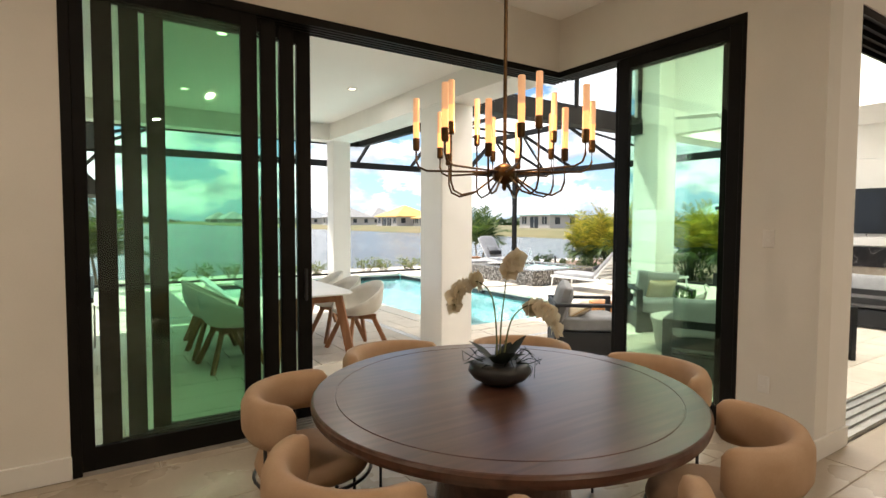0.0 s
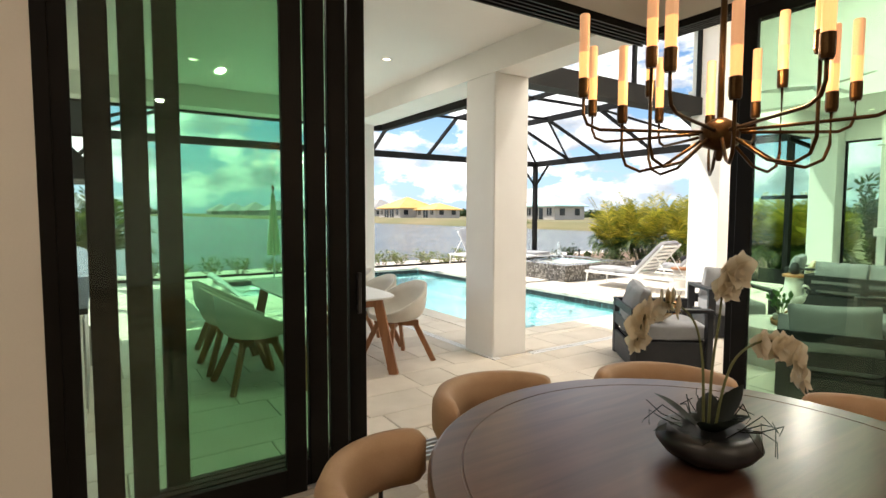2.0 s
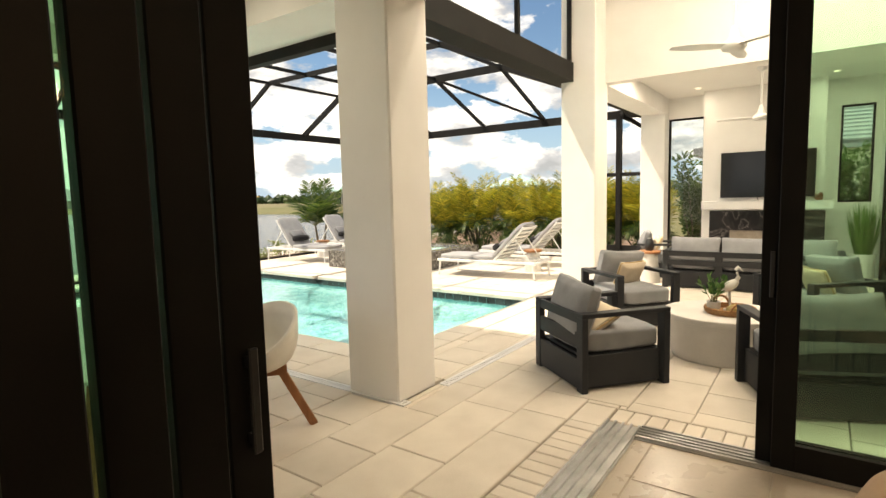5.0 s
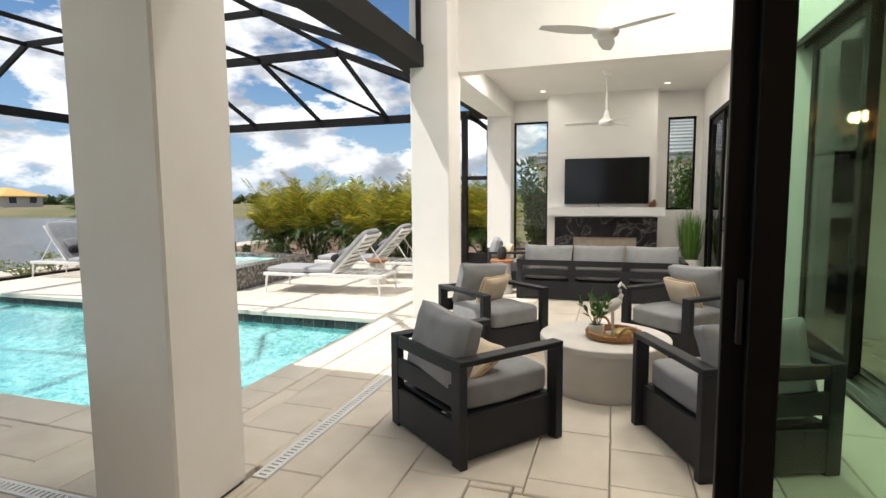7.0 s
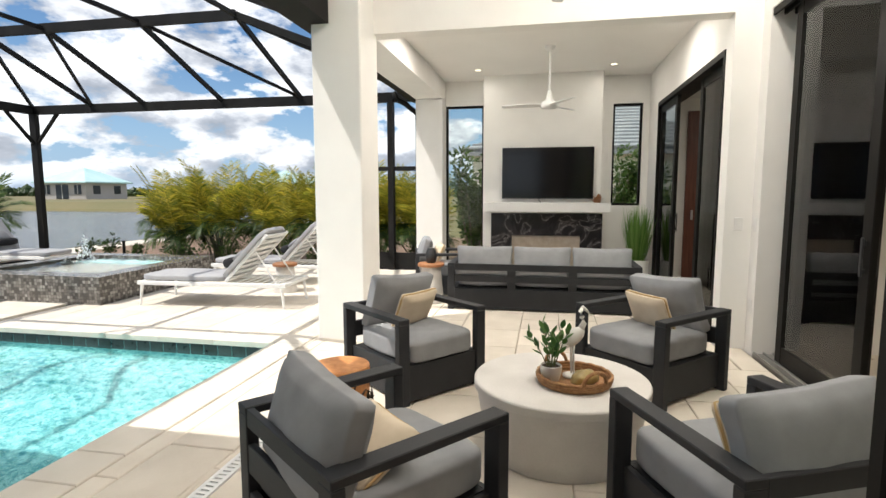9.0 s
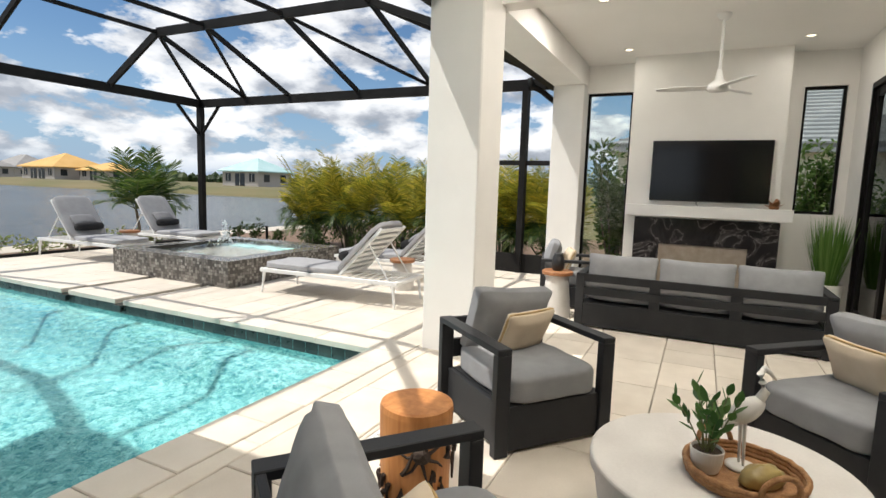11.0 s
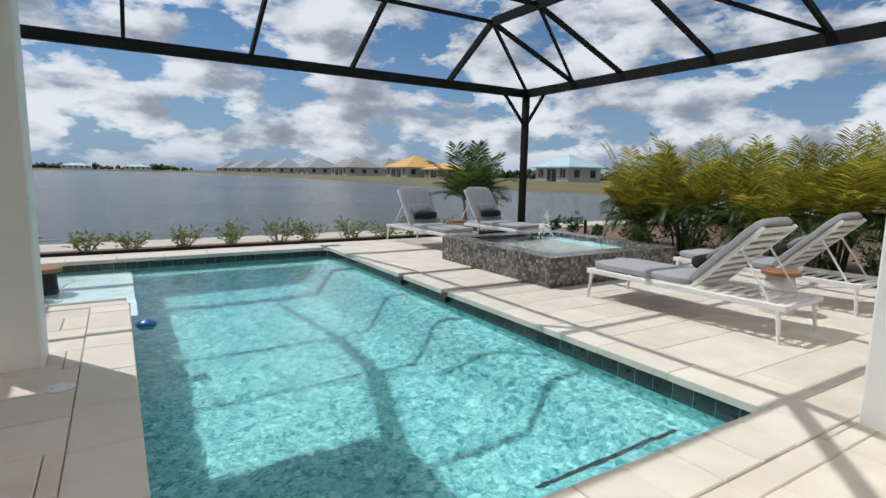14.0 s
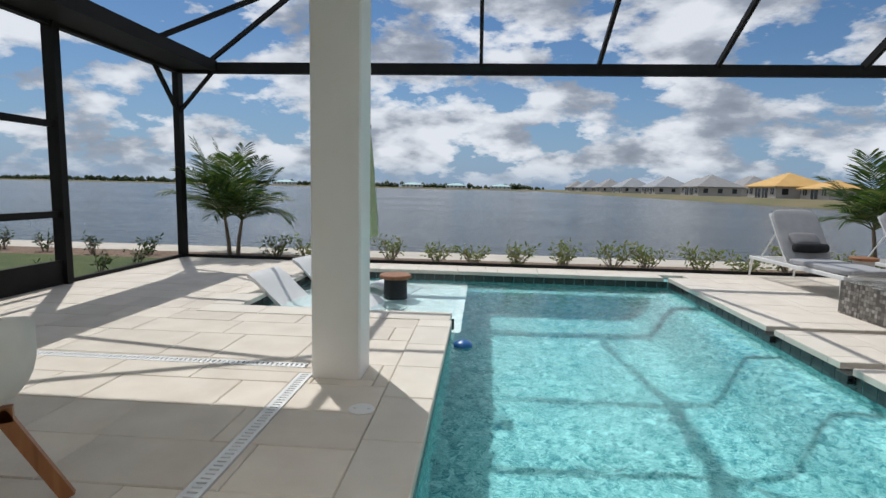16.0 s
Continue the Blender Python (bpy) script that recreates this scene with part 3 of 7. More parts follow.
# room floors
b = bmesh.new()
box(b, -4.0, -6.0, -0.12, 8.12, 1.45, -0.004)
box(b, -4.0, 1.45, -0.12, 3.77, 3.71, -0.004)
floor_room = structure("floor_room", b, M_JOINT, "pale polished tile floor", "floor")
b = bmesh.new()
box(b, 8.32, -6.0, -0.12, 12.0, 1.80, 0.0)
structure("floor_back_room", b, M_OAK, "pale wooden floor of the back room", "floor")

# baseboards
b = bmesh.new()
box(b, -4.0, 3.692, 0.0, -0.15, 3.71, 0.14, 0.004)
box(b, 3.752, 1.45, 0.0, 3.77, 1.95, 0.14, 0.004)
box(b, 3.752, 1.432, 0.0, 4.25, 1.45, 0.14, 0.004)
structure("baseboard", b, M_TRIM, "white painted baseboard", "baseboard")


# ---- sliding doors ----
def slide_panel(name, length, height, label, m, handle_end=0, group=""):
    """A glazed sliding leaf in its own plane: x along the leaf, y its thickness."""
    t, st = 0.042, 0.105
    e = thing(name, label, "sliding door", m, group)
    b = bmesh.new()
    box(b, 0, -t / 2, 0.02, st, t / 2, height, 0.004)
    part("stile", b, M_BRONZE, e)
    b = bmesh.new()
    box(b, length - st, -t / 2, 0.02, length, t / 2, height, 0.004)
    part("stile", b, M_BRONZE, e)
    b = bmesh.new()
    box(b, st, -t / 2 + 0.003, height - 0.10, length - st, t / 2 - 0.003, height)
    part("rail", b, M_BRONZE, e)
    b = bmesh.new()
    box(b, st, -t / 2 + 0.003, 0.02, length - st, t / 2 - 0.003, 0.16)
    part("rail", b, M_BRONZE, e)
    b = bmesh.new()
    box(b, st - 0.01, -0.006, 0.15, length - st + 0.01, 0.006, height - 0.09)
    g = part("pane", b, M_GLASS, e, "green-tinted glass pane")
    g.visible_shadow = False
    if handle_end:
        x = st / 2 if handle_end < 0 else length - st / 2
        b = bmesh.new()
        for s in (-1, 1):
            yy = s * (t / 2 + 0.022)
            box(b, x - 0.011, yy - 0.006, 0.92, x + 0.011, yy + 0.006, 1.16, 0.003)
            box(b, x - 0.008, min(yy, s * t / 2), 0.94, x + 0.008, max(yy, s * t / 2), 0.965)
            box(b, x - 0.008, min(yy, s * t / 2), 1.115, x + 0.008, max(yy, s * t / 2), 1.14)
        part("handle", b, M_BLACK, e, "black metal pull handle")
    return e


LEAF = "tall bronze-framed sliding glass door leaf, slid open into a stack"
for k in range(4):
    slide_panel("sliding_door", 1.075, H_DOOR - 0.05, LEAF, at(-0.14 + 0.142 * k, 3.735 + 0.055 * k), 1 if k == 3 else 0, "corner door leaves")
for k in range(2):
    slide_panel("sliding_door", 1.05, H_DOOR - 0.05, LEAF, at(3.80 + 0.055 * k, 1.965 + 0.075 * k) @ rot("Z", 90), 1 if k == 1 else 0, "corner door leaves")
for k in range(3):
    slide_panel("sliding_door", 1.22, H_DOOR - 0.05, LEAF, at(6.70 - 0.10 * k, 1.51 + 0.06 * (k + 1)), -1 if k == 2 else 0, "living room door leaves")
for k in range(2):
    slide_panel("sliding_door", 1.0, 2.68, LEAF, at(8.36 + 0.06 * k, 1.88 + 0.06 * k), 0, "terrace door leaves")
slide_panel("sliding_door", 1.0, 2.68, LEAF, at(10.28, 1.99), -1, "terrace door leaves")


def track(name, x0, y0, x1, y1, along):
    """Floor and head tracks of a sliding door, with raised ribs."""
    e = thing(name, "multi-rail aluminium sliding door track set in the floor", "door track", None, "", "structure")
    b = bmesh.new()
    box(b, x0, y0, -0.03, x1, y1, 0.004)
    n = 5
    for k in range(n):
        if along == "x":
            yy = y0 + 0.012 + (y1 - y0 - 0.024) * k / (n - 1)
            box(b, x0, yy - 0.006, 0.004, x1, yy + 0.006, 0.022)
        else:
            xx = x0 + 0.012 + (x1 - x0 - 0.024) * k / (n - 1)
            box(b, xx - 0.006, y0, 0.004, xx + 0.006, y1, 0.022)
    part("sill_track", b, M_ALU, e)
    b = bmesh.new()
    zt = H_DOOR
    box(b, x0, y0, zt - 0.012, x1, y1, zt + 0.002)
    for k in range(n):
        if along == "x":
            yy = y0 + 0.010 + (y1 - y0 - 0.02) * k / (n - 1)
            box(b, x0, yy - 0.009, zt - 0.055, x1, yy + 0.009, zt - 0.012)
        else:
            xx = x0 + 0.010 + (x1 - x0 - 0.02) * k / (n - 1)
            box(b, xx - 0.009, y0, zt - 0.055, xx + 0.009, y1, zt - 0.012)
    part("head_track", b, M_BRONZE, e, "dark bronze ribbed head track")
    return e


track("door_track", -0.15, 3.71, 3.93, 3.93, "x")
track("door_track", 3.77, 1.95, 3.95, 3.71, "y")
track("door_track", 4.25, 1.46, 7.95, 1.80, "x")
b = bmesh.new()
box(b, -0.155, 3.705, 0.0, -0.10, 3.935, H_DOOR, 0.003)
box(b, 3.765, 1.945, 0.0, 3.955, 1.975, H_DOOR, 0.003)
box(b, -0.15, 3.704, H_DOOR - 0.06, 1.37, 3.712, H_DOOR - 0.002)
box(b, 3.762, 1.95, H_DOOR - 0.06, 3.771, 3.2, H_DOOR - 0.002)
structure("door_frame", b, M_BRONZE, "dark bronze door jambs", "door frame")
b = bmesh.new()
for x0, x1 in ((8.325, 8.36), (11.26, 11.30)):
    box(b, x0, 1.81, 0.0, x1, 2.05, 2.74)
box(b, 8.36, 1.81, 2.68, 11.26, 2.05, 2.74)
structure("door_frame_terrace", b, M_BRONZE, "dark bronze frame of the terrace door", "door frame")

# windows beside the chimney
for nm, y0, y1, z0, z1 in (("window_1", 2.14, 2.60, 1.22, 2.86), ("window_2", 4.70, 5.36, 0.0, 2.90)):
    e = thing(nm, "narrow bronze-framed fixed window", "window", None, "", "structure")
    b = bmesh.new()
    f = 0.035
    box(b, 12.06, y0, z0, 12.12, y0 + f, z1)
    box(b, 12.06, y1 - f, z0, 12.12, y1, z1)
    box(b, 12.06, y0 + f, z0, 12.12, y1 - f, z0 + f)
    box(b, 12.06, y0 + f, z1 - f, 12.12, y1 - f, z1)
    part("window_frame", b, M_BRONZE, e)
    b = bmesh.new()
    box(b, 12.085, y0 + f, z0 + f, 12.095, y1 - f, z1 - f)
    g = part("pane", b, M_CLEAR, e)
    g.visible_shadow = False

# ---- pool ----
PX0, PX1, PY0, PY1 = 4.36, 7.46, 6.17, 13.62
SX0, SY0 = 2.10, 10.86
WATER = -0.13


def pool_floor(x, y):
    deep = -0.88 - 0.50 * max(0.0, min(1.0, (y - 7.2) / 3.6))
    z = deep
    d = PX1 - x
    z = max(z, deep + (-0.46 - deep) * max(0.0, min(1.0, (0.82 - d) / 0.55)) ** 2 * (3 - 2 * max(0.0, min(1.0, (0.82 - d) / 0.55))))
    e = y - PY0
    z = max(z, deep + (-0.45 - deep) * max(0.0, min(1.0, (0.56 - e) / 0.14)))
    f = PY1 - y
    z = max(z, deep + (-0.50 - deep) * max(0.0, min(1.0, (0.75 - f) / 0.2)))
    return z


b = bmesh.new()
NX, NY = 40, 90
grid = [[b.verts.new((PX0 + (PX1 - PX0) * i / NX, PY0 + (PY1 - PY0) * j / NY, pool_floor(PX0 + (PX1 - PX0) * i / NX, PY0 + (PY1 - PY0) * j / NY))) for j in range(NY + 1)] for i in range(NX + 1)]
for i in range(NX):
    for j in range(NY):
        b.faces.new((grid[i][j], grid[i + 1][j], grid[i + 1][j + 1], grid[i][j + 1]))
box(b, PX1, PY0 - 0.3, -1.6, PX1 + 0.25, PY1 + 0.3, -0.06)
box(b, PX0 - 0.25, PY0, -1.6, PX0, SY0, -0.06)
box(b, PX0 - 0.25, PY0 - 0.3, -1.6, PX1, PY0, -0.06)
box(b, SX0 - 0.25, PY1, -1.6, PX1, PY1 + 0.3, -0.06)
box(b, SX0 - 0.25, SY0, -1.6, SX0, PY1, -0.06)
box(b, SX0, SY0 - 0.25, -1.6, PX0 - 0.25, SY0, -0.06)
pool = structure("pool_shell", b, M_POOL, "turquoise plastered swimming pool basin with painted caustics and a shallow sun shelf", "swimming pool")
b = bmesh.new()
vs = [b.verts.new(p) for p in ((PX0 - 0.01, PY0 - 0.01, WATER), (PX1 + 0.01, PY0 - 0.01, WATER), (PX1 + 0.01, PY1 + 0.01, WATER), (SX0 - 0.01, PY1 + 0.01, WATER), (SX0 - 0.01, SY0 - 0.01, WATER), (PX0 - 0.01, SY0 - 0.01, WATER))]
b.faces.new(vs)
water = structure("pool_water", b, M_WATER, "clear rippled turquoise pool water", "water")
water.visible_shadow = False
b = bmesh.new()
box(b, SX0, SY0, -1.6, PX0, PY1, -0.36)
structure("sun_shelf", b, M_SHELF, "pale plastered shallow sun shelf of the pool", "pool shelf")
b = bmesh.new()
box(b, PX0 + 0.0, SY0, -0.36, PX0 + 0.09, PY1, -0.352)
structure("shelf_edge_tile", b, M_TRIM, "pale tile strip along the sun shelf edge", "trim")
b = bmesh.new()
box(b, 6.1, PY0 + 0.415, -0.46, PX1 - 0.2, PY0 + 0.445, -0.447)
structure("step_tile", b, M_SLATE, "dark mosaic strip along the pool step", "trim")

# spa
QX0, QX1, QY0, QY1, QZ = 8.62, 11.0, 9.23, 11.66, 0.36
spa = thing("spa", "raised square spa clad in grey-brown glass mosaic", "spa", None, "", "structure")
w = 0.30
for x0, y0, x1, y1 in ((QX0, QY0, QX1, QY0 + w), (QX0, QY1 - w, QX1, QY1), (QX0, QY0 + w, QX0 + w, QY1 - w), (QX1 - w, QY0 + w, QX1, QY1 - w)):
    b = bmesh.new()
    box(b, x0, y0, -0.05, x1, y1, QZ, 0.004)
    part("wall", b, M_MOSAIC, spa)
b = bmesh.new()
box(b, QX0 + w, QY0 + w, -0.3, QX1 - w, QY1 - w, -0.12)
box(b, QX0 + w, QY0 + w, -0.12, QX0 + w + 0.35, QY1 - w, 0.06)
box(b, QX1 - w - 0.35, QY0 + w, -0.12, QX1 - w, QY1 - w, 0.06)
part("basin", b, M_SPA, spa, "turquoise plastered basin")
b = bmesh.new()
n = 40
xs = [QX0 + w - 0.01 + (QX1 - QX0 - 2 * w + 0.02) * i / n for i in range(n + 1)]
ys = [QY0 + w - 0.01 + (QY1 - QY0 - 2 * w + 0.02) * i / n for i in range(n + 1)]
gr = [[b.verts.new((x, y, QZ - 0.035 + 0.02 * noise.noise(Vector((x * 5, y * 5, 0))) + 0.20 * max(0.0, noise.noise(Vector((x * 17, y * 17, 3)))) * math.exp(-((x - 9.85) ** 2 + (y - 11.0) ** 2) / 0.03))) for y in ys] for x in xs]
for i in range(n):
    for j in range(n):
        b.faces.new((gr[i][j], gr[i + 1][j], gr[i + 1][j + 1], gr[i][j + 1]))
sw = part("water", b, M_SPAWATER, spa, "bubbling clear water", True)
sw.visible_shadow = False

# ---- screen enclosure ----
EX0, EX1, EY0, EY1, EZ, EF = -0.48, 12.38, 5.96, 14.25, 3.15, 4.05
encl = thing("pool_enclosure", "dark bronze aluminium pool screen enclosure frame with hipped roof", "enclosure", None, "", "structure")


def member(name, a, b_, w=0.055, h=0.11, up=(0, 0, 1)):
    q = bmesh.new()
    bar(q, a, b_, w, h, up)
    return part(name, q, M_FRAME, encl)


member("eave_beam", (EX0, EY1, EZ), (EX1, EY1, EZ), 0.10, 0.17)
member("eave_beam", (EX1, EY1, EZ), (EX1, EY0, EZ), 0.10, 0.17)
member("eave_beam", (EX0, EY1, EZ), (EX0, 9.3, EZ), 0.10, 0.17)
q = bmesh.new()
box(q, EX0 + 0.05, 10.1, EZ - 0.04, EX0 + 0.66, EY1, EZ - 0.01)
box(q, EX0 + 0.64, 10.1, EZ - 0.07, EX0 + 0.70, EY1, EZ + 0.11)
part("gutter", q, M_FRAME, encl)
for x, y in ((EX0, EY1), (EX1, EY1), (EX0, 11.65), (EX1, 6.45)):
    member("post", (x, y, -0.05), (x, y, EZ), 0.10, 0.15, (1, 0, 0) if y != EY1 else (0, 1, 0))
for sx, sy, p in ((1, 0, (EX0, EY1)), (0, -1, (EX0, EY1)), (-1, 0, (EX1, EY1)), (0, -1, (EX1, EY1))):
    member("knee_brace", (p[0], p[1], 2.42), (p[0] + 0.62 * sx, p[1] + 0.62 * sy, EZ - 0.05), 0.05, 0.06, (0.3, 0.4, 1))
RX = (4.55, 6.38, 8.17, 10.30)
XW = 1.45
YN, YS = 12.80, 8.20
for x in RX:
    member("rafter", (x, EY1, EZ + 0.06), (x, YN, EF), 0.055, 0.13 if x > 10 else 0.09)
    if x > 5:
        member("purlin", (x, YN, EF), (x, YS, EF), 0.055, 0.15 if x > 10 else 0.09)
        member("rafter", (x, YS, EF), (x, EY0, EZ + 0.03), 0.055, 0.10)
member("purlin", (4.55, YN, EF), (4.55, 11.58, EF), 0.10, 0.12)
member("valley", (4.55, 11.58, EF), (4.50, 9.88, 3.18), 0.12, 0.12)
member("brace", (4.55, 11.58, EF), (6.38, 9.84, EF), 0.05, 0.06)
member("brace", (XW + 0.9, 11.5, EF), (0.1, 9.9, 3.2), 0.05, 0.06)
member("brace", (6.38, YS, EF), (4.55, EY0, EZ + 0.03), 0.055, 0.08)
for y in (YN, 11.58, 9.84, YS):
    member("purlin", (10.30, y, EF), (XW + 0.9, y, EF), 0.05, 0.06)
    member("rafter", (10.30, y, EF), (EX1, y, EZ + 0.06), 0.05, 0.08)
member("hip", (10.30, YN, EF), (EX1, EY1, EZ + 0.06), 0.05, 0.06)
member("hip", (10.30, YS, EF), (EX1, EY0, EZ + 0.06), 0.06, 0.10)
member("brace", (10.30, 11.58, EF), (EX1, YN, EZ + 0.06), 0.045, 0.05)
member("brace", (10.30, 9.84, EF), (EX1, YS, EZ + 0.06), 0.045, 0.05)
member("hip", (XW + 0.9, YN, EF), (EX0 + 0.5, EY1, EZ + 0.06), 0.05, 0.06)
member("purlin", (XW + 0.9, YN, EF), (XW + 0.9, 9.3, EF), 0.055, 0.09)
for y in (YN, 11.2):
    member("rafter", (XW + 0.9, y, EF), (EX0 + 0.5, y, EZ + 0.06), 0.05, 0.06)
member("gutter_beam", (3.95, EY0, 3.11), (EX1, EY0, 3.11), 0.12, 0.14)
member("gutter_beam", (4.50, 6.1, 3.09), (4.50, 9.88, 3.09), 0.11, 0.15)
member("gutter_beam", (4.44, 9.88, 3.09), (EX0, 9.88, 3.09), 0.11, 0.15)
member("header_beam", (3.92, 5.75, 3.125), (7.72, 5.75, 3.125), 0.20, 0.25)
member("mullion", (6.17, 5.70, 3.25), (6.17, 5.70, 4.25), 0.05, 0.05, (1, 0, 0))
member("mullion", (7.69, 5.70, 3.25), (7.69, 5.70, 4.25), 0.05, 0.05, (1, 0, 0))
member("sill_rail", (EX0, EY1, 0.025), (EX1, EY1, 0.025), 0.05, 0.05)
member("sill_rail", (EX1, EY1, 0.025), (EX1, EY0, 0.025), 0.05, 0.05)
member("sill_rail", (EX0, EY1, 0.025), (EX0, 9.3, 0.025), 0.05, 0.05)
# screen door bay near the fireplace end, and the framed bay beside the lawn
member("door_rail", (EX1, 6.45, 1.87), (EX1, 7.0, 1.87), 0.05, 0.08)
member("door_rail", (EX1, 5.85, 1.87), (EX1, 6.45, 1.87), 0.05, 0.08)
member("post", (EX1, 5.88, -0.05), (EX1, 5.88, EZ), 0.06, 0.06, (1, 0, 0))
q = bmesh.new()
box(q, EX1 - 0.02, 5.9, 0.03, EX1 + 0.02, 7.0, 0.32)
part("kick_plate", q, M_FRAME, encl)
for z in (0.86, 1.93):
    member("door_rail", (EX0, 9.9, z), (EX0, 11.65, z), 0.05, 0.08)
q = bmesh.new()
box(q, EX0 - 0.02, 9.9, 0.03, EX0 + 0.02, 11.65, 0.30)
part("kick_plate", q, M_FRAME, encl)
# downspout
b = bmesh.new()
tube(b, [(11.6, 6.16, 3.1), (11.62, 6.12, 2.98), (11.72, 6.0, 2.92), (12.05, 5.95, 2.86), (12.30, 5.93, 2.84)], 0.045, 10)
tube(b, [(12.30, 5.93, 2.88), (12.30, 5.93, 0.0)], 0.04, 8)
structure("downspout", b, M_FRAME, "dark bronze rain downspout with an elbow", "downspout", True)

# ---- ground, lake, far bank ----
xs = [-2500, -600, -200, -60, -20, -8, -0.6, 2, 4, 6, 8, 10, 12.45, 14, 18, 26, 40, 50, 53, 56, 120, 400, 2500]
ys = [-2500, -400, -60, -10, 0, 2, 5, 9, 14.3, 15.0, 15.9, 16.3, 16.8, 22, 40, 70, 110, 160, 240, 340, 460, 470, 800, 2800]


def ground_z(x, y):
    if y > 16.5 and x < 52 and y < 465:
        return -2.0
    if 0 <= x <= 12.45 and -10 < y < 14.4 and x > -0.55:
        return -1.9
    if x >= 52 or y >= 465:
        return -0.35 if (x < 55 and y < 468) else 0.35
    return -0.07


b = bmesh.new()
gr = [[b.verts.new((x, y, ground_z(x, y))) for y in ys] for x in xs]
for i in range(len(xs) - 1):
    for j in range(len(ys) - 1):
        b.faces.new((gr[i][j], gr[i + 1][j], gr[i + 1][j + 1], gr[i][j + 1]))
structure("ground", b, M_FARGROUND, "dry grassy ground reaching the horizon", "ground")
b = bmesh.new()
b.faces.new([b.verts.new(p) for p in ((-2400, 16.2, -0.62), (58, 16.2, -0.62), (58, 480, -0.62), (-2400, 480, -0.62))])
structure("lake", b, M_LAKE, "grey wind-rippled lake", "water")
b = bmesh.new()
box(b, -60, 14.32, -0.3, 40, 15.25, -0.055)
structure("planting_bed", b, M_MULCH, "mulch planting strip behind the enclosure", "ground")
b = bmesh.new()
box(b, -60, 15.25, -0.9, 40, 16.25, -0.05)
structure("shore_path", b, M_SAND, "pale sandy strip along the lake edge", "ground")
b = bmesh.new()
box(b, -60, 4.0, -0.3, -0.56, 14.32, -0.05)
structure("lawn", b, M_GRASS, "short green lawn beside the terrace", "lawn")
b = bmesh.new()
box(b, 12.46, -8.0, -0.3, 20, 14.32, -0.05)
structure("side_bed", b, M_MULCH, "mulch bed along the side boundary", "ground")
# deck base under the pavers
b = bmesh.new()
D0 = -0.06
box(b, -0.55, 3.93, -0.3, SX0 - 0.25, 14.30, D0)
box(b, SX0 - 0.25, 3.93, -0.3, PX0 - 0.25, SY0 - 0.25, D0)
box(b, PX0 - 0.25, 3.93, -0.3, PX1 + 0.25, PY0 - 0.3, D0)
box(b, 3.95, 1.81, -0.3, 8.12, 3.93, D0)
box(b, 8.12, 1.81, -0.3, 12.43, 3.93, D0)
box(b, PX1 + 0.25, 3.93, -0.3, 12.43, 14.30, D0)
box(b, SX0 - 0.25, PY1 + 0.3, -0.3, PX1 + 0.25, 14.30, D0)
deck = structure("terrace_floor", b, M_JOINT, "cream rectangular paver terrace round the pool", "terrace")


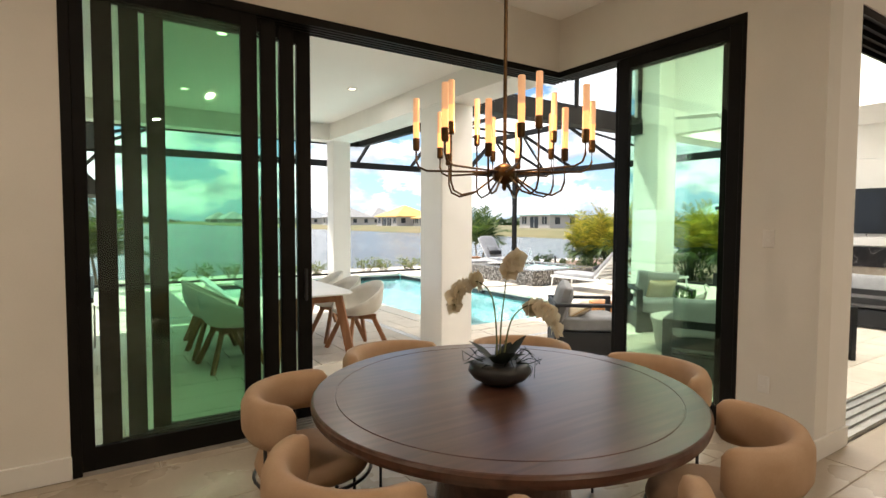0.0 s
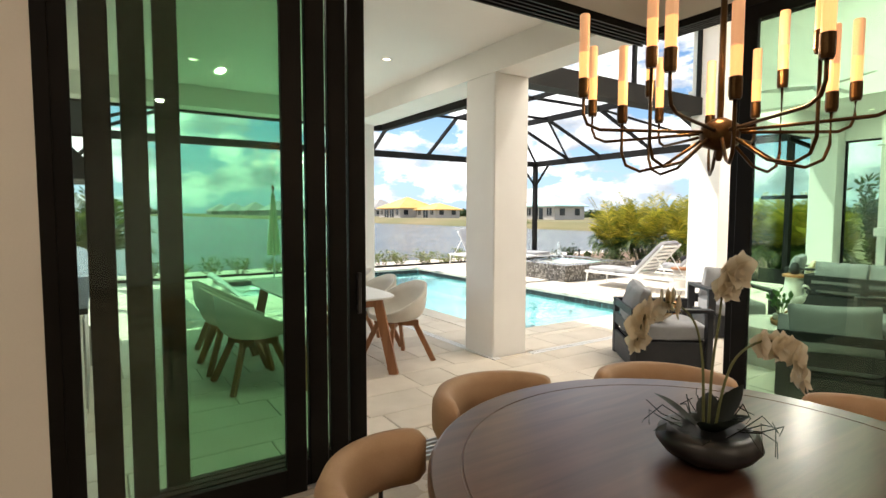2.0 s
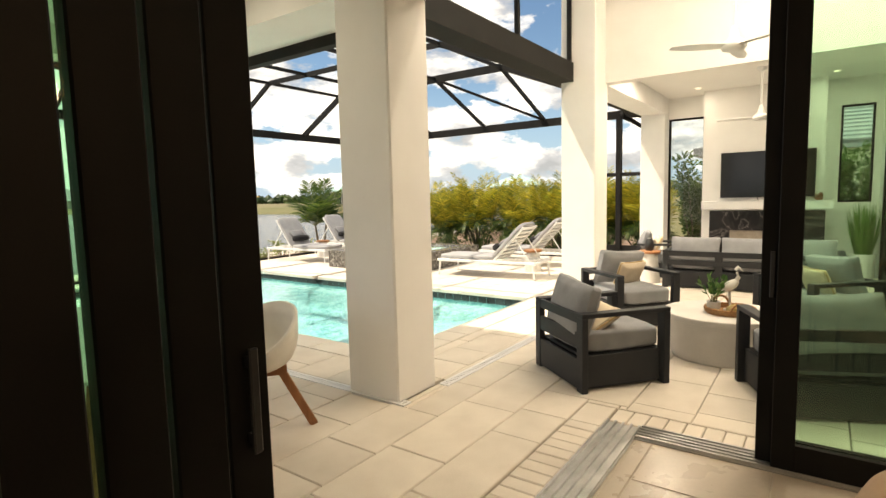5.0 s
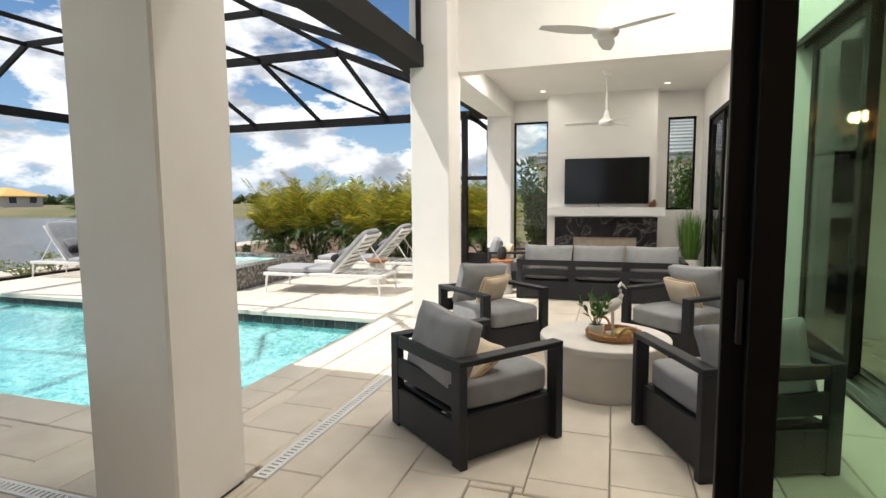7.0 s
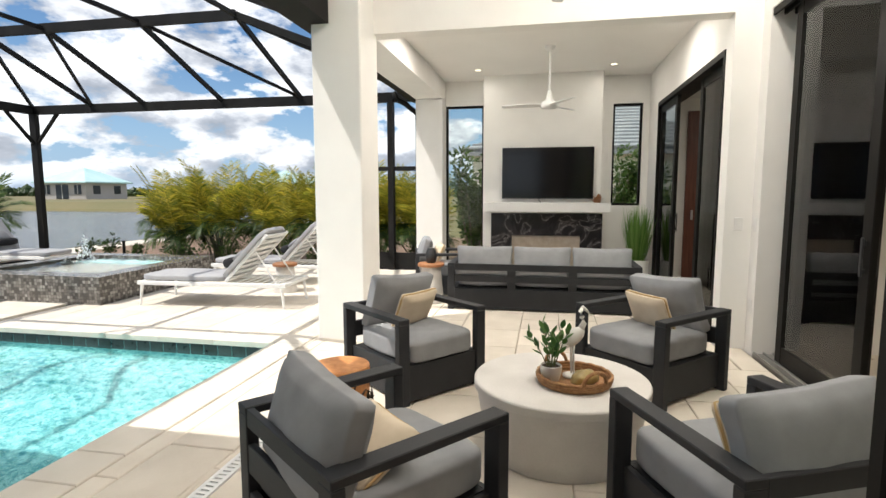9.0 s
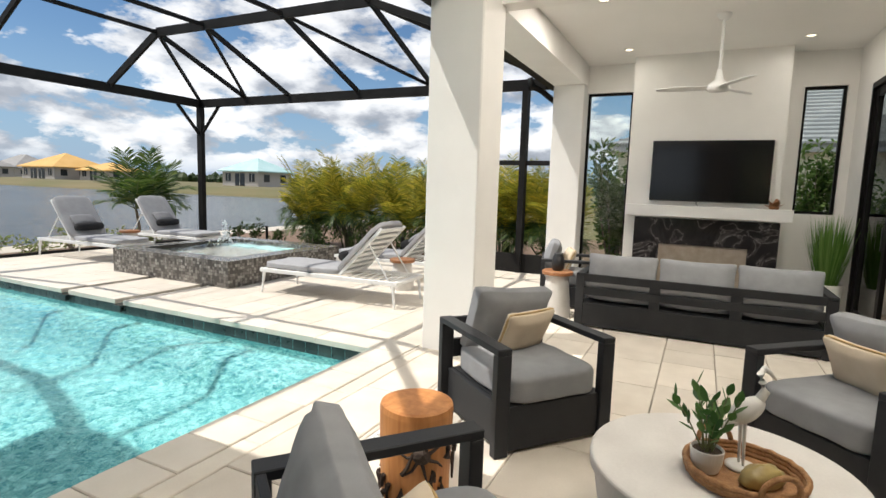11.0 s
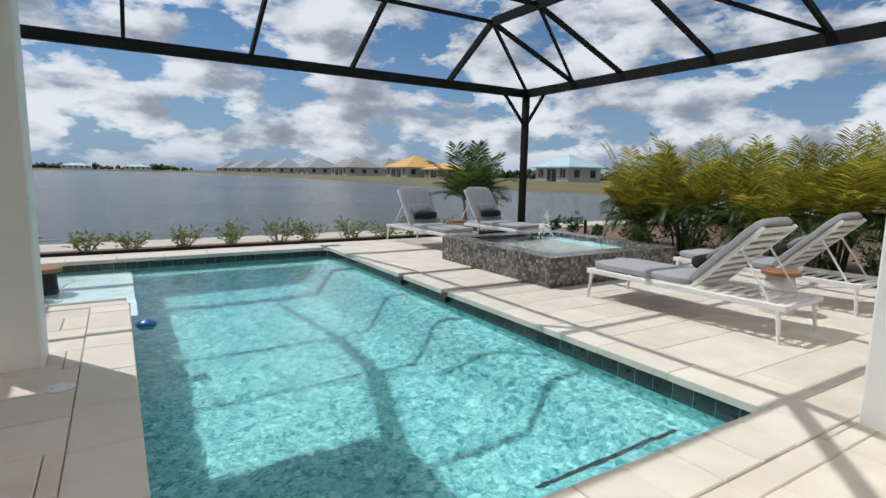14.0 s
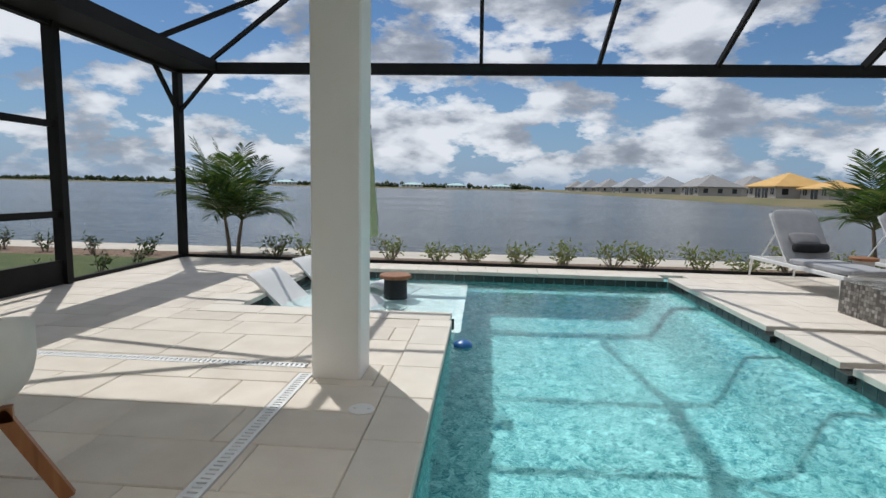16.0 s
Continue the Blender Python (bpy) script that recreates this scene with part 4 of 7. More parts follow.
# ---- seating terrace ----
def arm_chair(name, label, m, pillow=True, group="", lean=0.0, slump=0.0, px=-0.04, pz=0.0, pturn=8.0, ptilt=66.0):
    """Low aluminium club chair: faces +y, stands on z = 0, centred on the origin."""
    W, D, A = 0.78, 0.76, 0.60
    e = thing(name, label, "armchair", m, group)
    for s in (-1, 1):
        b = bmesh.new()
        xo, xi = s * W / 2, s * (W / 2 - 0.085)
        x0, x1 = min(xo, xi), max(xo, xi)
        box(b, x0, -D / 2, A - 0.035, x1, D / 2, A, 0.004)
        box(b, x0, D / 2 - 0.055, 0.0, x1, D / 2, A - 0.035, 0.004)
        box(b, x0, -D / 2, 0.0, x1, -D / 2 + 0.05, A - 0.035, 0.004)
        part("arm_frame", b, M_CHAR, e)
        b = bmesh.new()
        xs0 = s * (W / 2 - 0.05)
        box(b, min(xs0, xs0 - s * 0.03), -D / 2 + 0.05, 0.02, max(xs0, xs0 - s * 0.03), D / 2 - 0.055, 0.27, 0.003)
        part("side_panel", b, M_CHAR, e)
    b = bmesh.new()
    x = W / 2 - 0.085
    box(b, -x, D / 2 - 0.05, 0.02, x, D / 2 - 0.02, 0.27, 0.003)
    part("front_panel", b, M_CHAR, e)
    b = bmesh.new()
    box(b, -x, -D / 2 + 0.05, 0.25, x, D / 2 - 0.05, 0.27)
    part("seat_deck", b, M_CHAR, e)
    for z0, z1 in ((0.02, 0.25), (0.33, 0.45), (0.52, 0.595)):
        b = bmesh.new()
        box(b, -x, -D / 2 + 0.004, z0, x, -D / 2 + 0.034, z1, 0.003)
        part("back_slat", b, M_CHAR, e)
    b = bmesh.new()
    cushion(b, W - 0.172, D - 0.06, 0.18, at(0, 0.03, 0.352), 0.10, 12, 1)
    part("seat_cushion", b, M_GREY, e, "grey seat cushion", True)
    b = bmesh.new()
    cushion(b, W - 0.17, 0.42, 0.19, at(0.01 * lean, -0.255, 0.595) @ rot("Z", slump) @ rot("Y", lean) @ rot("X", 74), 0.55, 12, 2 + int(abs(lean)), True)
    part("back_cushion", b, M_GREY, e, "plump grey back cushion", True)
    if pillow:
        b = bmesh.new()
        cushion(b, 0.40, 0.29, 0.115, at(px, -0.055, 0.565 + pz) @ rot("Z", pturn) @ rot("X", ptilt), 0.6, 10, 3, True)
        p = part("lumbar_pillow", b, M_BEIGE, e, "beige linen lumbar pillow", True)
        b = bmesh.new()
        mm = at(px, -0.055, 0.565 + pz) @ rot("Z", pturn) @ rot("X", ptilt)
        pts = []
        for k in range(33):
            a = 2 * math.pi * k / 32
            c, s_ = math.cos(a), math.sin(a)
            q = (abs(c) ** 14 + abs(s_) ** 14) ** (1 / 14)
            ex, ey = c / q, s_ / q
            pts.append(mm @ Vector((0.202 * ex * (0.945 + 0.055 * ey * ey), 0.147 * ey * (0.93 + 0.07 * ex * ex), 0)))
        tube(b, pts, 0.0075, 5)
        part("fringe", b, M_FRINGE, p, "straw-coloured fringe", True)
    return e


def facing(x, y, dx, dy):
    return at(x, y) @ Matrix.Rotation(math.atan2(dy, dx) - math.pi / 2, 4, "Z")


CH = "charcoal aluminium outdoor armchair with grey cushions and a beige pillow"
GC = "armchairs round the drum table"
arm_chair("outdoor_armchair", CH, facing(4.82, 4.29, 0.78, -0.63), True, GC, 3.0, -4.0, 0.06, -0.07, -6.0, 30.0)
arm_chair("outdoor_armchair", CH, facing(6.72, 4.60, -0.64, -0.77), True, GC, -4.0, 7.0, -0.05, -0.01, 14.0)
arm_chair("outdoor_armchair", CH, facing(6.99, 2.85, -0.69, 0.73), True, GC, 4.0, -5.0, 0.05, -0.02, -10.0)
arm_chair("outdoor_armchair", CH, facing(5.02, 2.835, 0.91, 0.40), True, GC, -2.0, 3.0, 0.0, -0.02, 5.0)
arm_chair("outdoor_armchair", "charcoal aluminium outdoor armchair beside the fireplace sofa", facing(10.35, 5.10, 0.25, -0.97), True)

# sofa: faces the fireplace
sofa = thing("outdoor_sofa", "long charcoal aluminium outdoor sofa with three grey back cushions", "sofa", at(9.66, 3.67) @ rot("Z", -90))
L, D, A = 2.28, 0.82, 0.575
for s in (-1, 1):
    b = bmesh.new()
    x0, x1 = sorted((s * L / 2, s * (L / 2 - 0.085)))
    box(b, x0, -D / 2, A - 0.035, x1, D / 2, A, 0.004)
    box(b, x0, D / 2 - 0.055, 0.0, x1, D / 2, A - 0.035, 0.004)
    box(b, x0, -D / 2, 0.0, x1, -D / 2 + 0.05, A - 0.035, 0.004)
    box(b, x0 + 0.02, -D / 2 + 0.05, 0.02, x1 - 0.02, D / 2 - 0.055, 0.27)
    part("arm_frame", b, M_CHAR, sofa)
x = L / 2 - 0.085
for z0, z1 in ((0.02, 0.26), (0.35, 0.43), (0.49, 0.57)):
    b = bmesh.new()
    box(b, -x, -D / 2 + 0.004, z0, x, -D / 2 + 0.034, z1, 0.003)
    part("back_slat", b, M_CHAR, sofa)
for px in (-0.36, 0.36):
    b = bmesh.new()
    box(b, px - 0.05, -D / 2 + 0.008, 0.26, px + 0.05, -D / 2 + 0.03, 0.50)
    part("back_post", b, M_CHAR, sofa)
b = bmesh.new()
box(b, -x, -D / 2 + 0.036, 0.24, x, D / 2 - 0.02, 0.27)
part("seat_deck", b, M_CHAR, sofa)
b = bmesh.new()
box(b, -x, D / 2 - 0.05, 0.02, x, D / 2 - 0.02, 0.24)
part("front_panel", b, M_CHAR, sofa)
for k in range(3):
    cx = (k - 1) * 0.70
    b = bmesh.new()
    cushion(b, 0.69, D - 0.10, 0.17, at(cx, 0.02, 0.355), 0.2, 8, k + 4)
    part("seat_cushion", b, M_GREY, sofa, "grey seat cushion", True)
    b = bmesh.new()
    cushion(b, 0.70, 0.38, 0.19, at(cx, -0.275, 0.59) @ rot("X", 74), 0.5, 10, k + 7, True)
    part("back_cushion", b, M_GREY, sofa, "plump grey back cushion", True)

# drum table
dt = thing("drum_table", "round white concrete drum coffee table, tapering to the floor", "coffee table", at(5.87, 3.53))
b = bmesh.new()
lathe(b, [(0.41, 0.0), (0.415, 0.01), (0.470, 0.345), (0.470, 0.35)], 64)
part("base", b, M_CONC, dt, "", True)
b = bmesh.new()
lathe(b, [(0.474, 0.35), (0.484, 0.356), (0.485, 0.392), (0.481, 0.399), (0.472, 0.402)], 64)
part("top", b, M_CONC, dt)
# tray
TX, TY, TZ = 5.80, 3.46, 0.402
tray = thing("rattan_tray", "round woven rattan tray with loop handles on the drum table", "tray", at(TX, TY, TZ) @ rot("Z", 30) @ Matrix.Scale(0.92, 4))
b = bmesh.new()
lathe(b, [(0.19, 0.0), (0.20, 0.0), (0.20, 0.012), (0.0001, 0.012)], 32)
part("base", b, M_RATTAN, tray)
for r, z in ((0.205, 0.018), (0.212, 0.036), (0.215, 0.052)):
    b = bmesh.new()
    tube(b, [(r * math.cos(2 * math.pi * k / 48), r * math.sin(2 * math.pi * k / 48), z + 0.003 * math.sin(k * 2.4)) for k in range(49)], 0.012, 7)
    part("rim", b, M_RATTAN, tray, "", True)
for s in (-1, 1):
    b = bmesh.new()
    tube(b, [(s * 0.205 + s * 0.015 * math.sin(math.pi * k / 12), -0.075 * math.cos(math.pi * k / 12), 0.055 + 0.075 * math.sin(math.pi * k / 12)) for k in range(13)], 0.011, 7)
    part("handle", b, M_RATTAN, tray, "", True)


def blade(b, base, tip, w, side, droop=0.0, n=4):
    """A pointed leaf from base to tip, w wide, creased along its middle."""
    base, tip, side = Vector(base), Vector(tip), Vector(side).normalized()
    rows = []
    for k in range(n + 1):
        f = k / n
        p = base.lerp(tip, f) + Vector((0, 0, -droop * f * f))
        ww = w * math.sin(math.pi * min(0.98, 0.12 + 0.88 * f)) * 0.5
        rows.append((b.verts.new(p - side * ww), b.verts.new(p + Vector((0, 0, -ww * 0.3))), b.verts.new(p + side * ww)))
    for r0, r1 in zip(rows, rows[1:]):
        b.faces.new((r0[0], r0[1], r1[1], r1[0]))
        b.faces.new((r0[1], r0[2], r1[2], r1[1]))


def potted_zz(m):
    e = thing("potted_plant", "small glossy green plant in a ribbed white pot on the tray", "potted plant", m)
    b = bmesh.new()
    lathe(b, [(0.045, 0.0), (0.052, 0.004), (0.066, 0.05), (0.070, 0.10), (0.066, 0.104), (0.062, 0.09)], 28)
    part("pot", b, M_POTW, e)
    b = bmesh.new()
    lathe(b, [(0.061, 0.085), (0.061, 0.092), (0.001, 0.094)], 20)
    part("soil", b, M_SOIL, e)
    r = random.Random(3)
    b, st = bmesh.new(), bmesh.new()
    for k in range(9):
        a, lean, h = 2 * math.pi * k / 9 + r.uniform(-0.25, 0.25), r.uniform(0.06, 0.13), r.uniform(0.17, 0.27)
        if k % 3 == 0:
            lean *= 0.3
        base = Vector((0.02 * math.cos(a), 0.02 * math.sin(a), 0.09))
        out = Vector((math.cos(a), math.sin(a), 0))
        tip = base + out * lean + Vector((0, 0, h))
        tube(st, [base, base.lerp(tip, 0.5) + Vector((0, 0, 0.012)), tip], 0.004, 5, 0.002)
        axis = (tip - base).normalized()
        across = axis.cross(Vector((math.sin(a + 0.8), -math.cos(a + 0.8), 0.3))).normalized()
        for j in range(6):
            p = base.lerp(tip, 0.38 + 0.62 * j / 5)
            turn = Matrix.Rotation(j * 1.9 + r.uniform(-0.3, 0.3), 3, axis)
            d = axis * 0.062 + (turn @ across) * 0.034
            blade(b, p, p + d * r.uniform(0.9, 1.15), 0.036, axis.cross(turn @ across), 0.006, 4)
    part("branchwork", st, M_STEM, e)
    part("foliage", b, M_GLOSSLEAF, e, "glossy green leaves", True)


potted_zz(at(TX - 0.02, TY + 0.125, TZ + 0.012) @ Matrix.Scale(0.84, 4))
# heron figure as one mesh
b = bmesh.new()
c = bmesh.new()
bmesh.ops.create_uvsphere(c, u_segments=20, v_segments=12, radius=1)
bmesh.ops.transform(c, matrix=at(0, 0, 0.225) @ rot("Y", 35) @ Matrix.Diagonal((0.075, 0.038, 0.042, 1)), verts=c.verts)
me_t = bpy.data.meshes.new("tmp")
c.to_mesh(me_t)
c.free()
b.from_mesh(me_t)
bpy.data.meshes.remove(me_t)
tube(b, [(-0.04, 0, 0.26), (-0.062, 0, 0.30), (-0.05, 0, 0.335), (-0.038, 0, 0.365), (-0.05, 0, 0.385)], 0.020, 10, 0.011)
tube(b, [(-0.048, 0, 0.39), (-0.075, 0, 0.372), (-0.10, 0, 0.345)], 0.013, 8, 0.003)
tube(b, [(0.04, 0, 0.19), (0.08, 0, 0.15)], 0.026, 8, 0.006)
for s in (-1, 1):
    tube(b, [(0.01, 0.014 * s, 0.20), (0.005, 0.014 * s, 0.10), (0.0, 0.014 * s, 0.01)], 0.007, 6, 0.005)
lathe(b, [(0.055, 0.0), (0.055, 0.010), (0.04, 0.014)], 20)
ob = tagged(link("heron_figurine", b, M_POTW, None, True), "white ceramic wading bird figurine on the rattan tray", "figurine")
ob.matrix_basis = at(TX + 0.065, TY + 0.005, TZ + 0.012) @ rot("Z", 116)
# driftwood shell piece
b = bmesh.new()
bmesh.ops.create_icosphere(b, subdivisions=3, radius=1)
for v in b.verts:
    v.co = Vector((v.co.x * 0.085, v.co.y * 0.045, max(v.co.z, -0.55) * 0.05 + 0.028)) * (1 + 0.18 * noise.noise(v.co * 2.3))
ob = tagged(link("seashell", b, M_SHELL, None, True), "large golden-brown seashell lying on the rattan tray", "seashell")
ob.matrix_basis = at(TX - 0.045, TY - 0.055, TZ + 0.012) @ rot("Z", -55)

# teak root stool
st = thing("stump_stool", "round orange teak root stool with charred base", "stool", at(5.72, 4.78))
b = bmesh.new()
lathe(b, [(0.15, 0.0), (0.158, 0.02), (0.165, 0.20), (0.17, 0.42), (0.166, 0.445), (0.15, 0.45)], 40)
for v in b.verts:
    k = 1 + 0.05 * noise.noise(Vector((v.co.x * 6, v.co.y * 6, v.co.z * 2)))
    v.co.x *= k
    v.co.y *= k
part("body", b, M_STUMP, st)
b = bmesh.new()
r = random.Random(8)
for k in range(26):
    a = 2 * math.pi * k / 26 + r.uniform(-0.1, 0.1)
    z = r.uniform(0.02, 0.28)
    pts = []
    for j in range(4):
        rr = 0.176 - 0.04 * max(0.0, 0.2 - z)
        pts.append((rr * math.cos(a), rr * math.sin(a), z))
        a += r.uniform(-0.16, 0.16)
        z = max(0.01, z + r.uniform(-0.07, 0.07))
    tube(b, pts, r.uniform(0.008, 0.018), 5, 0.005)
hub = Vector((math.cos(-2.5), math.sin(-2.5), 0)) * 0.160 + Vector((0, 0, 0.27))
c = bmesh.new()
bmesh.ops.create_icosphere(c, subdivisions=2, radius=0.042)
for v in c.verts:
    v.co = v.co * (1 + 0.3 * noise.noise(v.co * 30)) + hub
me_t = bpy.data.meshes.new("tmp")
c.to_mesh(me_t)
c.free()
b.from_mesh(me_t)
bpy.data.meshes.remove(me_t)
for k in range(7):
    a, z, g, pts = -2.5, 0.27, 2 * math.pi * k / 7 + 0.3, []
    for j in range(4):
        pts.append((0.174 * math.cos(a), 0.174 * math.sin(a), z))
        a += 0.19 * math.cos(g) + r.uniform(-0.06, 0.06)
        z = max(0.01, z + 0.036 * math.sin(g) + r.uniform(-0.012, 0.012))
    tube(b, pts, 0.012, 5, 0.004)
part("burnt_base", b, M_STUMPD, st, "charred black cracks")["kind"] = "stuff"


def cone_table(m, label, h=0.48):
    e = thing("side_table", label, "side table", m)
    b = bmesh.new()
    lathe(b, [(0.17, 0.0), (0.172, 0.01), (0.125, h - 0.05), (0.13, h - 0.045)], 36)
    part("base", b, M_CONC, e)
    b = bmesh.new()
    lathe(b, [(0.165, h - 0.044), (0.175, h - 0.038), (0.175, h - 0.008), (0.168, h)], 36)
    part("top", b, M_TEAK, e, "round teak top")


cone_table(at(9.62, 5.10), "white conical side table with a round teak top beside the sofa", 0.52)
# ceramic jar on the side table
b = bmesh.new()
lathe(b, [(0.05, 0.0), (0.065, 0.02), (0.075, 0.08), (0.06, 0.16), (0.045, 0.18), (0.05, 0.195)], 24)
ob = tagged(link("vase", b, M_BLACK, None, True), "small dark round vase on the side table", "vase")
ob.location = (9.62, 5.10, 0.52)

# ---- fireplace end ----
fp = thing("fireplace", "black veined marble fireplace surround with an open firebox", "fireplace", at(11.62, 3.64))
b = bmesh.new()
box(b, -0.03, -0.88, 0.0, 0.0, -0.54, 1.10)
part("marble_jamb", b, M_MARBLE, fp)
b = bmesh.new()
box(b, -0.03, 0.54, 0.0, 0.0, 0.88, 1.10)
part("marble_jamb", b, M_MARBLE, fp)
b = bmesh.new()
box(b, -0.03, -0.54, 0.74, 0.0, 0.54, 1.10)
part("marble_lintel", b, M_MARBLE, fp)
b = bmesh.new()
box(b, -0.006, -0.54, 0.0, -0.002, 0.54, 0.74)
part("firebox", b, surface("firebox_brick", (0.30, 0.25, 0.20), (0.40, 0.34, 0.28), 10, 0.9, 0.4, 60), fp, "pale firebrick lining")
b = bmesh.new()
tube(b, [(-0.04, -0.12, 0.02), (-0.05, -0.05, 0.2), (-0.045, -0.08, 0.40)], 0.012, 6, 0.006)
tube(b, [(-0.04, 0.10, 0.02), (-0.05, 0.06, 0.2), (-0.045, 0.10, 0.33)], 0.012, 6, 0.006)
tube(b, [(-0.05, -0.2, 0.02), (-0.05, 0.2, 0.02)], 0.012, 6)
part("log_holder", b, M_BLACK, fp, "black wrought iron log holder")
b = bmesh.new()
box(b, 11.36, 2.66, 1.125, 11.62, 4.63, 1.275, 0.004)
tagged(link("mantel_shelf", b, M_TRIM), "thick white mantel shelf above the black marble", "mantel")
tv = thing("television", "large flat black television mounted on the chimney breast", "television", at(11.56, 3.63, 1.74))
b = bmesh.new()
box(b, -0.02, -0.715, -0.405, 0.02, 0.715, 0.405, 0.006)
part("body", b, M_BLACK, tv)
b = bmesh.new()
box(b, -0.023, -0.705, -0.39, -0.020, 0.705, 0.395)
part("screen", b, M_TVG, tv, "glossy black screen")
b = bmesh.new()
box(b, 0.02, -0.2, -0.15, 0.06, 0.2, 0.15)
part("bracket", b, M_BLACK, tv)
b = bmesh.new()
tube(b, [(0.0, 0.12, -0.40), (-0.01, 0.12, -0.44), (-0.02, 0.10, -0.455)], 0.006, 6)
part("cable", b, M_BLACK, tv)
# carved wooden flower on the mantel
b = bmesh.new()
r = random.Random(4)
for k in range(22):
    a, el = r.uniform(0, 6.28), r.uniform(0.1, 1.3)
    d = Vector((math.cos(a) * math.cos(el), math.sin(a) * math.cos(el), math.sin(el)))
    blade(b, (0, 0, 0.02), d * 0.12 + Vector((0, 0, 0.02)), 0.06, d.cross(Vector((0, 0, 1))), -0.01, 3)
lathe(b, [(0.05, 0.0), (0.06, 0.02), (0.03, 0.05)], 12)
ob = tagged(link("carved_flower", b, M_TEAK, None, False), "brown carved wooden flower on the mantel", "ornament")
ob.location = (11.48, 2.86, 1.275)

gp = thing("potted_grass", "tall green ornamental grass in a white cylinder pot", "potted plant", at(11.40, 2.25))
b = bmesh.new()
lathe(b, [(0.15, 0.0), (0.155, 0.01), (0.175, 0.40), (0.165, 0.405), (0.16, 0.37)], 32)
part("pot", b, M_POTW, gp)
b = bmesh.new()
r = random.Random(6)
for k in range(300):
    a, rr = r.uniform(0, 6.28), 0.12 * math.sqrt(r.random())
    lean, h = r.uniform(0.0, 0.22), r.uniform(0.55, 0.92)
    p = Vector((rr * math.cos(a), rr * math.sin(a), 0.36))
    t = p + Vector((lean * math.cos(a), lean * math.sin(a), h))
    blade(b, p, t, 0.014, (-math.sin(a), math.cos(a), 0), 0.05 * lean / 0.2, 4)
part("grass_tuft", b, M_REED, gp, "dense upright green blades")
lan = thing("lantern", "small black metal candle lantern on the floor", "lantern", at(11.25, 2.72))
b = bmesh.new()
box(b, -0.08, -0.08, 0.0, 0.08, 0.08, 0.02)
box(b, -0.085, -0.085, 0.30, 0.085, 0.085, 0.315)
for sx in (-1, 1):
    for sy in (-1, 1):
        bar(b, (sx * 0.07, sy * 0.07, 0.02), (sx * 0.07, sy * 0.07, 0.30), 0.012, 0.012)
lathe(b, [(0.08, 0.315), (0.05, 0.36), (0.015, 0.38)], 4)
part("frame", b, M_BLACK, lan)
b = bmesh.new()
tube(b, [(0, -0.05, 0.37), (0, -0.06, 0.43), (0, 0, 0.47), (0, 0.06, 0.43), (0, 0.05, 0.37)], 0.005, 6)
part("handle", b, M_BLACK, lan)
b = bmesh.new()
lathe(b, [(0.03, 0.02), (0.03, 0.16), (0.02, 0.165)], 14)
part("candle", b, M_POTW, lan, "ivory pillar candle")


def ceiling_fan(m, rod, turn, reach=0.60):
    e = thing("ceiling_fan", "white three-blade ceiling fan on a long rod", "ceiling fan", m, "terrace fans")
    b = bmesh.new()
    lathe(b, [(0.07, 0.0), (0.07, -0.02), (0.045, -0.06), (0.02, -0.07)][::-1], 20)
    part("canopy", b, M_WHITE, e)
    b = bmesh.new()
    tube(b, [(0, 0, -0.05), (0, 0, -rod)], 0.014, 10)
    part("rod", b, M_WHITE, e)
    b = bmesh.new()
    lathe(b, [(0.03, -rod - 0.17), (0.10, -rod - 0.16), (0.115, -rod - 0.13), (0.10, -rod - 0.09), (0.045, -rod - 0.05), (0.022, -rod + 0.06)], 28)
    part("motor", b, M_WHITE, e, "", True)
    for k in range(3):
        b = bmesh.new()
        prev = None
        mm = rot("Z", turn + 120 * k) @ at(0, 0, -rod - 0.12) @ rot("X", 9)
        pts = []
        for j in range(9):
            f = j / 8
            x = 0.09 + reach * f
            w = 0.055 + 0.03 * math.sin(math.pi * f) - 0.02 * f
            pts.append((x, w))
        top = [[b.verts.new(mm @ Vector((x, s * w, z))) for s in (-1, 1)] for z in (0.004, -0.004) for x, w in pts]
        n = len(pts)
        for j in range(n - 1):
            b.faces.new((top[j][0], top[j + 1][0], top[j + 1][1], top[j][1]))
            b.faces.new((top[n + j][1], top[n + j + 1][1], top[n + j + 1][0], top[n + j][0]))
            b.faces.new((top[j][1], top[j + 1][1], top[n + j + 1][1], top[n + j][1]))
            b.faces.new((top[j + 1][0], top[j][0], top[n + j][0], top[n + j + 1][0]))
        b.faces.new((top[n - 1][0], top[2 * n - 1][0], top[2 * n - 1][1], top[n - 1][1]))
        part("blade", b, M_WHITE, e)


ceiling_fan(at(6.55, 3.58, 4.6), 1.62, 0, 0.50)
ceiling_fan(at(10.05, 3.62, 3.30), 0.62, 88, 0.52)


def downlight(x, y, z, mat):
    e = thing("recessed_downlight", "small round recessed ceiling downlight with white trim, some added for fill", "downlight", at(x, y, z), "ceiling downlights")
    b = bmesh.new()
    lathe(b, [(0.065, -0.006), (0.065, 0.0), (0.045, 0.0), (0.045, -0.006)], 24, None, True)
    part("trim_ring", b, M_TRIM, e)
    b = bmesh.new()
    lathe(b, [(0.044, -0.003), (0.044, -0.001)], 24)
    part("lens", b, mat, e, "glowing warm lens")


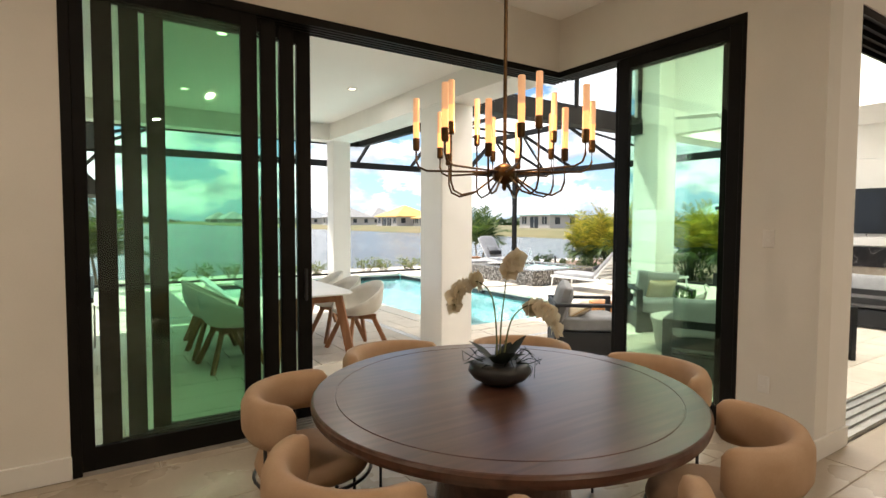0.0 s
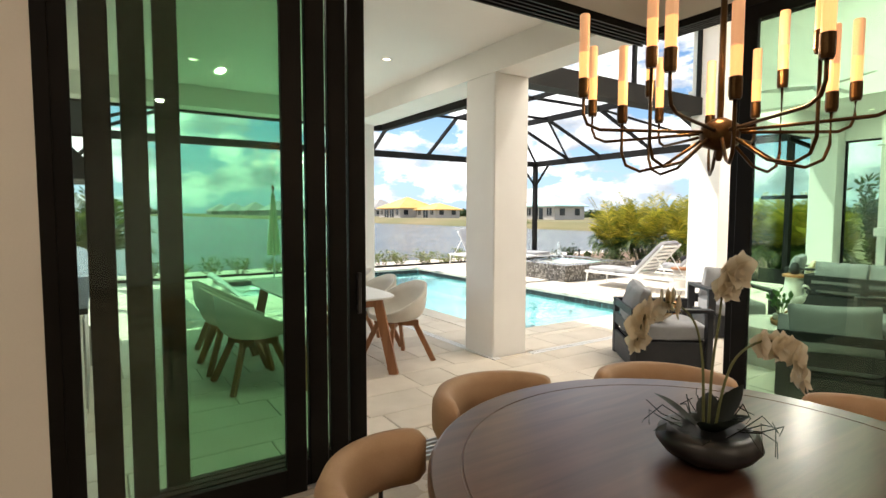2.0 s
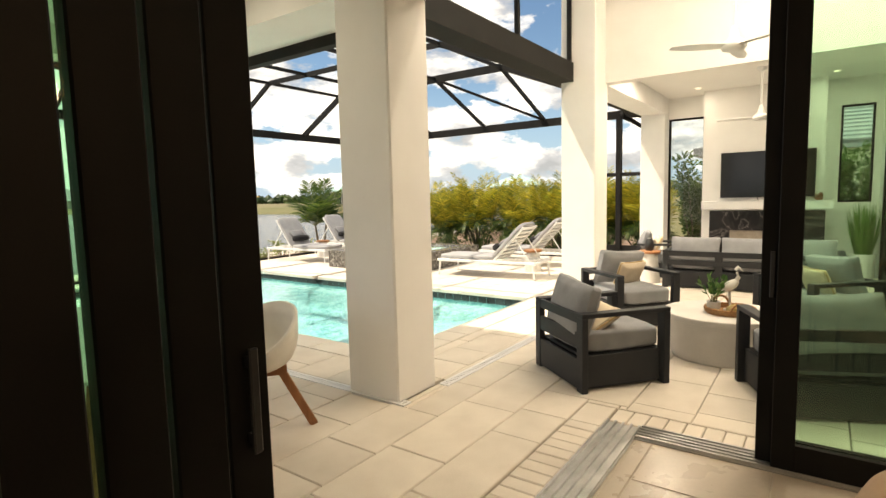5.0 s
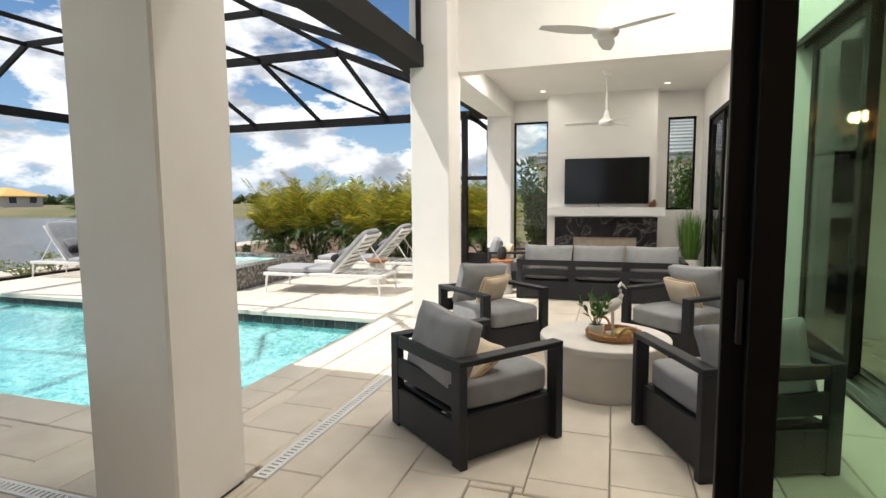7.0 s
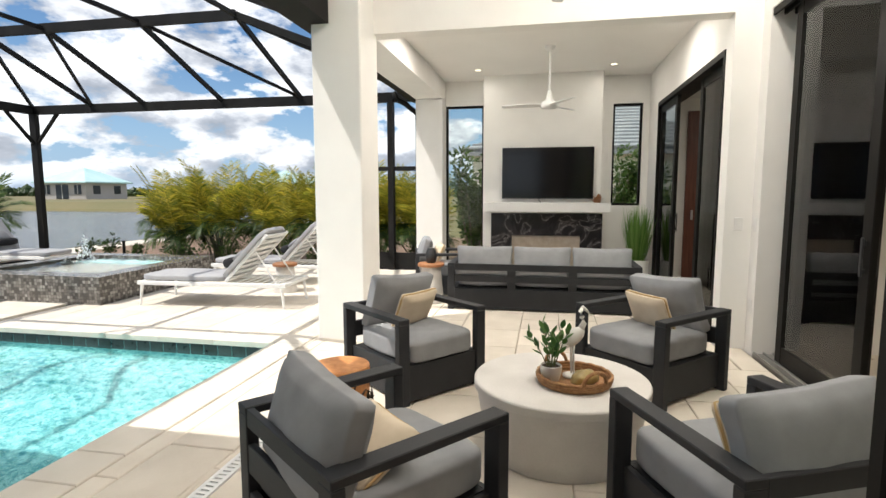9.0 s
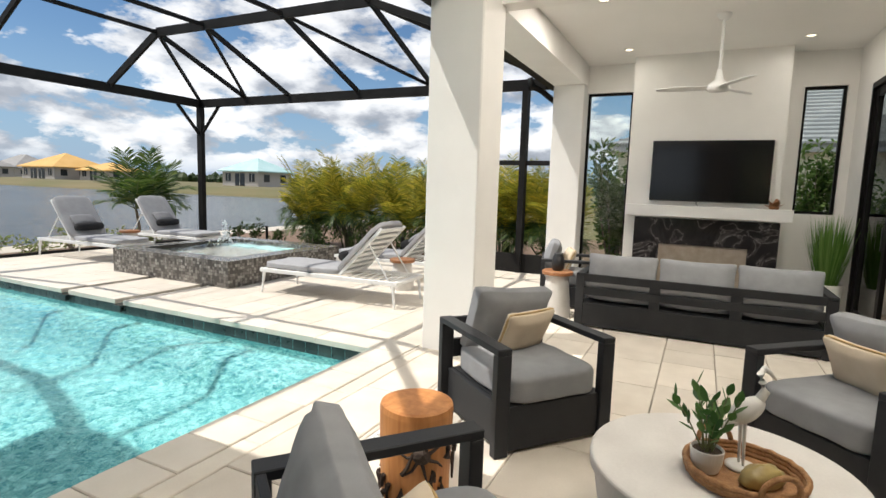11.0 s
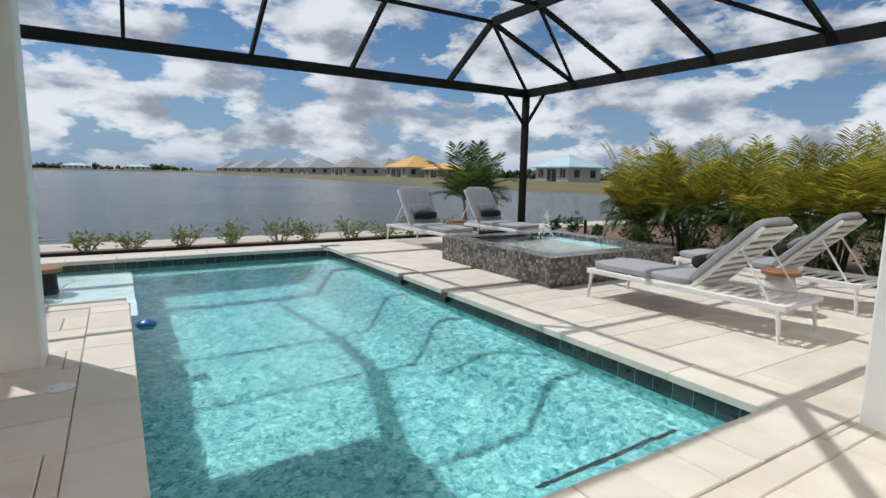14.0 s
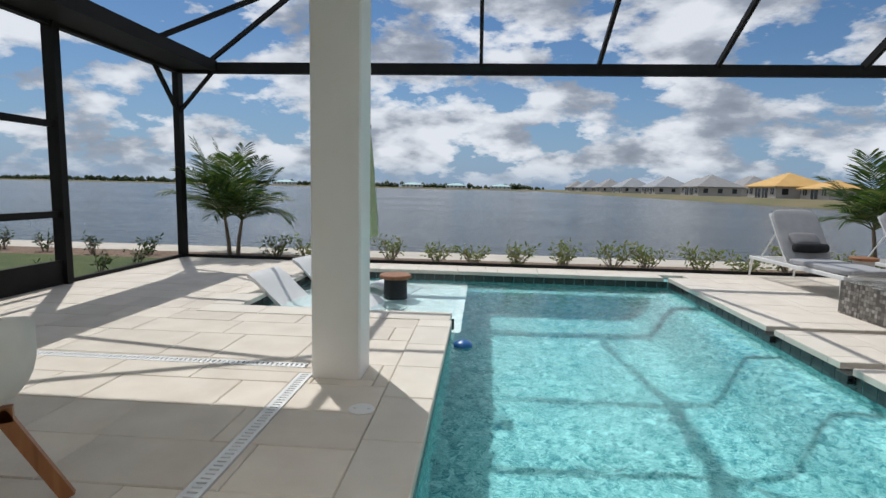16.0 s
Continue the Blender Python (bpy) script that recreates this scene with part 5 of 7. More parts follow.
for x, y in ((9.2, 2.7), (9.2, 4.7), (11.2, 2.7), (11.2, 4.7)):
    downlight(x, y, 3.30, M_CAN)
for x, y in ((1.0, 5.2), (1.0, 7.6), (2.8, 6.4), (-0.8, 6.4)):
    downlight(x, y, 3.22, M_CAN)
# high terrace and back room lamps have no known fixtures; added as fill
for i, (x, y, z, p) in enumerate(((9.2, 2.7, 3.27, 22), (9.2, 4.7, 3.27, 32), (11.2, 2.7, 3.27, 3), (11.2, 4.7, 3.27, 3), (4.7, 2.6, 4.57, 18), (4.7, 3.8, 4.57, 18), (6.2, 2.6, 4.57, 30), (6.2, 3.8, 4.57, 28), (7.1, 2.5, 4.57, 28), (1.0, 5.2, 3.19, 6), (1.0, 7.6, 3.19, 3), (2.8, 6.4, 3.19, 4), (10.0, 0.4, 2.87, 14))):
    s = new("terrace_and_fill_light", bpy.data.lights.new("terrace_and_fill_light", "AREA"))
    s.data.shape, s.data.size, s.data.energy, s.data.color = "DISK", 0.10, p, (1.0, 0.93, 0.83)
    s.matrix_world = look((x, y, z), (x, y, 0))
# rings drawn for the added fill lamps on ceilings out of view
for x, y, z in ((4.7, 2.6, 4.6), (4.7, 3.8, 4.6), (6.2, 2.6, 4.6), (6.2, 3.8, 4.6), (7.1, 2.5, 4.6), (10.0, 0.4, 2.9)):
    downlight(x, y, z, M_CAN)

# wall switches on the terrace pillar and dining wall
def plate(name, m, label, rows):
    e = thing(name, label, "switch", m)
    b = bmesh.new()
    box(b, -0.038, -0.006, -0.06, 0.038, 0.0, 0.06, 0.003)
    part("plate", b, M_TRIM, e)
    for z in rows:
        b = bmesh.new()
        box(b, -0.016, -0.010, z - 0.018, 0.016, -0.006, z + 0.018, 0.002)
        part("button", b, M_TRIM, e)


plate("wall_switch", at(3.77, 1.76, 1.41) @ rot("Z", -90), "white wall switch plate on the plaster wall", (-0.028, 0.024))
plate("wall_outlet", at(3.77, 1.76, 0.42) @ rot("Z", -90), "white double power outlet low on the wall", (-0.026, 0.026))
plate("wall_switch", at(8.12, 1.92, 1.15) @ rot("Z", -90), "white switch plate on the terrace pillar", (0.0,))
plate("wall_switch", at(8.03, 1.812, 1.15) @ rot("Z", 180), "white switch plate on the terrace wall", (0.0,))
plate("wall_outlet", at(8.03, 1.812, 0.42) @ rot("Z", 180), "white outlet cover on the terrace wall", (0.0,))


# ---- pool deck ----
def sun_lounger(name, m, back=48.0, group="", label="white aluminium sun lounger with grey sling cushion and raised back"):
    """Lies along y: feet at +y, head at -y."""
    W, L = 0.68, 2.0
    e = thing(name, label, "sun lounger", m, group)
    for s in (-1, 1):
        b = bmesh.new()
        box(b, s * W / 2 - 0.02, -L / 2, 0.27, s * W / 2 + 0.02, L / 2, 0.32, 0.005)
        part("side_rail", b, M_WHITE, e)
        for y in (-L / 2 + 0.06, L / 2 - 0.06):
            b = bmesh.new()
            tube(b, [(s * W / 2, y, 0.28), (s * (W / 2 + 0.01), y + math.copysign(0.03, y), 0.0)], 0.022, 8, 0.013)
            part("leg", b, M_WHITE, e)
    for y in (-L / 2 + 0.02, L / 2 - 0.02):
        b = bmesh.new()
        box(b, -W / 2, y - 0.02, 0.275, W / 2, y + 0.02, 0.315, 0.004)
        part("end_rail", b, M_WHITE, e)
    hy = -0.18
    for k in range(7):
        y = hy - 0.06 - 0.11 * k
        b = bmesh.new()
        box(b, -W / 2 + 0.02, y - 0.015, 0.285, W / 2 - 0.02, y + 0.015, 0.30)
        part("bed_slat", b, M_WHITE, e)
    b = bmesh.new()
    cushion(b, W - 0.02, L / 2 - hy, 0.085, at(0, (L / 2 + hy) / 2, 0.36), 0.15, 8, 3)
    part("seat_pad", b, M_PAD, e, "grey seat pad", True)
    bk = rot("X", -back)
    h = at(0, hy, 0.33) @ bk
    for s in (-1, 1):
        b = bmesh.new()
        box(b, s * (W / 2 - 0.05) - 0.018, -0.82, -0.02, s * (W / 2 - 0.05) + 0.018, 0.0, 0.018, 0.004, h)
        part("back_rail", b, M_WHITE, e)
    for k in range(8):
        b = bmesh.new()
        y = -0.05 - 0.105 * k
        box(b, -W / 2 + 0.06, y - 0.028, -0.016, W / 2 - 0.06, y + 0.028, 0.004, 0.0, h)
        part("back_slat", b, M_WHITE, e)
    b = bmesh.new()
    cushion(b, W - 0.02, 0.86, 0.085, h @ at(0, -0.42, 0.055), 0.15, 8, 5)
    part("back_pad", b, M_PAD, e, "grey back pad", True)
    tip = h @ Vector((0, -0.55, -0.01))
    for s in (-1, 1):
        b = bmesh.new()
        tube(b, [(s * (W / 2 - 0.09), tip.y, tip.z), (s * (W / 2 - 0.07), -L / 2 + 0.16, 0.31)], 0.010, 6)
        part("back_strut", b, M_WHITE, e)
    b = bmesh.new()
    lathe(b, [(0.02, -0.23), (0.06, -0.225), (0.068, -0.12), (0.07, 0.0), (0.068, 0.12), (0.06, 0.225), (0.02, 0.23)], 18, h @ at(0, -0.15, 0.155) @ rot("Y", 90))
    part("bolster", b, M_BLACKFAB, e, "black roll bolster", True)
    b = bmesh.new()
    cushion(b, 0.40, 0.24, 0.10, h @ at(0.02, -0.30, 0.13) @ rot("X", 10), 0.6, 6, 9)
    part("pillow", b, M_GREYD, e, "small grey pillow", True)
    return e


sun_lounger("sun_lounger", at(9.10, 7.76) @ rot("Z", 3), 46, "loungers beside the spa")
sun_lounger("sun_lounger", at(10.75, 7.85) @ rot("Z", 3), 46, "loungers beside the spa")
sun_lounger("sun_lounger", at(9.28, 13.20) @ rot("Z", 184), 54, "loungers at the lake side")
sun_lounger("sun_lounger", at(10.85, 13.25) @ rot("Z", 184), 54, "loungers at the lake side")
for (x, y), lb in (((9.95, 7.35), "white conical side table with teak top between sun loungers"), ((10.07, 13.45), "white conical side table with teak top at the lake side")):
    cone_table(at(x, y), lb, 0.42)
# in-pool chaises: a bent sheet on the sun shelf
for k, (x, y, a) in enumerate(((2.85, 11.72, -10), (2.90, 13.02, -14))):
    b = bmesh.new()
    prof = [(-0.92, 0.55), (-0.80, 0.48), (-0.50, 0.22), (-0.28, 0.10), (-0.10, 0.09), (0.10, 0.17), (0.30, 0.27), (0.45, 0.27), (0.65, 0.14), (0.85, 0.02)]
    fine = []
    for i in range(len(prof) - 1):
        for j in range(4):
            f = j / 4
            p0, p1, p2, p3 = prof[max(i - 1, 0)], prof[i], prof[i + 1], prof[min(i + 2, len(prof) - 1)]
            fine.append(tuple(0.5 * (2 * p1[c] + (p2[c] - p0[c]) * f + (2 * p0[c] - 5 * p1[c] + 4 * p2[c] - p3[c]) * f * f + (3 * p1[c] - p0[c] - 3 * p2[c] + p3[c]) * f ** 3) for c in (0, 1)))
    fine.append(prof[-1])
    for s0, s1, dz in ((-0.33, 0.33, 0.0),):
        top = [[b.verts.new((u, s, w)) for s in (s0, s1)] for u, w in fine]
        bot = [[b.verts.new((u, s, w - 0.05)) for s in (s0, s1)] for u, w in fine]
        for i in range(len(fine) - 1):
            b.faces.new((top[i][0], top[i + 1][0], top[i + 1][1], top[i][1]))
            b.faces.new((bot[i][1], bot[i + 1][1], bot[i + 1][0], bot[i][0]))
            for s in (0, 1):
                f = (top[i][s], bot[i][s], bot[i + 1][s], top[i + 1][s])
                b.faces.new(f if s == 0 else f[::-1])
        b.faces.new((top[0][0], top[0][1], bot[0][1], bot[0][0]))
        b.faces.new((top[-1][1], top[-1][0], bot[-1][0], bot[-1][1]))
    box(b, -0.30, -0.28, -0.02, 0.2, 0.28, 0.06)
    ob = tagged(link("pool_chaise", b, M_WHITE, None, False), "white moulded chaise standing in the shallow sun shelf water", "chaise", "chaises on the sun shelf")
    ob.matrix_basis = at(x, y, -0.335) @ rot("Z", a)
ct = thing("shelf_table", "dark drum drink table with a teak top in the shallow water", "side table", at(3.52, 12.40, -0.36))
b = bmesh.new()
lathe(b, [(0.17, 0.0), (0.16, 0.1), (0.15, 0.42), (0.16, 0.44)], 28)
part("base", b, M_CHAR, ct)
b = bmesh.new()
lathe(b, [(0.20, 0.44), (0.21, 0.445), (0.21, 0.48), (0.20, 0.49)], 28)
part("top", b, M_TEAK, ct, "round teak top")
um = thing("closed_umbrella", "closed pale green patio umbrella on a slim pole", "umbrella", at(3.16, 12.36, -0.36))
b = bmesh.new()
tube(b, [(0, 0, 0.0), (0, 0, 2.42)], 0.02, 10)
part("pole", b, M_ALU, um)
b = bmesh.new()
lathe(b, [(0.10, 0.98), (0.115, 1.0), (0.095, 1.35), (0.06, 1.85), (0.03, 2.25), (0.008, 2.36)], 40)
for v in b.verts:
    a = math.atan2(v.co.y, v.co.x)
    k = 1 + 0.28 * math.cos(8 * a + 2 * v.co.z)
    v.co.x *= k
    v.co.y *= k
part("canopy", b, fabric("pale_green_canvas", (0.40, 0.46, 0.28), (0.48, 0.53, 0.34)), um, "folded pale green canvas", True)
b = bmesh.new()
lathe(b, [(0.03, 2.36), (0.035, 2.40), (0.01, 2.46)], 14)
part("finial", b, M_TEAK, um)
b = bmesh.new()
lathe(b, [(0.075, 0.0), (0.075, 0.005), (0.065, 0.008)], 30)
lathe(b, [(0.010, 0.008), (0.010, 0.013)], 10, at(0.04, 0, 0))
lathe(b, [(0.010, 0.008), (0.010, 0.013)], 10, at(-0.04, 0, 0))
ob = tagged(link("skimmer_lid", b, M_TRIM), "round white skimmer lid set in the pavers", "skimmer lid")
ob.location = (3.98, 8.45, 0.001)
b = bmesh.new()
lathe(b, [(0.06, -0.03), (0.085, 0.0), (0.085, 0.02), (0.06, 0.04), (0.03, 0.05), (0.02, 0.055)], 24)
ob = tagged(link("pool_floater", b, surface("blue_plastic", (0.02, 0.12, 0.36), (0.03, 0.16, 0.42), 8, 0.35, 0.05, 60), None, True), "blue plastic chlorine floater in the pool", "pool float")
ob.location = (4.50, 10.20, WATER)


# ---- dining room ----
CX, CY, TR = 1.545, 1.84, 0.86
tb = thing("round_dining_table", "large round dark walnut dining table with an inlaid rim line", "dining table", at(CX, CY))
b = bmesh.new()
lathe(b, [(TR - 0.03, 0.705), (TR - 0.005, 0.715), (TR, 0.73), (TR, 0.748), (TR - 0.006, 0.757), (TR - 0.012, 0.76), (TR - 0.098, 0.76), (TR - 0.100, 0.757), (TR - 0.104, 0.757), (TR - 0.106, 0.76), (0.001, 0.76)], 96)
part("tabletop", b, M_WENGE, tb)
b = bmesh.new()
lathe(b, [(0.42, 0.0), (0.42, 0.05), (0.34, 0.08), (0.30, 0.35), (0.33, 0.66), (0.40, 0.70)], 48)
part("pedestal", b, M_WENGE, tb, "dark turned pedestal")


def barrel_chair(name, m, group):
    """Barrel dining chair: faces +y; the padded band wraps the back."""
    e = thing(name, "tan leather barrel dining chair with thin dark metal legs", "dining chair", m, group)
    b = bmesh.new()
    R, n, k2 = 0.265, 36, 12
    rings = []
    for i in range(n + 1):
        a = math.pi * (i / n)
        a = -a
        end = min(i, n - i) / 3.0
        th, hh = 0.046, 0.095
        if end < 1:
            f = math.sqrt(max(0.02, 1 - (1 - end) ** 2))
            th, hh = th * f, hh * (0.55 + 0.45 * f)
        dz = 0.0
        c = Vector((R * 1.06 * math.cos(a), R * math.sin(a), 0.665 + dz))
        rad = Vector((math.cos(a), math.sin(a), 0))
        ring = []
        for j in range(k2):
            q = 2 * math.pi * j / k2
            cc, ss = math.cos(q), math.sin(q)
            w = (abs(cc) ** 3.2 + abs(ss) ** 3.2) ** (-1 / 3.2)
            ring.append(b.verts.new(c + rad * (th * cc * w) + Vector((0, 0, hh * ss * w))))
        rings.append(ring)
    for r0, r1 in zip(rings, rings[1:]):
        for j in range(k2):
            b.faces.new((r0[j], r0[(j + 1) % k2], r1[(j + 1) % k2], r1[j]))
    b.faces.new(rings[0][::-1])
    b.faces.new(rings[-1])
    part("backrest", b, M_TAN, e, "padded curved tan back", True)
    b = bmesh.new()
    lathe(b, [(0.20, 0.38), (0.245, 0.39), (0.26, 0.43), (0.25, 0.465), (0.20, 0.482), (0.001, 0.486)], 40)
    part("seat", b, M_TAN, e, "round padded tan seat", True)
    for a in (35, 145, 215, 325):
        x, y = math.cos(radians(a)), math.sin(radians(a))
        b = bmesh.new()
        top = 0.60 if y < 0 else 0.40
        tube(b, [(0.262 * x, 0.262 * y, 0.0), (0.262 * x, 0.262 * y, top)], 0.008, 8)
        part("leg", b, M_BLACK, e, "thin dark metal leg")
    b = bmesh.new()
    tube(b, [(0.262 * math.cos(2 * math.pi * k / 32), 0.262 * math.sin(2 * math.pi * k / 32), 0.375) for k in range(33)], 0.008, 6)
    part("seat_ring", b, M_BLACK, e)
    return e


GD = "chairs round the dining table"
chair0 = None
for k in range(7):
    a = 95 + 360 / 7 * k
    rr = 0.875
    x, y = CX + rr * math.cos(radians(a)), CY + rr * math.sin(radians(a))
    m = at(x, y) @ rot("Z", a + 90)
    if chair0 is None:
        chair0 = barrel_chair("dining_chair", m, GD)
    else:
        copy_thing(chair0, m)

# orchid
orc = thing("orchid", "white moth orchid with three arching stems in a low black bowl", "potted plant", at(1.565, 1.895, 0.76))
b = bmesh.new()
lathe(b, [(0.07, 0.0), (0.075, 0.002), (0.125, 0.03), (0.148, 0.06), (0.14, 0.09), (0.115, 0.105), (0.105, 0.10)], 40)
part("bowl", b, M_BLACK, orc, "", True)
b = bmesh.new()
lathe(b, [(0.115, 0.085), (0.112, 0.095), (0.001, 0.10)], 24)
part("soil", b, M_SOIL, orc)
b = bmesh.new()
r = random.Random(21)
for k in range(9):
    a = 2 * math.pi * k / 9 + r.uniform(-0.3, 0.3)
    d = Vector((math.cos(a), math.sin(a), 0))
    up = r.uniform(0.05, 0.14) if k % 3 else r.uniform(0.14, 0.19)
    blade(b, d * 0.02 + Vector((0, 0, 0.09)), d * r.uniform(0.09, 0.17) + Vector((0, 0, 0.09 + up)), r.uniform(0.06, 0.085), (-d.y, d.x, 0), 0.05, 6)
part("foliage", b, M_DARKLEAF, orc, "dark broad leaves", True)
b = bmesh.new()
for k in range(16):
    a = r.uniform(0, 6.28)
    d = Vector((math.cos(a), math.sin(a), 0))
    s = Vector((-d.y, d.x, 0)) * r.uniform(-0.05, 0.05)
    p0 = d * 0.08 + Vector((0, 0, 0.10))
    tube(b, [p0, p0 + d * 0.06 + s * 0.5 + Vector((0, 0, r.uniform(0.0, 0.06))), p0 + d * r.uniform(0.08, 0.12) + s + Vector((0, 0, r.uniform(-0.03, 0.05))), p0 + d * 0.09 + s * 1.8 + Vector((0, 0, r.uniform(-0.05, 0.08)))], 0.0022, 5, 0.0012)
part("root_tangle", b, M_DARKLEAF, orc, "curling dark air roots")["kind"] = "stuff"
right = Vector((0.836, -0.549, 0))
fwd = Vector((0.549, 0.836, 0))
STEMS = [
    [(0.0, 0, 0.1), (0.005, 0, 0.28), (0.02, 0, 0.42), (0.03, 0, 0.53), (0.055, 0, 0.58), (0.075, 0.01, 0.57)],
    [(-0.01, 0.01, 0.1), (-0.02, 0.01, 0.30), (-0.045, 0.02, 0.42), (-0.11, 0.03, 0.475), (-0.18, 0.03, 0.45), (-0.215, 0.02, 0.36)],
    [(0.015, -0.01, 0.1), (0.035, -0.02, 0.25), (0.07, -0.03, 0.335), (0.14, -0.04, 0.375), (0.21, -0.04, 0.34), (0.25, -0.03, 0.25)],
]


def flower(b, p, d, s):
    """Five petals and a lip, opening towards d."""
    d = Vector(d).normalized()
    u = d.cross(Vector((0, 0, 1))).normalized()
    v = u.cross(d).normalized()
    for k, (ang, ln, w) in enumerate(((90, 1, 0.75), (15, 1.0, 1.25), (165, 1.0, 1.25), (230, 0.95, 0.7), (310, 0.95, 0.7))):
        q = u * math.cos(radians(ang)) + v * math.sin(radians(ang))
        blade(b, p, p + (q + d * 0.22) * s * ln, s * w, d.cross(q), 0.0, 4)
    blade(b, p, p + (d * 0.6 - v * 0.3) * s * 0.6, s * 0.4, u, 0.01, 3)


for pts in STEMS:
    w = [right * x + fwd * y + Vector((0, 0, z)) for x, y, z in pts]
    fine = []
    for i in range(len(w) - 1):
        for j in range(5):
            f = j / 5
            p0, p1, p2, p3 = w[max(i - 1, 0)], w[i], w[i + 1], w[min(i + 2, len(w) - 1)]
            fine.append(0.5 * (2 * p1 + (p2 - p0) * f + (2 * p0 - 5 * p1 + 4 * p2 - p3) * f * f + (3 * p1 - p0 - 3 * p2 + p3) * f ** 3))
    fine.append(w[-1])
    b = bmesh.new()
    tube(b, fine, 0.0045, 6, 0.002)
    part("stem", b, M_STEM, orc)
    n = len(fine)
    b = bmesh.new()
    for i in range(int(n * 0.55), n):
        d = Vector((r.uniform(-0.5, 0.5), r.uniform(-1.0, -0.2), r.uniform(-0.3, 0.25)))
        flower(b, fine[i] + Vector((r.uniform(-0.012, 0.012), r.uniform(-0.012, 0.012), r.uniform(-0.02, 0.01))), d, r.uniform(0.042, 0.055))
    part("blossom_spray", b, M_PETAL, orc, "cream-white blossoms", True)

# chandelier
HX, HY, HZ = 1.595, 1.91, 1.735
cd = thing("chandelier", "aged brass chandelier with two rings of lit glass tubes", "chandelier", at(HX, HY, HZ))
b = bmesh.new()
tube(b, [(0, 0, 0.04), (0, 0, H_IN - HZ)], 0.009, 10)
part("stem", b, M_BRASS, cd)
b = bmesh.new()
lathe(b, [(0.06, H_IN - HZ - 0.03), (0.065, H_IN - HZ - 0.02), (0.065, H_IN - HZ)], 24)
part("canopy", b, M_BRASS, cd)
b = bmesh.new()
lathe(b, [(0.006, -0.075), (0.012, -0.06), (0.010, -0.045), (0.05, -0.03), (0.055, 0.0), (0.05, 0.03), (0.015, 0.05)], 24)
part("hub", b, M_BRASS, cd, "", True)


def arm(ang, R, zt, dip):
    d = Vector((math.cos(radians(ang)), math.sin(radians(ang)), 0))
    pts = [d * 0.045 + Vector((0, 0, -0.01 if dip else 0.01))]
    if dip:
        pts += [d * R * 0.55 + Vector((0, 0, -dip * 0.85)), d * R * 0.80 + Vector((0, 0, -dip)), d * R * 0.95 + Vector((0, 0, -dip * 0.8)), d * R + Vector((0, 0, -dip * 0.4)), d * R + Vector((0, 0, zt))]
    else:
        pts += [d * R * 0.6 + Vector((0, 0, 0.012)), d * R * 0.88 + Vector((0, 0, 0.014)), d * R * 0.97 + Vector((0, 0, 0.03)), d * R + Vector((0, 0, 0.06)), d * R + Vector((0, 0, zt))]
    b = bmesh.new()
    tube(b, pts, 0.005, 8)
    a = part("arm", b, M_BRASS, cd, "", True)
    b = bmesh.new()
    lathe(b, [(0.013, zt - 0.01), (0.016, zt), (0.016, zt + 0.045), (0.012, zt + 0.047)], 14, at(d.x * R, d.y * R))
    part("cup", b, M_BRASS, a)
    b = bmesh.new()
    lathe(b, [(0.014, zt + 0.047), (0.0145, zt + 0.12)], 14, at(d.x * R, d.y * R))
    part("lamp_tube", b, M_CANDLE, a, "glowing amber glass tube")
    b = bmesh.new()
    lathe(b, [(0.0145, zt + 0.12), (0.0145, zt + 0.225), (0.012, zt + 0.228)], 14, at(d.x * R, d.y * R))
    part("lamp_tube_top", b, M_CANDLE2, a, "dimmer upper end of the glass tube")


for k in range(8):
    arm(14 + 45 * k, 0.41, 0.115, 0.0)
for k in range(8):
    arm(36 + 45 * k, 0.275, 0.175 if k % 2 else 0.06, 0.10)
lamp = new("chandelier_glow", bpy.data.lights.new("chandelier_glow", "POINT"))
lamp.data.energy, lamp.data.color, lamp.data.shadow_soft_size = 8, (1.0, 0.66, 0.36), 0.04
lamp.location = (HX, HY, HZ + 0.25)
# recessed room lights
for x, y in ((-1.6, 2.2), (-1.6, -0.8), (1.5, -0.8), (4.6, -0.8), (0.0, -3.4), (3.2, -3.4), (6.6, -0.8)):
    downlight(x, y, H_IN, M_CAN)
for i, (x, y) in enumerate(((-1.6, 1.6), (1.5, -1.2), (5.2, -1.2), (1.0, -3.8))):
    s = new("room_light", bpy.data.lights.new("room_light", "AREA"))
    s.data.shape, s.data.size, s.data.energy, s.data.color = "DISK", 0.12, 20, (1.0, 0.83, 0.65)
    s.matrix_world = look((x, y, H_IN - 0.03), (x, y, 0))

# back room seen through the terrace door
dr = thing("wooden_door", "dark mahogany door in the far wall of the back room", "door", at(11.96, 1.02))
b = bmesh.new()
box(b, -0.02, -0.45, 0.0, 0.03, 0.45, 2.7, 0.004)
part("leaf", b, M_DOORW, dr)
b = bmesh.new()
box(b, -0.05, 0.33, 1.0, -0.02, 0.36, 1.15, 0.004)
part("handle", b, M_ALU, dr)
tbl = thing("console_table", "dark console table against the back room wall", "console table", at(8.75, 0.9))
b = bmesh.new()
box(b, -0.4, -0.2, 0.72, 0.4, 0.2, 0.76, 0.004)
part("top", b, M_WENGE, tbl)
b = bmesh.new()
box(b, -0.36, -0.17, 0.0, 0.36, 0.17, 0.72)
part("cabinet", b, M_BLACK, tbl)

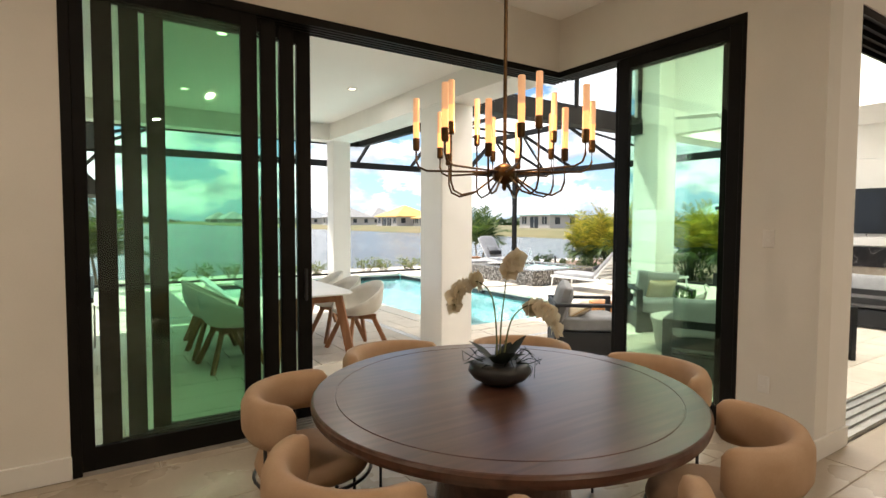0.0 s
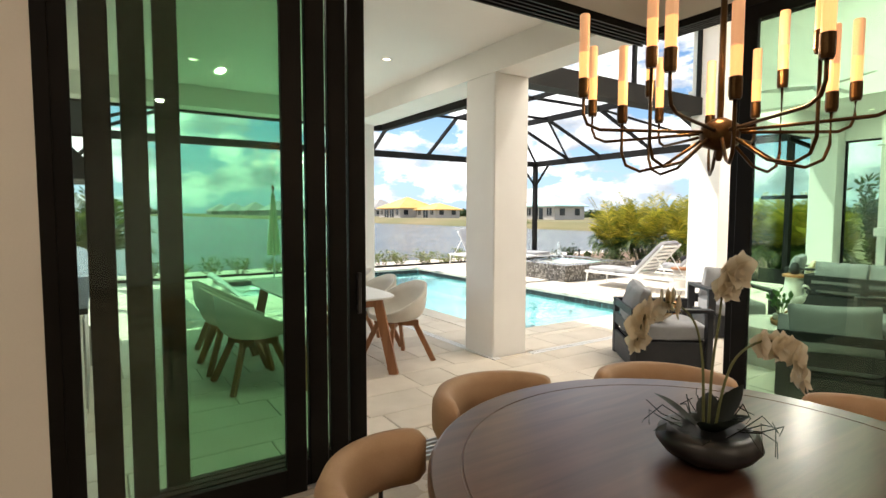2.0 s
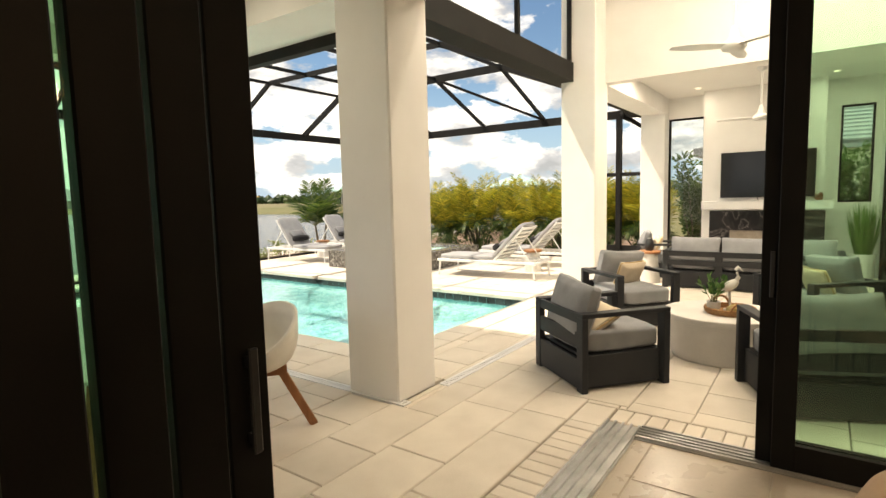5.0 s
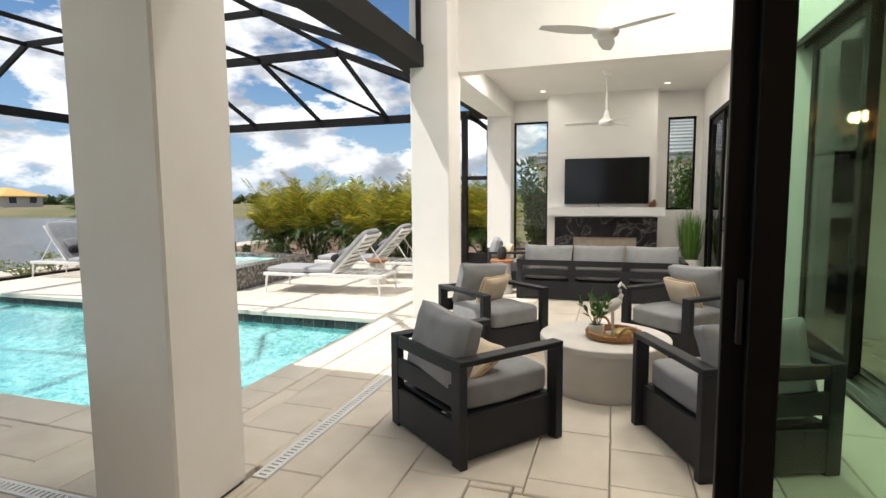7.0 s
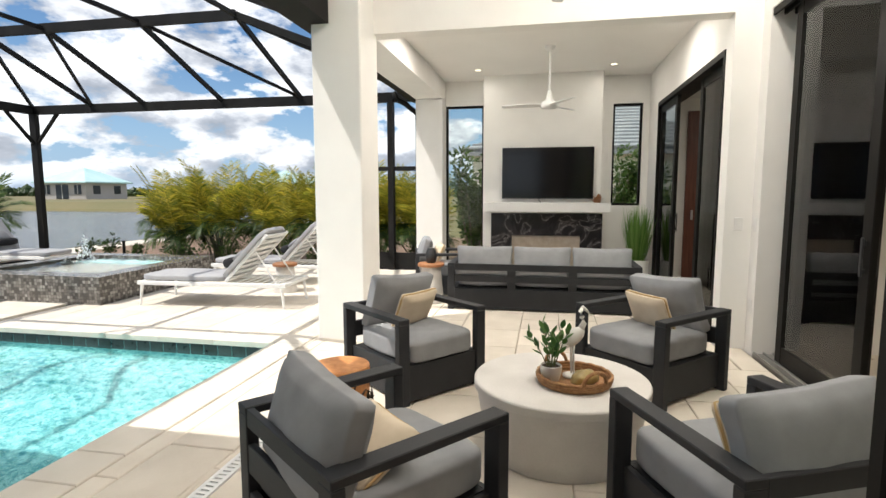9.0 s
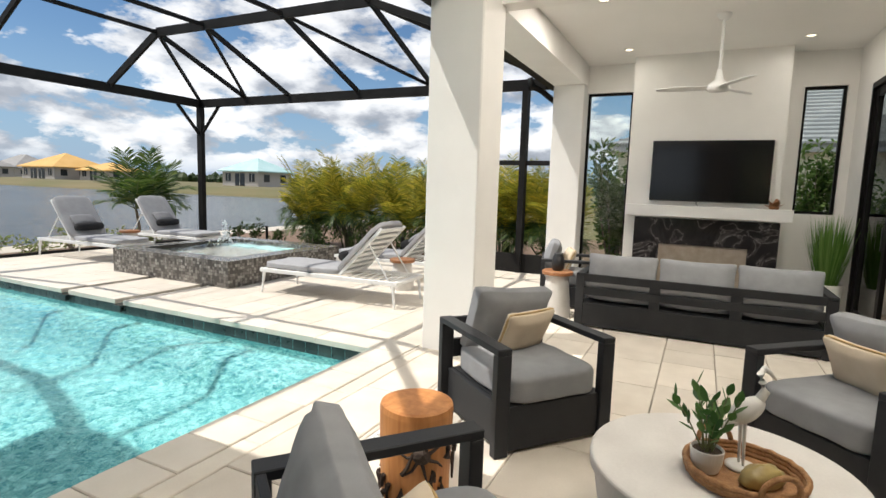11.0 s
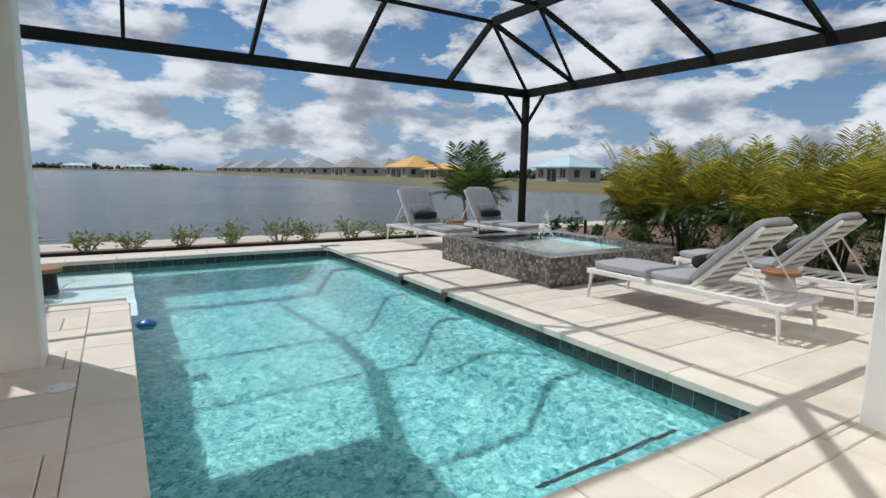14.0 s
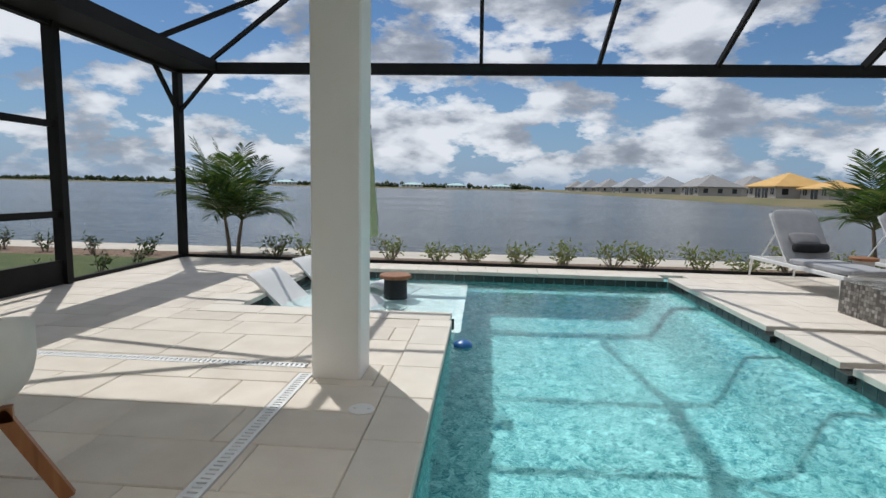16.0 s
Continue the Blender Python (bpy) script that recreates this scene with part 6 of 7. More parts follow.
# ---- terrace dining ----
ot = thing("outdoor_dining_table", "white-topped outdoor dining table with splayed brown wooden legs", "dining table", at(1.90, 6.25))
b = bmesh.new()
n = 48
W2, L2 = 0.48, 0.98
ring0 = []
for k in range(n):
    a = 2 * math.pi * k / n
    c, s = math.cos(a), math.sin(a)
    q = (abs(c) ** 7 + abs(s) ** 7) ** (-1 / 7)
    ring0.append((W2 * c * q, L2 * s * q))
rings = [[b.verts.new((x * f, y * f, z)) for x, y in ring0] for f, z in ((0.985, 0.725), (1.0, 0.730), (1.0, 0.742), (0.995, 0.746))]
for r0, r1 in zip(rings, rings[1:]):
    for k in range(n):
        b.faces.new((r0[k], r0[(k + 1) % n], r1[(k + 1) % n], r1[k]))
b.faces.new(rings[0][::-1])
b.faces.new(rings[-1])
part("tabletop", b, M_WHITE, ot, "white top with rounded corners")
for sx in (-1, 1):
    for sy in (-1, 1):
        b = bmesh.new()
        bar(b, (sx * 0.30, sy * 0.80, 0.725), (sx * 0.42, sy * 0.90, 0.0), 0.05, 0.085)
        part("leg", b, M_TEAK, ot)
for sy in (-1, 1):
    b = bmesh.new()
    bar(b, (-0.31, sy * 0.80, 0.68), (0.31, sy * 0.80, 0.68), 0.035, 0.08)
    part("cross_rail", b, M_TEAK, ot)


def shell_chair(name, m, group):
    """Tub chair: faces +y."""
    e = thing(name, "off-white moulded tub chair on splayed teak legs", "dining chair", m, group)
    b = bmesh.new()
    NA, NR = 36, 9
    outer, inner = [], []
    for lay_ in (0, 1):
        rows = []
        for j in range(NR + 1):
            f = j / NR
            row = []
            for i in range(NA):
                a = 2 * math.pi * i / NA
                c, s = math.cos(a), math.sin(a)
                back = 0.5 - 0.5 * s
                top = 0.50 + 0.30 * back ** 1.1
                rad = (0.10 + 0.20 * math.sin(min(1.0, f * 1.15) * math.pi / 2)) * (1 - 0.02 * lay_) - 0.022 * lay_
                z = 0.42 + 0.03 * lay_ + (top - 0.42 - 0.03 * lay_) * f ** 2.4
                row.append(b.verts.new((c * rad * 1.02, s * rad * 0.98 - 0.02 * f * back, z)))
            rows.append(row)
        for r0, r1 in zip(rows, rows[1:]):
            for i in range(NA):
                f4 = (r0[i], r0[(i + 1) % NA], r1[(i + 1) % NA], r1[i])
                b.faces.new(f4 if lay_ == 0 else f4[::-1])
        b.faces.new(rows[0][::-1] if lay_ == 0 else rows[0])
        (outer if lay_ == 0 else inner).extend(rows[-1])
    for i in range(NA):
        b.faces.new((outer[i], outer[(i + 1) % NA], inner[(i + 1) % NA], inner[i]))
    part("shell", b, M_WHITEFAB, e, "off-white upholstered tub", True)
    for sx in (-1, 1):
        for sy in (-1, 1):
            b = bmesh.new()
            bar(b, (sx * 0.13, sy * 0.13, 0.40), (sx * 0.27, sy * 0.27, 0.0), 0.035, 0.05)
            part("leg", b, M_TEAK, e)
    b = bmesh.new()
    bar(b, (-0.16, -0.16, 0.39), (0.16, 0.16, 0.39), 0.035, 0.06)
    bar(b, (0.16, -0.16, 0.388), (-0.16, 0.16, 0.388), 0.035, 0.06)
    part("cross_frame", b, M_TEAK, e)
    return e


GO = "chairs at the outdoor dining table"
sc0 = shell_chair("tub_chair", at(2.58, 5.78) @ rot("Z", 96), GO)
for x, y, a in ((2.60, 6.48, 92), (2.68, 7.26, 80), (1.16, 5.80, -84), (1.12, 6.45, -90), (1.16, 7.02, -94)):
    copy_thing(sc0, at(x, y) @ rot("Z", a))

# grill island
gi = thing("grill_island", "white rendered outdoor kitchen island with a dark stone top", "outdoor kitchen", at(-0.42, 6.30))
b = bmesh.new()
box(b, -0.35, -1.1, 0.0, 0.35, 0.9, 0.84, 0.006)
part("base", b, M_STUCCO, gi)
b = bmesh.new()
box(b, -0.38, -1.13, 0.84, 0.39, 0.93, 0.88, 0.004)
part("counter", b, M_BLACK, gi, "dark stone counter")
for k in range(2):
    b = bmesh.new()
    box(b, 0.351, -0.85 + 0.7 * k, 0.12, 0.365, -0.25 + 0.7 * k, 0.76, 0.003)
    d = part("door", b, M_ALU, gi, "stainless steel door")
    b = bmesh.new()
    tube(b, [(0.385, -0.33 + 0.7 * k, 0.3), (0.385, -0.33 + 0.7 * k, 0.62)], 0.008, 8)
    part("handle", b, M_ALU, d)
b = bmesh.new()
c0 = [(-0.28, 0.88), (0.30, 0.88), (0.30, 0.98), (0.20, 1.12), (0.02, 1.19), (-0.2, 1.19), (-0.28, 1.1)]
v0 = [b.verts.new((x, -0.7, z)) for x, z in c0]
v1 = [b.verts.new((x, 0.1, z)) for x, z in c0]
for k in range(len(c0)):
    b.faces.new((v0[k], v1[k], v1[(k + 1) % len(c0)], v0[(k + 1) % len(c0)]))
b.faces.new(v0)
b.faces.new(v1[::-1])
ob = tagged(link("gas_grill", b, M_ALU, None, False), "stainless steel hooded gas grill on the stone counter", "grill")
ob.location = (-0.42, 6.30, 0.0)
b = bmesh.new()
c0 = [(-0.45, 1.75), (0.45, 1.75), (0.45, 1.85), (0.16, 2.15), (0.16, 3.22), (-0.45, 3.22)]
v0 = [b.verts.new((x, -0.75, z)) for x, z in c0]
v1 = [b.verts.new((x, 0.25, z)) for x, z in c0]
for k in range(len(c0)):
    b.faces.new((v0[k], v1[k], v1[(k + 1) % len(c0)], v0[(k + 1) % len(c0)]))
b.faces.new(v0)
b.faces.new(v1[::-1])
ob = tagged(link("grill_hood", b, M_CHAR, None, False), "dark metal extractor hood above the grill", "hood")
ob.location = (-0.42, 6.45, 0.0)


# ---- planting ----
def frond(b, base, az, length, rise, droop, leaf_len, leaf_w, n=26, fold=0.5, rnd=random, rachis=None):
    """An arching feather frond: rachis from base, paired leaflets."""
    d = Vector((math.cos(az), math.sin(az), 0))
    side = Vector((-d.y, d.x, 0))
    pts = []
    for k in range(n + 1):
        f = k / n
        pts.append(Vector(base) + d * (length * (f - 0.15 * f * f)) + Vector((0, 0, rise * f - droop * f * f)))
    if rachis is not None:
        tube(rachis, pts[::4] + [pts[-1]], 0.012 * length, 5, 0.003)
    for k in range(3, n + 1):
        f = k / n
        t = (pts[k] - pts[k - 1]).normalized()
        ll = leaf_len * (0.45 + 0.9 * math.sin(math.pi * min(1, 0.12 + 0.80 * f))) * rnd.uniform(0.85, 1.1)
        for s in (-1, 1):
            dirv = (side * s * 0.9 + t * (0.45 + 0.5 * f) + Vector((0, 0, fold * 0.5 - 0.35 * rnd.random()))).normalized()
            a, e = pts[k], pts[k] + dirv * ll + Vector((0, 0, -0.22 * ll))
            m_ = a.lerp(e, 0.55) + Vector((0, 0, 0.06 * ll))
            w = t * (leaf_w * 0.5)
            v = [b.verts.new(p) for p in (a - w * 0.4, a + w * 0.4, m_ + w, e, m_ - w)]
            b.faces.new((v[0], v[1], v[2], v[4]))
            b.faces.new((v[4], v[2], v[3]))


def palm(name, m, label, trunks, seed):
    e = thing(name, label, "palm tree", m)
    rnd = random.Random(seed)
    for x, y, lean, h, n, size in trunks:
        b = bmesh.new()
        top = Vector((x + lean, y, h))
        tube(b, [(x, y, -0.1), (x + lean * 0.3, y, h * 0.4), (x + lean * 0.7, y, h * 0.75), top], 0.042, 10, 0.026)
        part("trunk", b, M_TRUNK, e)
        for k in range(n):
            crown, rach = bmesh.new(), bmesh.new()
            az = 2.39996 * k + rnd.uniform(-0.25, 0.25)
            up = (k + 0.5) / n
            ln = size * (1.0 - 0.55 * up ** 1.5) * rnd.uniform(0.85, 1.12)
            frond(crown, top, az, ln, size * (0.55 + 0.95 * up), size * (0.62 - 0.30 * up) * rnd.uniform(0.85, 1.15), 0.33 * size, 0.034, 30, 0.55, rnd, rach)
            f = part("frond", crown, M_PALM, e)
            part("stalk", rach, M_STEM, f)


palm("palm_tree", at(0.03, 15.0, -0.06), "young double-trunk palm at the lake edge", [(-0.05, 0, -0.08, 0.70, 13, 1.22), (0.07, 0.05, 0.10, 0.66, 13, 1.15)], 2)
palm("palm_tree", at(11.65, 15.3, -0.06), "young bushy palm behind the lake-side loungers", [(-0.1, 0, -0.1, 0.76, 14, 1.2), (0.15, 0.05, 0.15, 0.84, 13, 1.1)], 5)


def areca(m, seed, size=1.0):
    e = thing("areca_palm", "yellow-green areca palm clump with arching fronds in the side bed", "palm tree", m, "areca hedge")
    rnd = random.Random(seed)
    upper, lower = bmesh.new(), bmesh.new()
    for k in range(13):
        a, r0 = 2.4 * k + rnd.uniform(-0.3, 0.3), 0.03 + 0.012 * k
        x, y = r0 * math.cos(a), r0 * math.sin(a)
        h = size * rnd.uniform(0.42, 0.85)
        lx, ly = x * 2.3, y * 2.3
        cane = bmesh.new()
        tube(cane, [(x, y, -0.05), (x + (lx - x) * 0.35, y + (ly - y) * 0.35, h * 0.55), (lx, ly, h)], 0.024, 6, 0.015)
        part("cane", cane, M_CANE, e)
        for j in range(6):
            az = a + rnd.uniform(-1.5, 1.5)
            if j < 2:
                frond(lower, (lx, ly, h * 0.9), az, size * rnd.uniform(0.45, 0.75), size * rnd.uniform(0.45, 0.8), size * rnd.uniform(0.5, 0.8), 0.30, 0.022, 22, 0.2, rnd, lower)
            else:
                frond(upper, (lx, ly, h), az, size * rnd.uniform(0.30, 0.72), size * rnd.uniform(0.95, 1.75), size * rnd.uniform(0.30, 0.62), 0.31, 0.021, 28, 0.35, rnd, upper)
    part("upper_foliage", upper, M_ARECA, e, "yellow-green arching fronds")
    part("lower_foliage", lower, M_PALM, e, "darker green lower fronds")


for k, (x, y, sz) in enumerate(((13.55, 11.85, 1.02), (13.45, 10.75, 1.06), (13.6, 9.45, 0.98), (13.5, 8.3, 1.0), (13.65, 7.2, 1.02), (13.55, 6.2, 0.95))):
    areca(at(x, y, -0.06) @ rot("Z", 50 * k), 30 + k, sz)


def shrub(name, m, label, w, h, n, mat, seed, leaf=0.05, stems=7, group="", cat="shrub"):
    e = thing(name, label, cat, m, group)
    rnd = random.Random(seed)
    st, lv = bmesh.new(), bmesh.new()
    for k in range(stems):
        a = rnd.uniform(0, 6.28)
        tip = Vector((w * 0.5 * math.cos(a) * rnd.uniform(0.3, 1), w * 0.5 * math.sin(a) * rnd.uniform(0.3, 1), h * rnd.uniform(0.65, 1.0)))
        mid = tip * 0.5 + Vector((rnd.uniform(-0.1, 0.1) * w, rnd.uniform(-0.1, 0.1) * w, 0))
        tube(st, [(0.02 * math.cos(a), 0.02 * math.sin(a), -0.05), mid, tip], 0.008 + 0.006 * h, 5, 0.003)
        for j in range(n // stems):
            f = rnd.uniform(0.3, 1.05)
            p = mid.lerp(tip, (f - 0.5) * 2) if f > 0.5 else mid * (f * 2)
            d = Vector((rnd.gauss(0, 1), rnd.gauss(0, 1), rnd.gauss(0.3, 0.8))).normalized()
            p = p + d * rnd.uniform(0, 0.16) * max(w, 0.3)
            blade(lv, p, p + d * leaf * rnd.uniform(0.8, 1.6), leaf * 0.6, d.cross(Vector((rnd.random(), rnd.random(), rnd.random()))), 0.0, 2)
    part("branchwork", st, M_TRUNK, e)
    part("foliage", lv, mat, e, "many small leaves")


rnd = random.Random(77)
for k in range(15):
    x = 0.9 + 0.74 * k + rnd.uniform(-0.12, 0.12)
    shrub("shore_shrub", at(x, 14.78 + rnd.uniform(-0.15, 0.15), -0.055), "small yellow-green shrub in the lake-side planting strip", rnd.uniform(0.6, 0.95), rnd.uniform(0.24, 0.46), 190, M_BUSH, 100 + k, 0.06, 12, "shore planting")
for k in range(5):
    shrub("shore_shrub", at(-1.4 - 1.0 * k, 14.7 + rnd.uniform(-0.1, 0.15), -0.055), "small green shrub in the lake-side planting strip", 0.4, 0.36, 80, M_SHRUB, 140 + k, 0.06, 7, "shore planting")
for k in range(7):
    shrub("border_shrub", at(-0.95, 8.6 + 0.85 * k, -0.055), "low dark shrub along the lawn border", 0.4, 0.28, 80, M_SHRUB, 160 + k, 0.055, 7, "lawn border")
for k in range(12):
    shrub("bed_shrub", at(12.9 + rnd.uniform(-0.1, 0.2), 6.2 + 0.68 * k, -0.055), "small dark-leaved shrub in the mulch side bed", 0.45, rnd.uniform(0.35, 0.55), 130, M_SHRUB, 180 + k, 0.07, 8, "side bed planting")
for k, (x, y, h) in enumerate(((13.1, 5.0, 2.3), (13.3, 4.4, 2.0), (14.9, 2.05, 2.4), (14.8, 1.35, 2.5), (14.9, 2.75, 2.1))):
    shrub("tall_shrub", at(x, y, -0.055), "tall loose shrub with dense small dark leaves by the window", 1.0, h, 2600, M_TALL, 200 + k, 0.085, 16, "window shrubs")
# bollard lights in the side bed
for x, y in ((12.75, 9.0), (12.75, 12.6)):
    e = thing("path_light", "slim dark path light standing in the mulch bed", "path light", at(x, y, -0.055), "path lights")
    b = bmesh.new()
    lathe(b, [(0.03, 0.0), (0.03, 0.42), (0.035, 0.43), (0.035, 0.46)], 14)
    part("post", b, M_FRAME, e)


# ---- houses ----
def house(name, m, w, d, h, roof_mat, wall_mat, label, rise=1.7, porch=True, o=0.7, openings=True, courses=0):
    e = thing(name, label, "house", m, "houses across the lake")
    b = bmesh.new()
    box(b, -w / 2, -d / 2, 0, w / 2, d / 2, h)
    part("wall", b, wall_mat, e)
    b = bmesh.new()
    r0 = [b.verts.new(p) for p in ((-w / 2 - o, -d / 2 - o, h), (w / 2 + o, -d / 2 - o, h), (w / 2 + o, d / 2 + o, h), (-w / 2 - o, d / 2 + o, h))]
    k = min(w, d) / 2
    ra, rb = ((-w / 2 + k, 0, h + rise), (w / 2 - k, 0, h + rise)) if w >= d else ((0, -d / 2 + k, h + rise), (0, d / 2 - k, h + rise))
    va, vb = b.verts.new(ra), b.verts.new(rb)
    if w >= d:
        for f in ((r0[0], r0[1], vb, va), (r0[1], r0[2], vb), (r0[2], r0[3], va, vb), (r0[3], r0[0], va)):
            b.faces.new(f)
    else:
        for f in ((r0[0], r0[1], va), (r0[1], r0[2], vb, va), (r0[2], r0[3], vb), (r0[3], r0[0], va, vb)):
            b.faces.new(f)
    b.faces.new(r0[::-1])
    box(b, -w / 2 - o, -d / 2 - o, h - 0.22, w / 2 + o, d / 2 + o, h - 0.002)
    part("roof", b, roof_mat, e)
    for i in range(courses):
        u = i / courses
        x, z, y = (-w / 2 - o) * (1 - u), h + rise * u, d / 2 + o - (d / 2 + o - abs(ra[1])) * u
        b = bmesh.new()
        bar(b, (x + 0.02, -y, z + 0.02), (x + 0.02, y, z + 0.02), 0.10, 0.055)
        part("tile_course", b, roof_mat, e)
    n = max(3, int(d / 3.2)) if openings else 0
    for i in range(n):
        y = -d / 2 + d * (i + 0.5) / n
        big = porch and i in (1, n - 2)
        b = bmesh.new()
        box(b, -w / 2 - 0.06, y - (1.2 if big else 0.65), 0.1 if big else 0.9, -w / 2 - 0.01, y + (1.2 if big else 0.65), 2.4)
        win = part("window", b, M_DARKWIN, e)
        b = bmesh.new()
        box(b, -w / 2 - 0.10, y - 0.05, 0.1 if big else 0.9, -w / 2 - 0.06, y + 0.05, 2.4)
        part("mullion", b, M_HOUSEW, win)
    n = max(2, int(w / 4)) if openings else 0
    for i in range(n):
        x = -w / 2 + w * (i + 0.5) / n
        b = bmesh.new()
        box(b, x - 0.7, -d / 2 - 0.06, 0.9, x + 0.7, -d / 2 - 0.01, 2.3)
        part("window", b, M_DARKWIN, e)


HZ0 = 0.30
AQUA, OCHRE, GREY, PALE = "pale house with a light aqua roof across the lake", "unfinished house with an ochre roof across the lake", "grey-roofed house across the lake", "pale grey-roofed house across the lake"
rows = [(96, 52, 9, 9, 2.4, M_ROOFB, AQUA), (80, 81, 8.5, 9, 2.5, M_ROOFB, AQUA), (80, 126, 8, 10, 1.8, M_ROOFY, "low wing of the unfinished house with an ochre roof"), (78, 140, 12, 13, 3.3, M_ROOFY, OCHRE),
        (78, 184, 13, 15, 3.9, M_ROOFG, GREY), (79, 229, 14, 18, 4.4, M_ROOFT, PALE), (78, 276, 14, 20, 4.7, M_ROOFT, PALE), (79, 328, 14, 22, 5.0, M_ROOFG, GREY),
        (78, 380, 15, 24, 5.2, M_ROOFT, PALE), (79, 436, 15, 24, 5.4, M_ROOFG, GREY), (104, 262, 14, 18, 4.8, M_ROOFG, GREY), (104, 212, 14, 18, 4.6, M_ROOFG, GREY)]
for k, (x, y, w, d, rise, rm, lb) in enumerate(rows):
    house("far_house", at(x, y, HZ0), w, d, 2.4 if k == 2 else 2.9, rm, M_HOUSE, lb, rise)
for x in (-180, -140, -60, -20, 20):
    house("far_house", at(x, 490, HZ0) @ rot("Z", 90), 12, 18, 2.7, M_ROOFB, M_HOUSEW, "small pale house on the distant shore", 2.0, False)
# neighbour behind the fireplace end
house("neighbour_house", at(25.7, -0.1, -0.05), 10, 12.4, 2.9, M_ROOFT, M_HOUSEC, "neighbouring cream house with a grey tile roof", 2.6, True, 0.3, False, 18)

# distant tree line
b = bmesh.new()
rnd = random.Random(9)


def tree_band(x0, y0, x1, y1, n, h, w):
    for k in range(n):
        f = (k + rnd.random()) / n
        x, y = x0 + (x1 - x0) * f, y0 + (y1 - y0) * f
        hh = h * rnd.uniform(0.5, 1.15)
        for j in range(5):
            c = Vector((x + rnd.gauss(0, w), y + rnd.gauss(0, w * 0.4), hh * rnd.uniform(0.35, 0.8)))
            s = hh * rnd.uniform(0.3, 0.5)
            vs = [b.verts.new(c + Vector((math.cos(q) * s * rnd.uniform(0.7, 1.2), math.sin(q) * s, z * s * rnd.uniform(0.7, 1.1)))) for z, qs in ((-0.8, 5), (0.2, 5)) for q in (2 * math.pi * i / 5 for i in range(5))]
            t = b.verts.new(c + Vector((0, 0, s)))
            for i in range(5):
                b.faces.new((vs[i], vs[(i + 1) % 5], vs[5 + (i + 1) % 5], vs[5 + i]))
                b.faces.new((vs[5 + i], vs[5 + (i + 1) % 5], t))


tree_band(-900, 520, 60, 520, 260, 5.0, 5)
tree_band(130, 480, 140, 20, 260, 3.2, 4)
tree_band(140, 60, 90, -60, 90, 3.0, 4)
tagged(link("far_trees", b, M_SHRUB), "dark line of trees on the far shore", "trees", "", "stuff")

# water jet bubbling up in the spa
b = bmesh.new()
rnd = random.Random(31)
for k in range(150):
    f = rnd.random() ** 1.6
    a, rr = rnd.uniform(0, 6.28), (0.03 + 0.17 * f) * math.sqrt(rnd.random())
    c = Vector((9.75 + rr * math.cos(a), 10.55 + rr * math.sin(a), 0.36 + 0.42 * (1 - f) * rnd.uniform(0.3, 1.0) + 0.01))
    s_ = rnd.uniform(0.006, 0.014)
    vs = [b.verts.new(c + Vector(p) * s_) for p in ((1, 0, 0), (-1, 0, 0), (0, 1, 0), (0, -1, 0), (0, 0, 1.6), (0, 0, -1.6))]
    for i, j, l in ((0, 2, 4), (2, 1, 4), (1, 3, 4), (3, 0, 4), (2, 0, 5), (1, 2, 5), (3, 1, 5), (0, 3, 5)):
        b.faces.new((vs[i], vs[j], vs[l]))
tagged(link("water_jet", b, M_DROP, None, True), "white bubbling water jet in the raised spa", "fountain", "", "stuff")


# ---- pieces of floors and pool edges ----
def cut(rects, hole):
    out = []
    hx0, hy0, hx1, hy1 = hole
    for x0, y0, x1, y1 in rects:
        if hx1 <= x0 or hx0 >= x1 or hy1 <= y0 or hy0 >= y1:
            out.append((x0, y0, x1, y1))
            continue
        if hy0 > y0:
            out.append((x0, y0, x1, hy0))
        if hy1 < y1:
            out.append((x0, hy1, x1, y1))
        my0, my1 = max(y0, hy0), min(y1, hy1)
        if hx0 > x0:
            out.append((x0, my0, hx0, my1))
        if hx1 < x1:
            out.append((hx1, my0, x1, my1))
    return out


SLAB_CACHE = {}


def slab_mesh(w, d, t, mat, ch=0.006):
    key = (round(w, 3), round(d, 3), round(t, 3), mat.name)
    if key not in SLAB_CACHE:
        a, c = w / 2, d / 2
        v = [(-a, -c, -t), (a, -c, -t), (a, c, -t), (-a, c, -t), (-a, -c, -ch), (a, -c, -ch), (a, c, -ch), (-a, c, -ch), (-a + ch, -c + ch, 0), (a - ch, -c + ch, 0), (a - ch, c - ch, 0), (-a + ch, c - ch, 0)]
        f = [(8, 9, 10, 11)] + [(k, (k + 1) % 4, 4 + (k + 1) % 4, 4 + k) for k in range(4)] + [(4 + k, 4 + (k + 1) % 4, 8 + (k + 1) % 4, 8 + k) for k in range(4)]
        me = bpy.data.meshes.new("slab")
        me.from_pydata(v, [], f)
        me.materials.append(mat)
        SLAB_CACHE[key] = me
    return SLAB_CACHE[key]


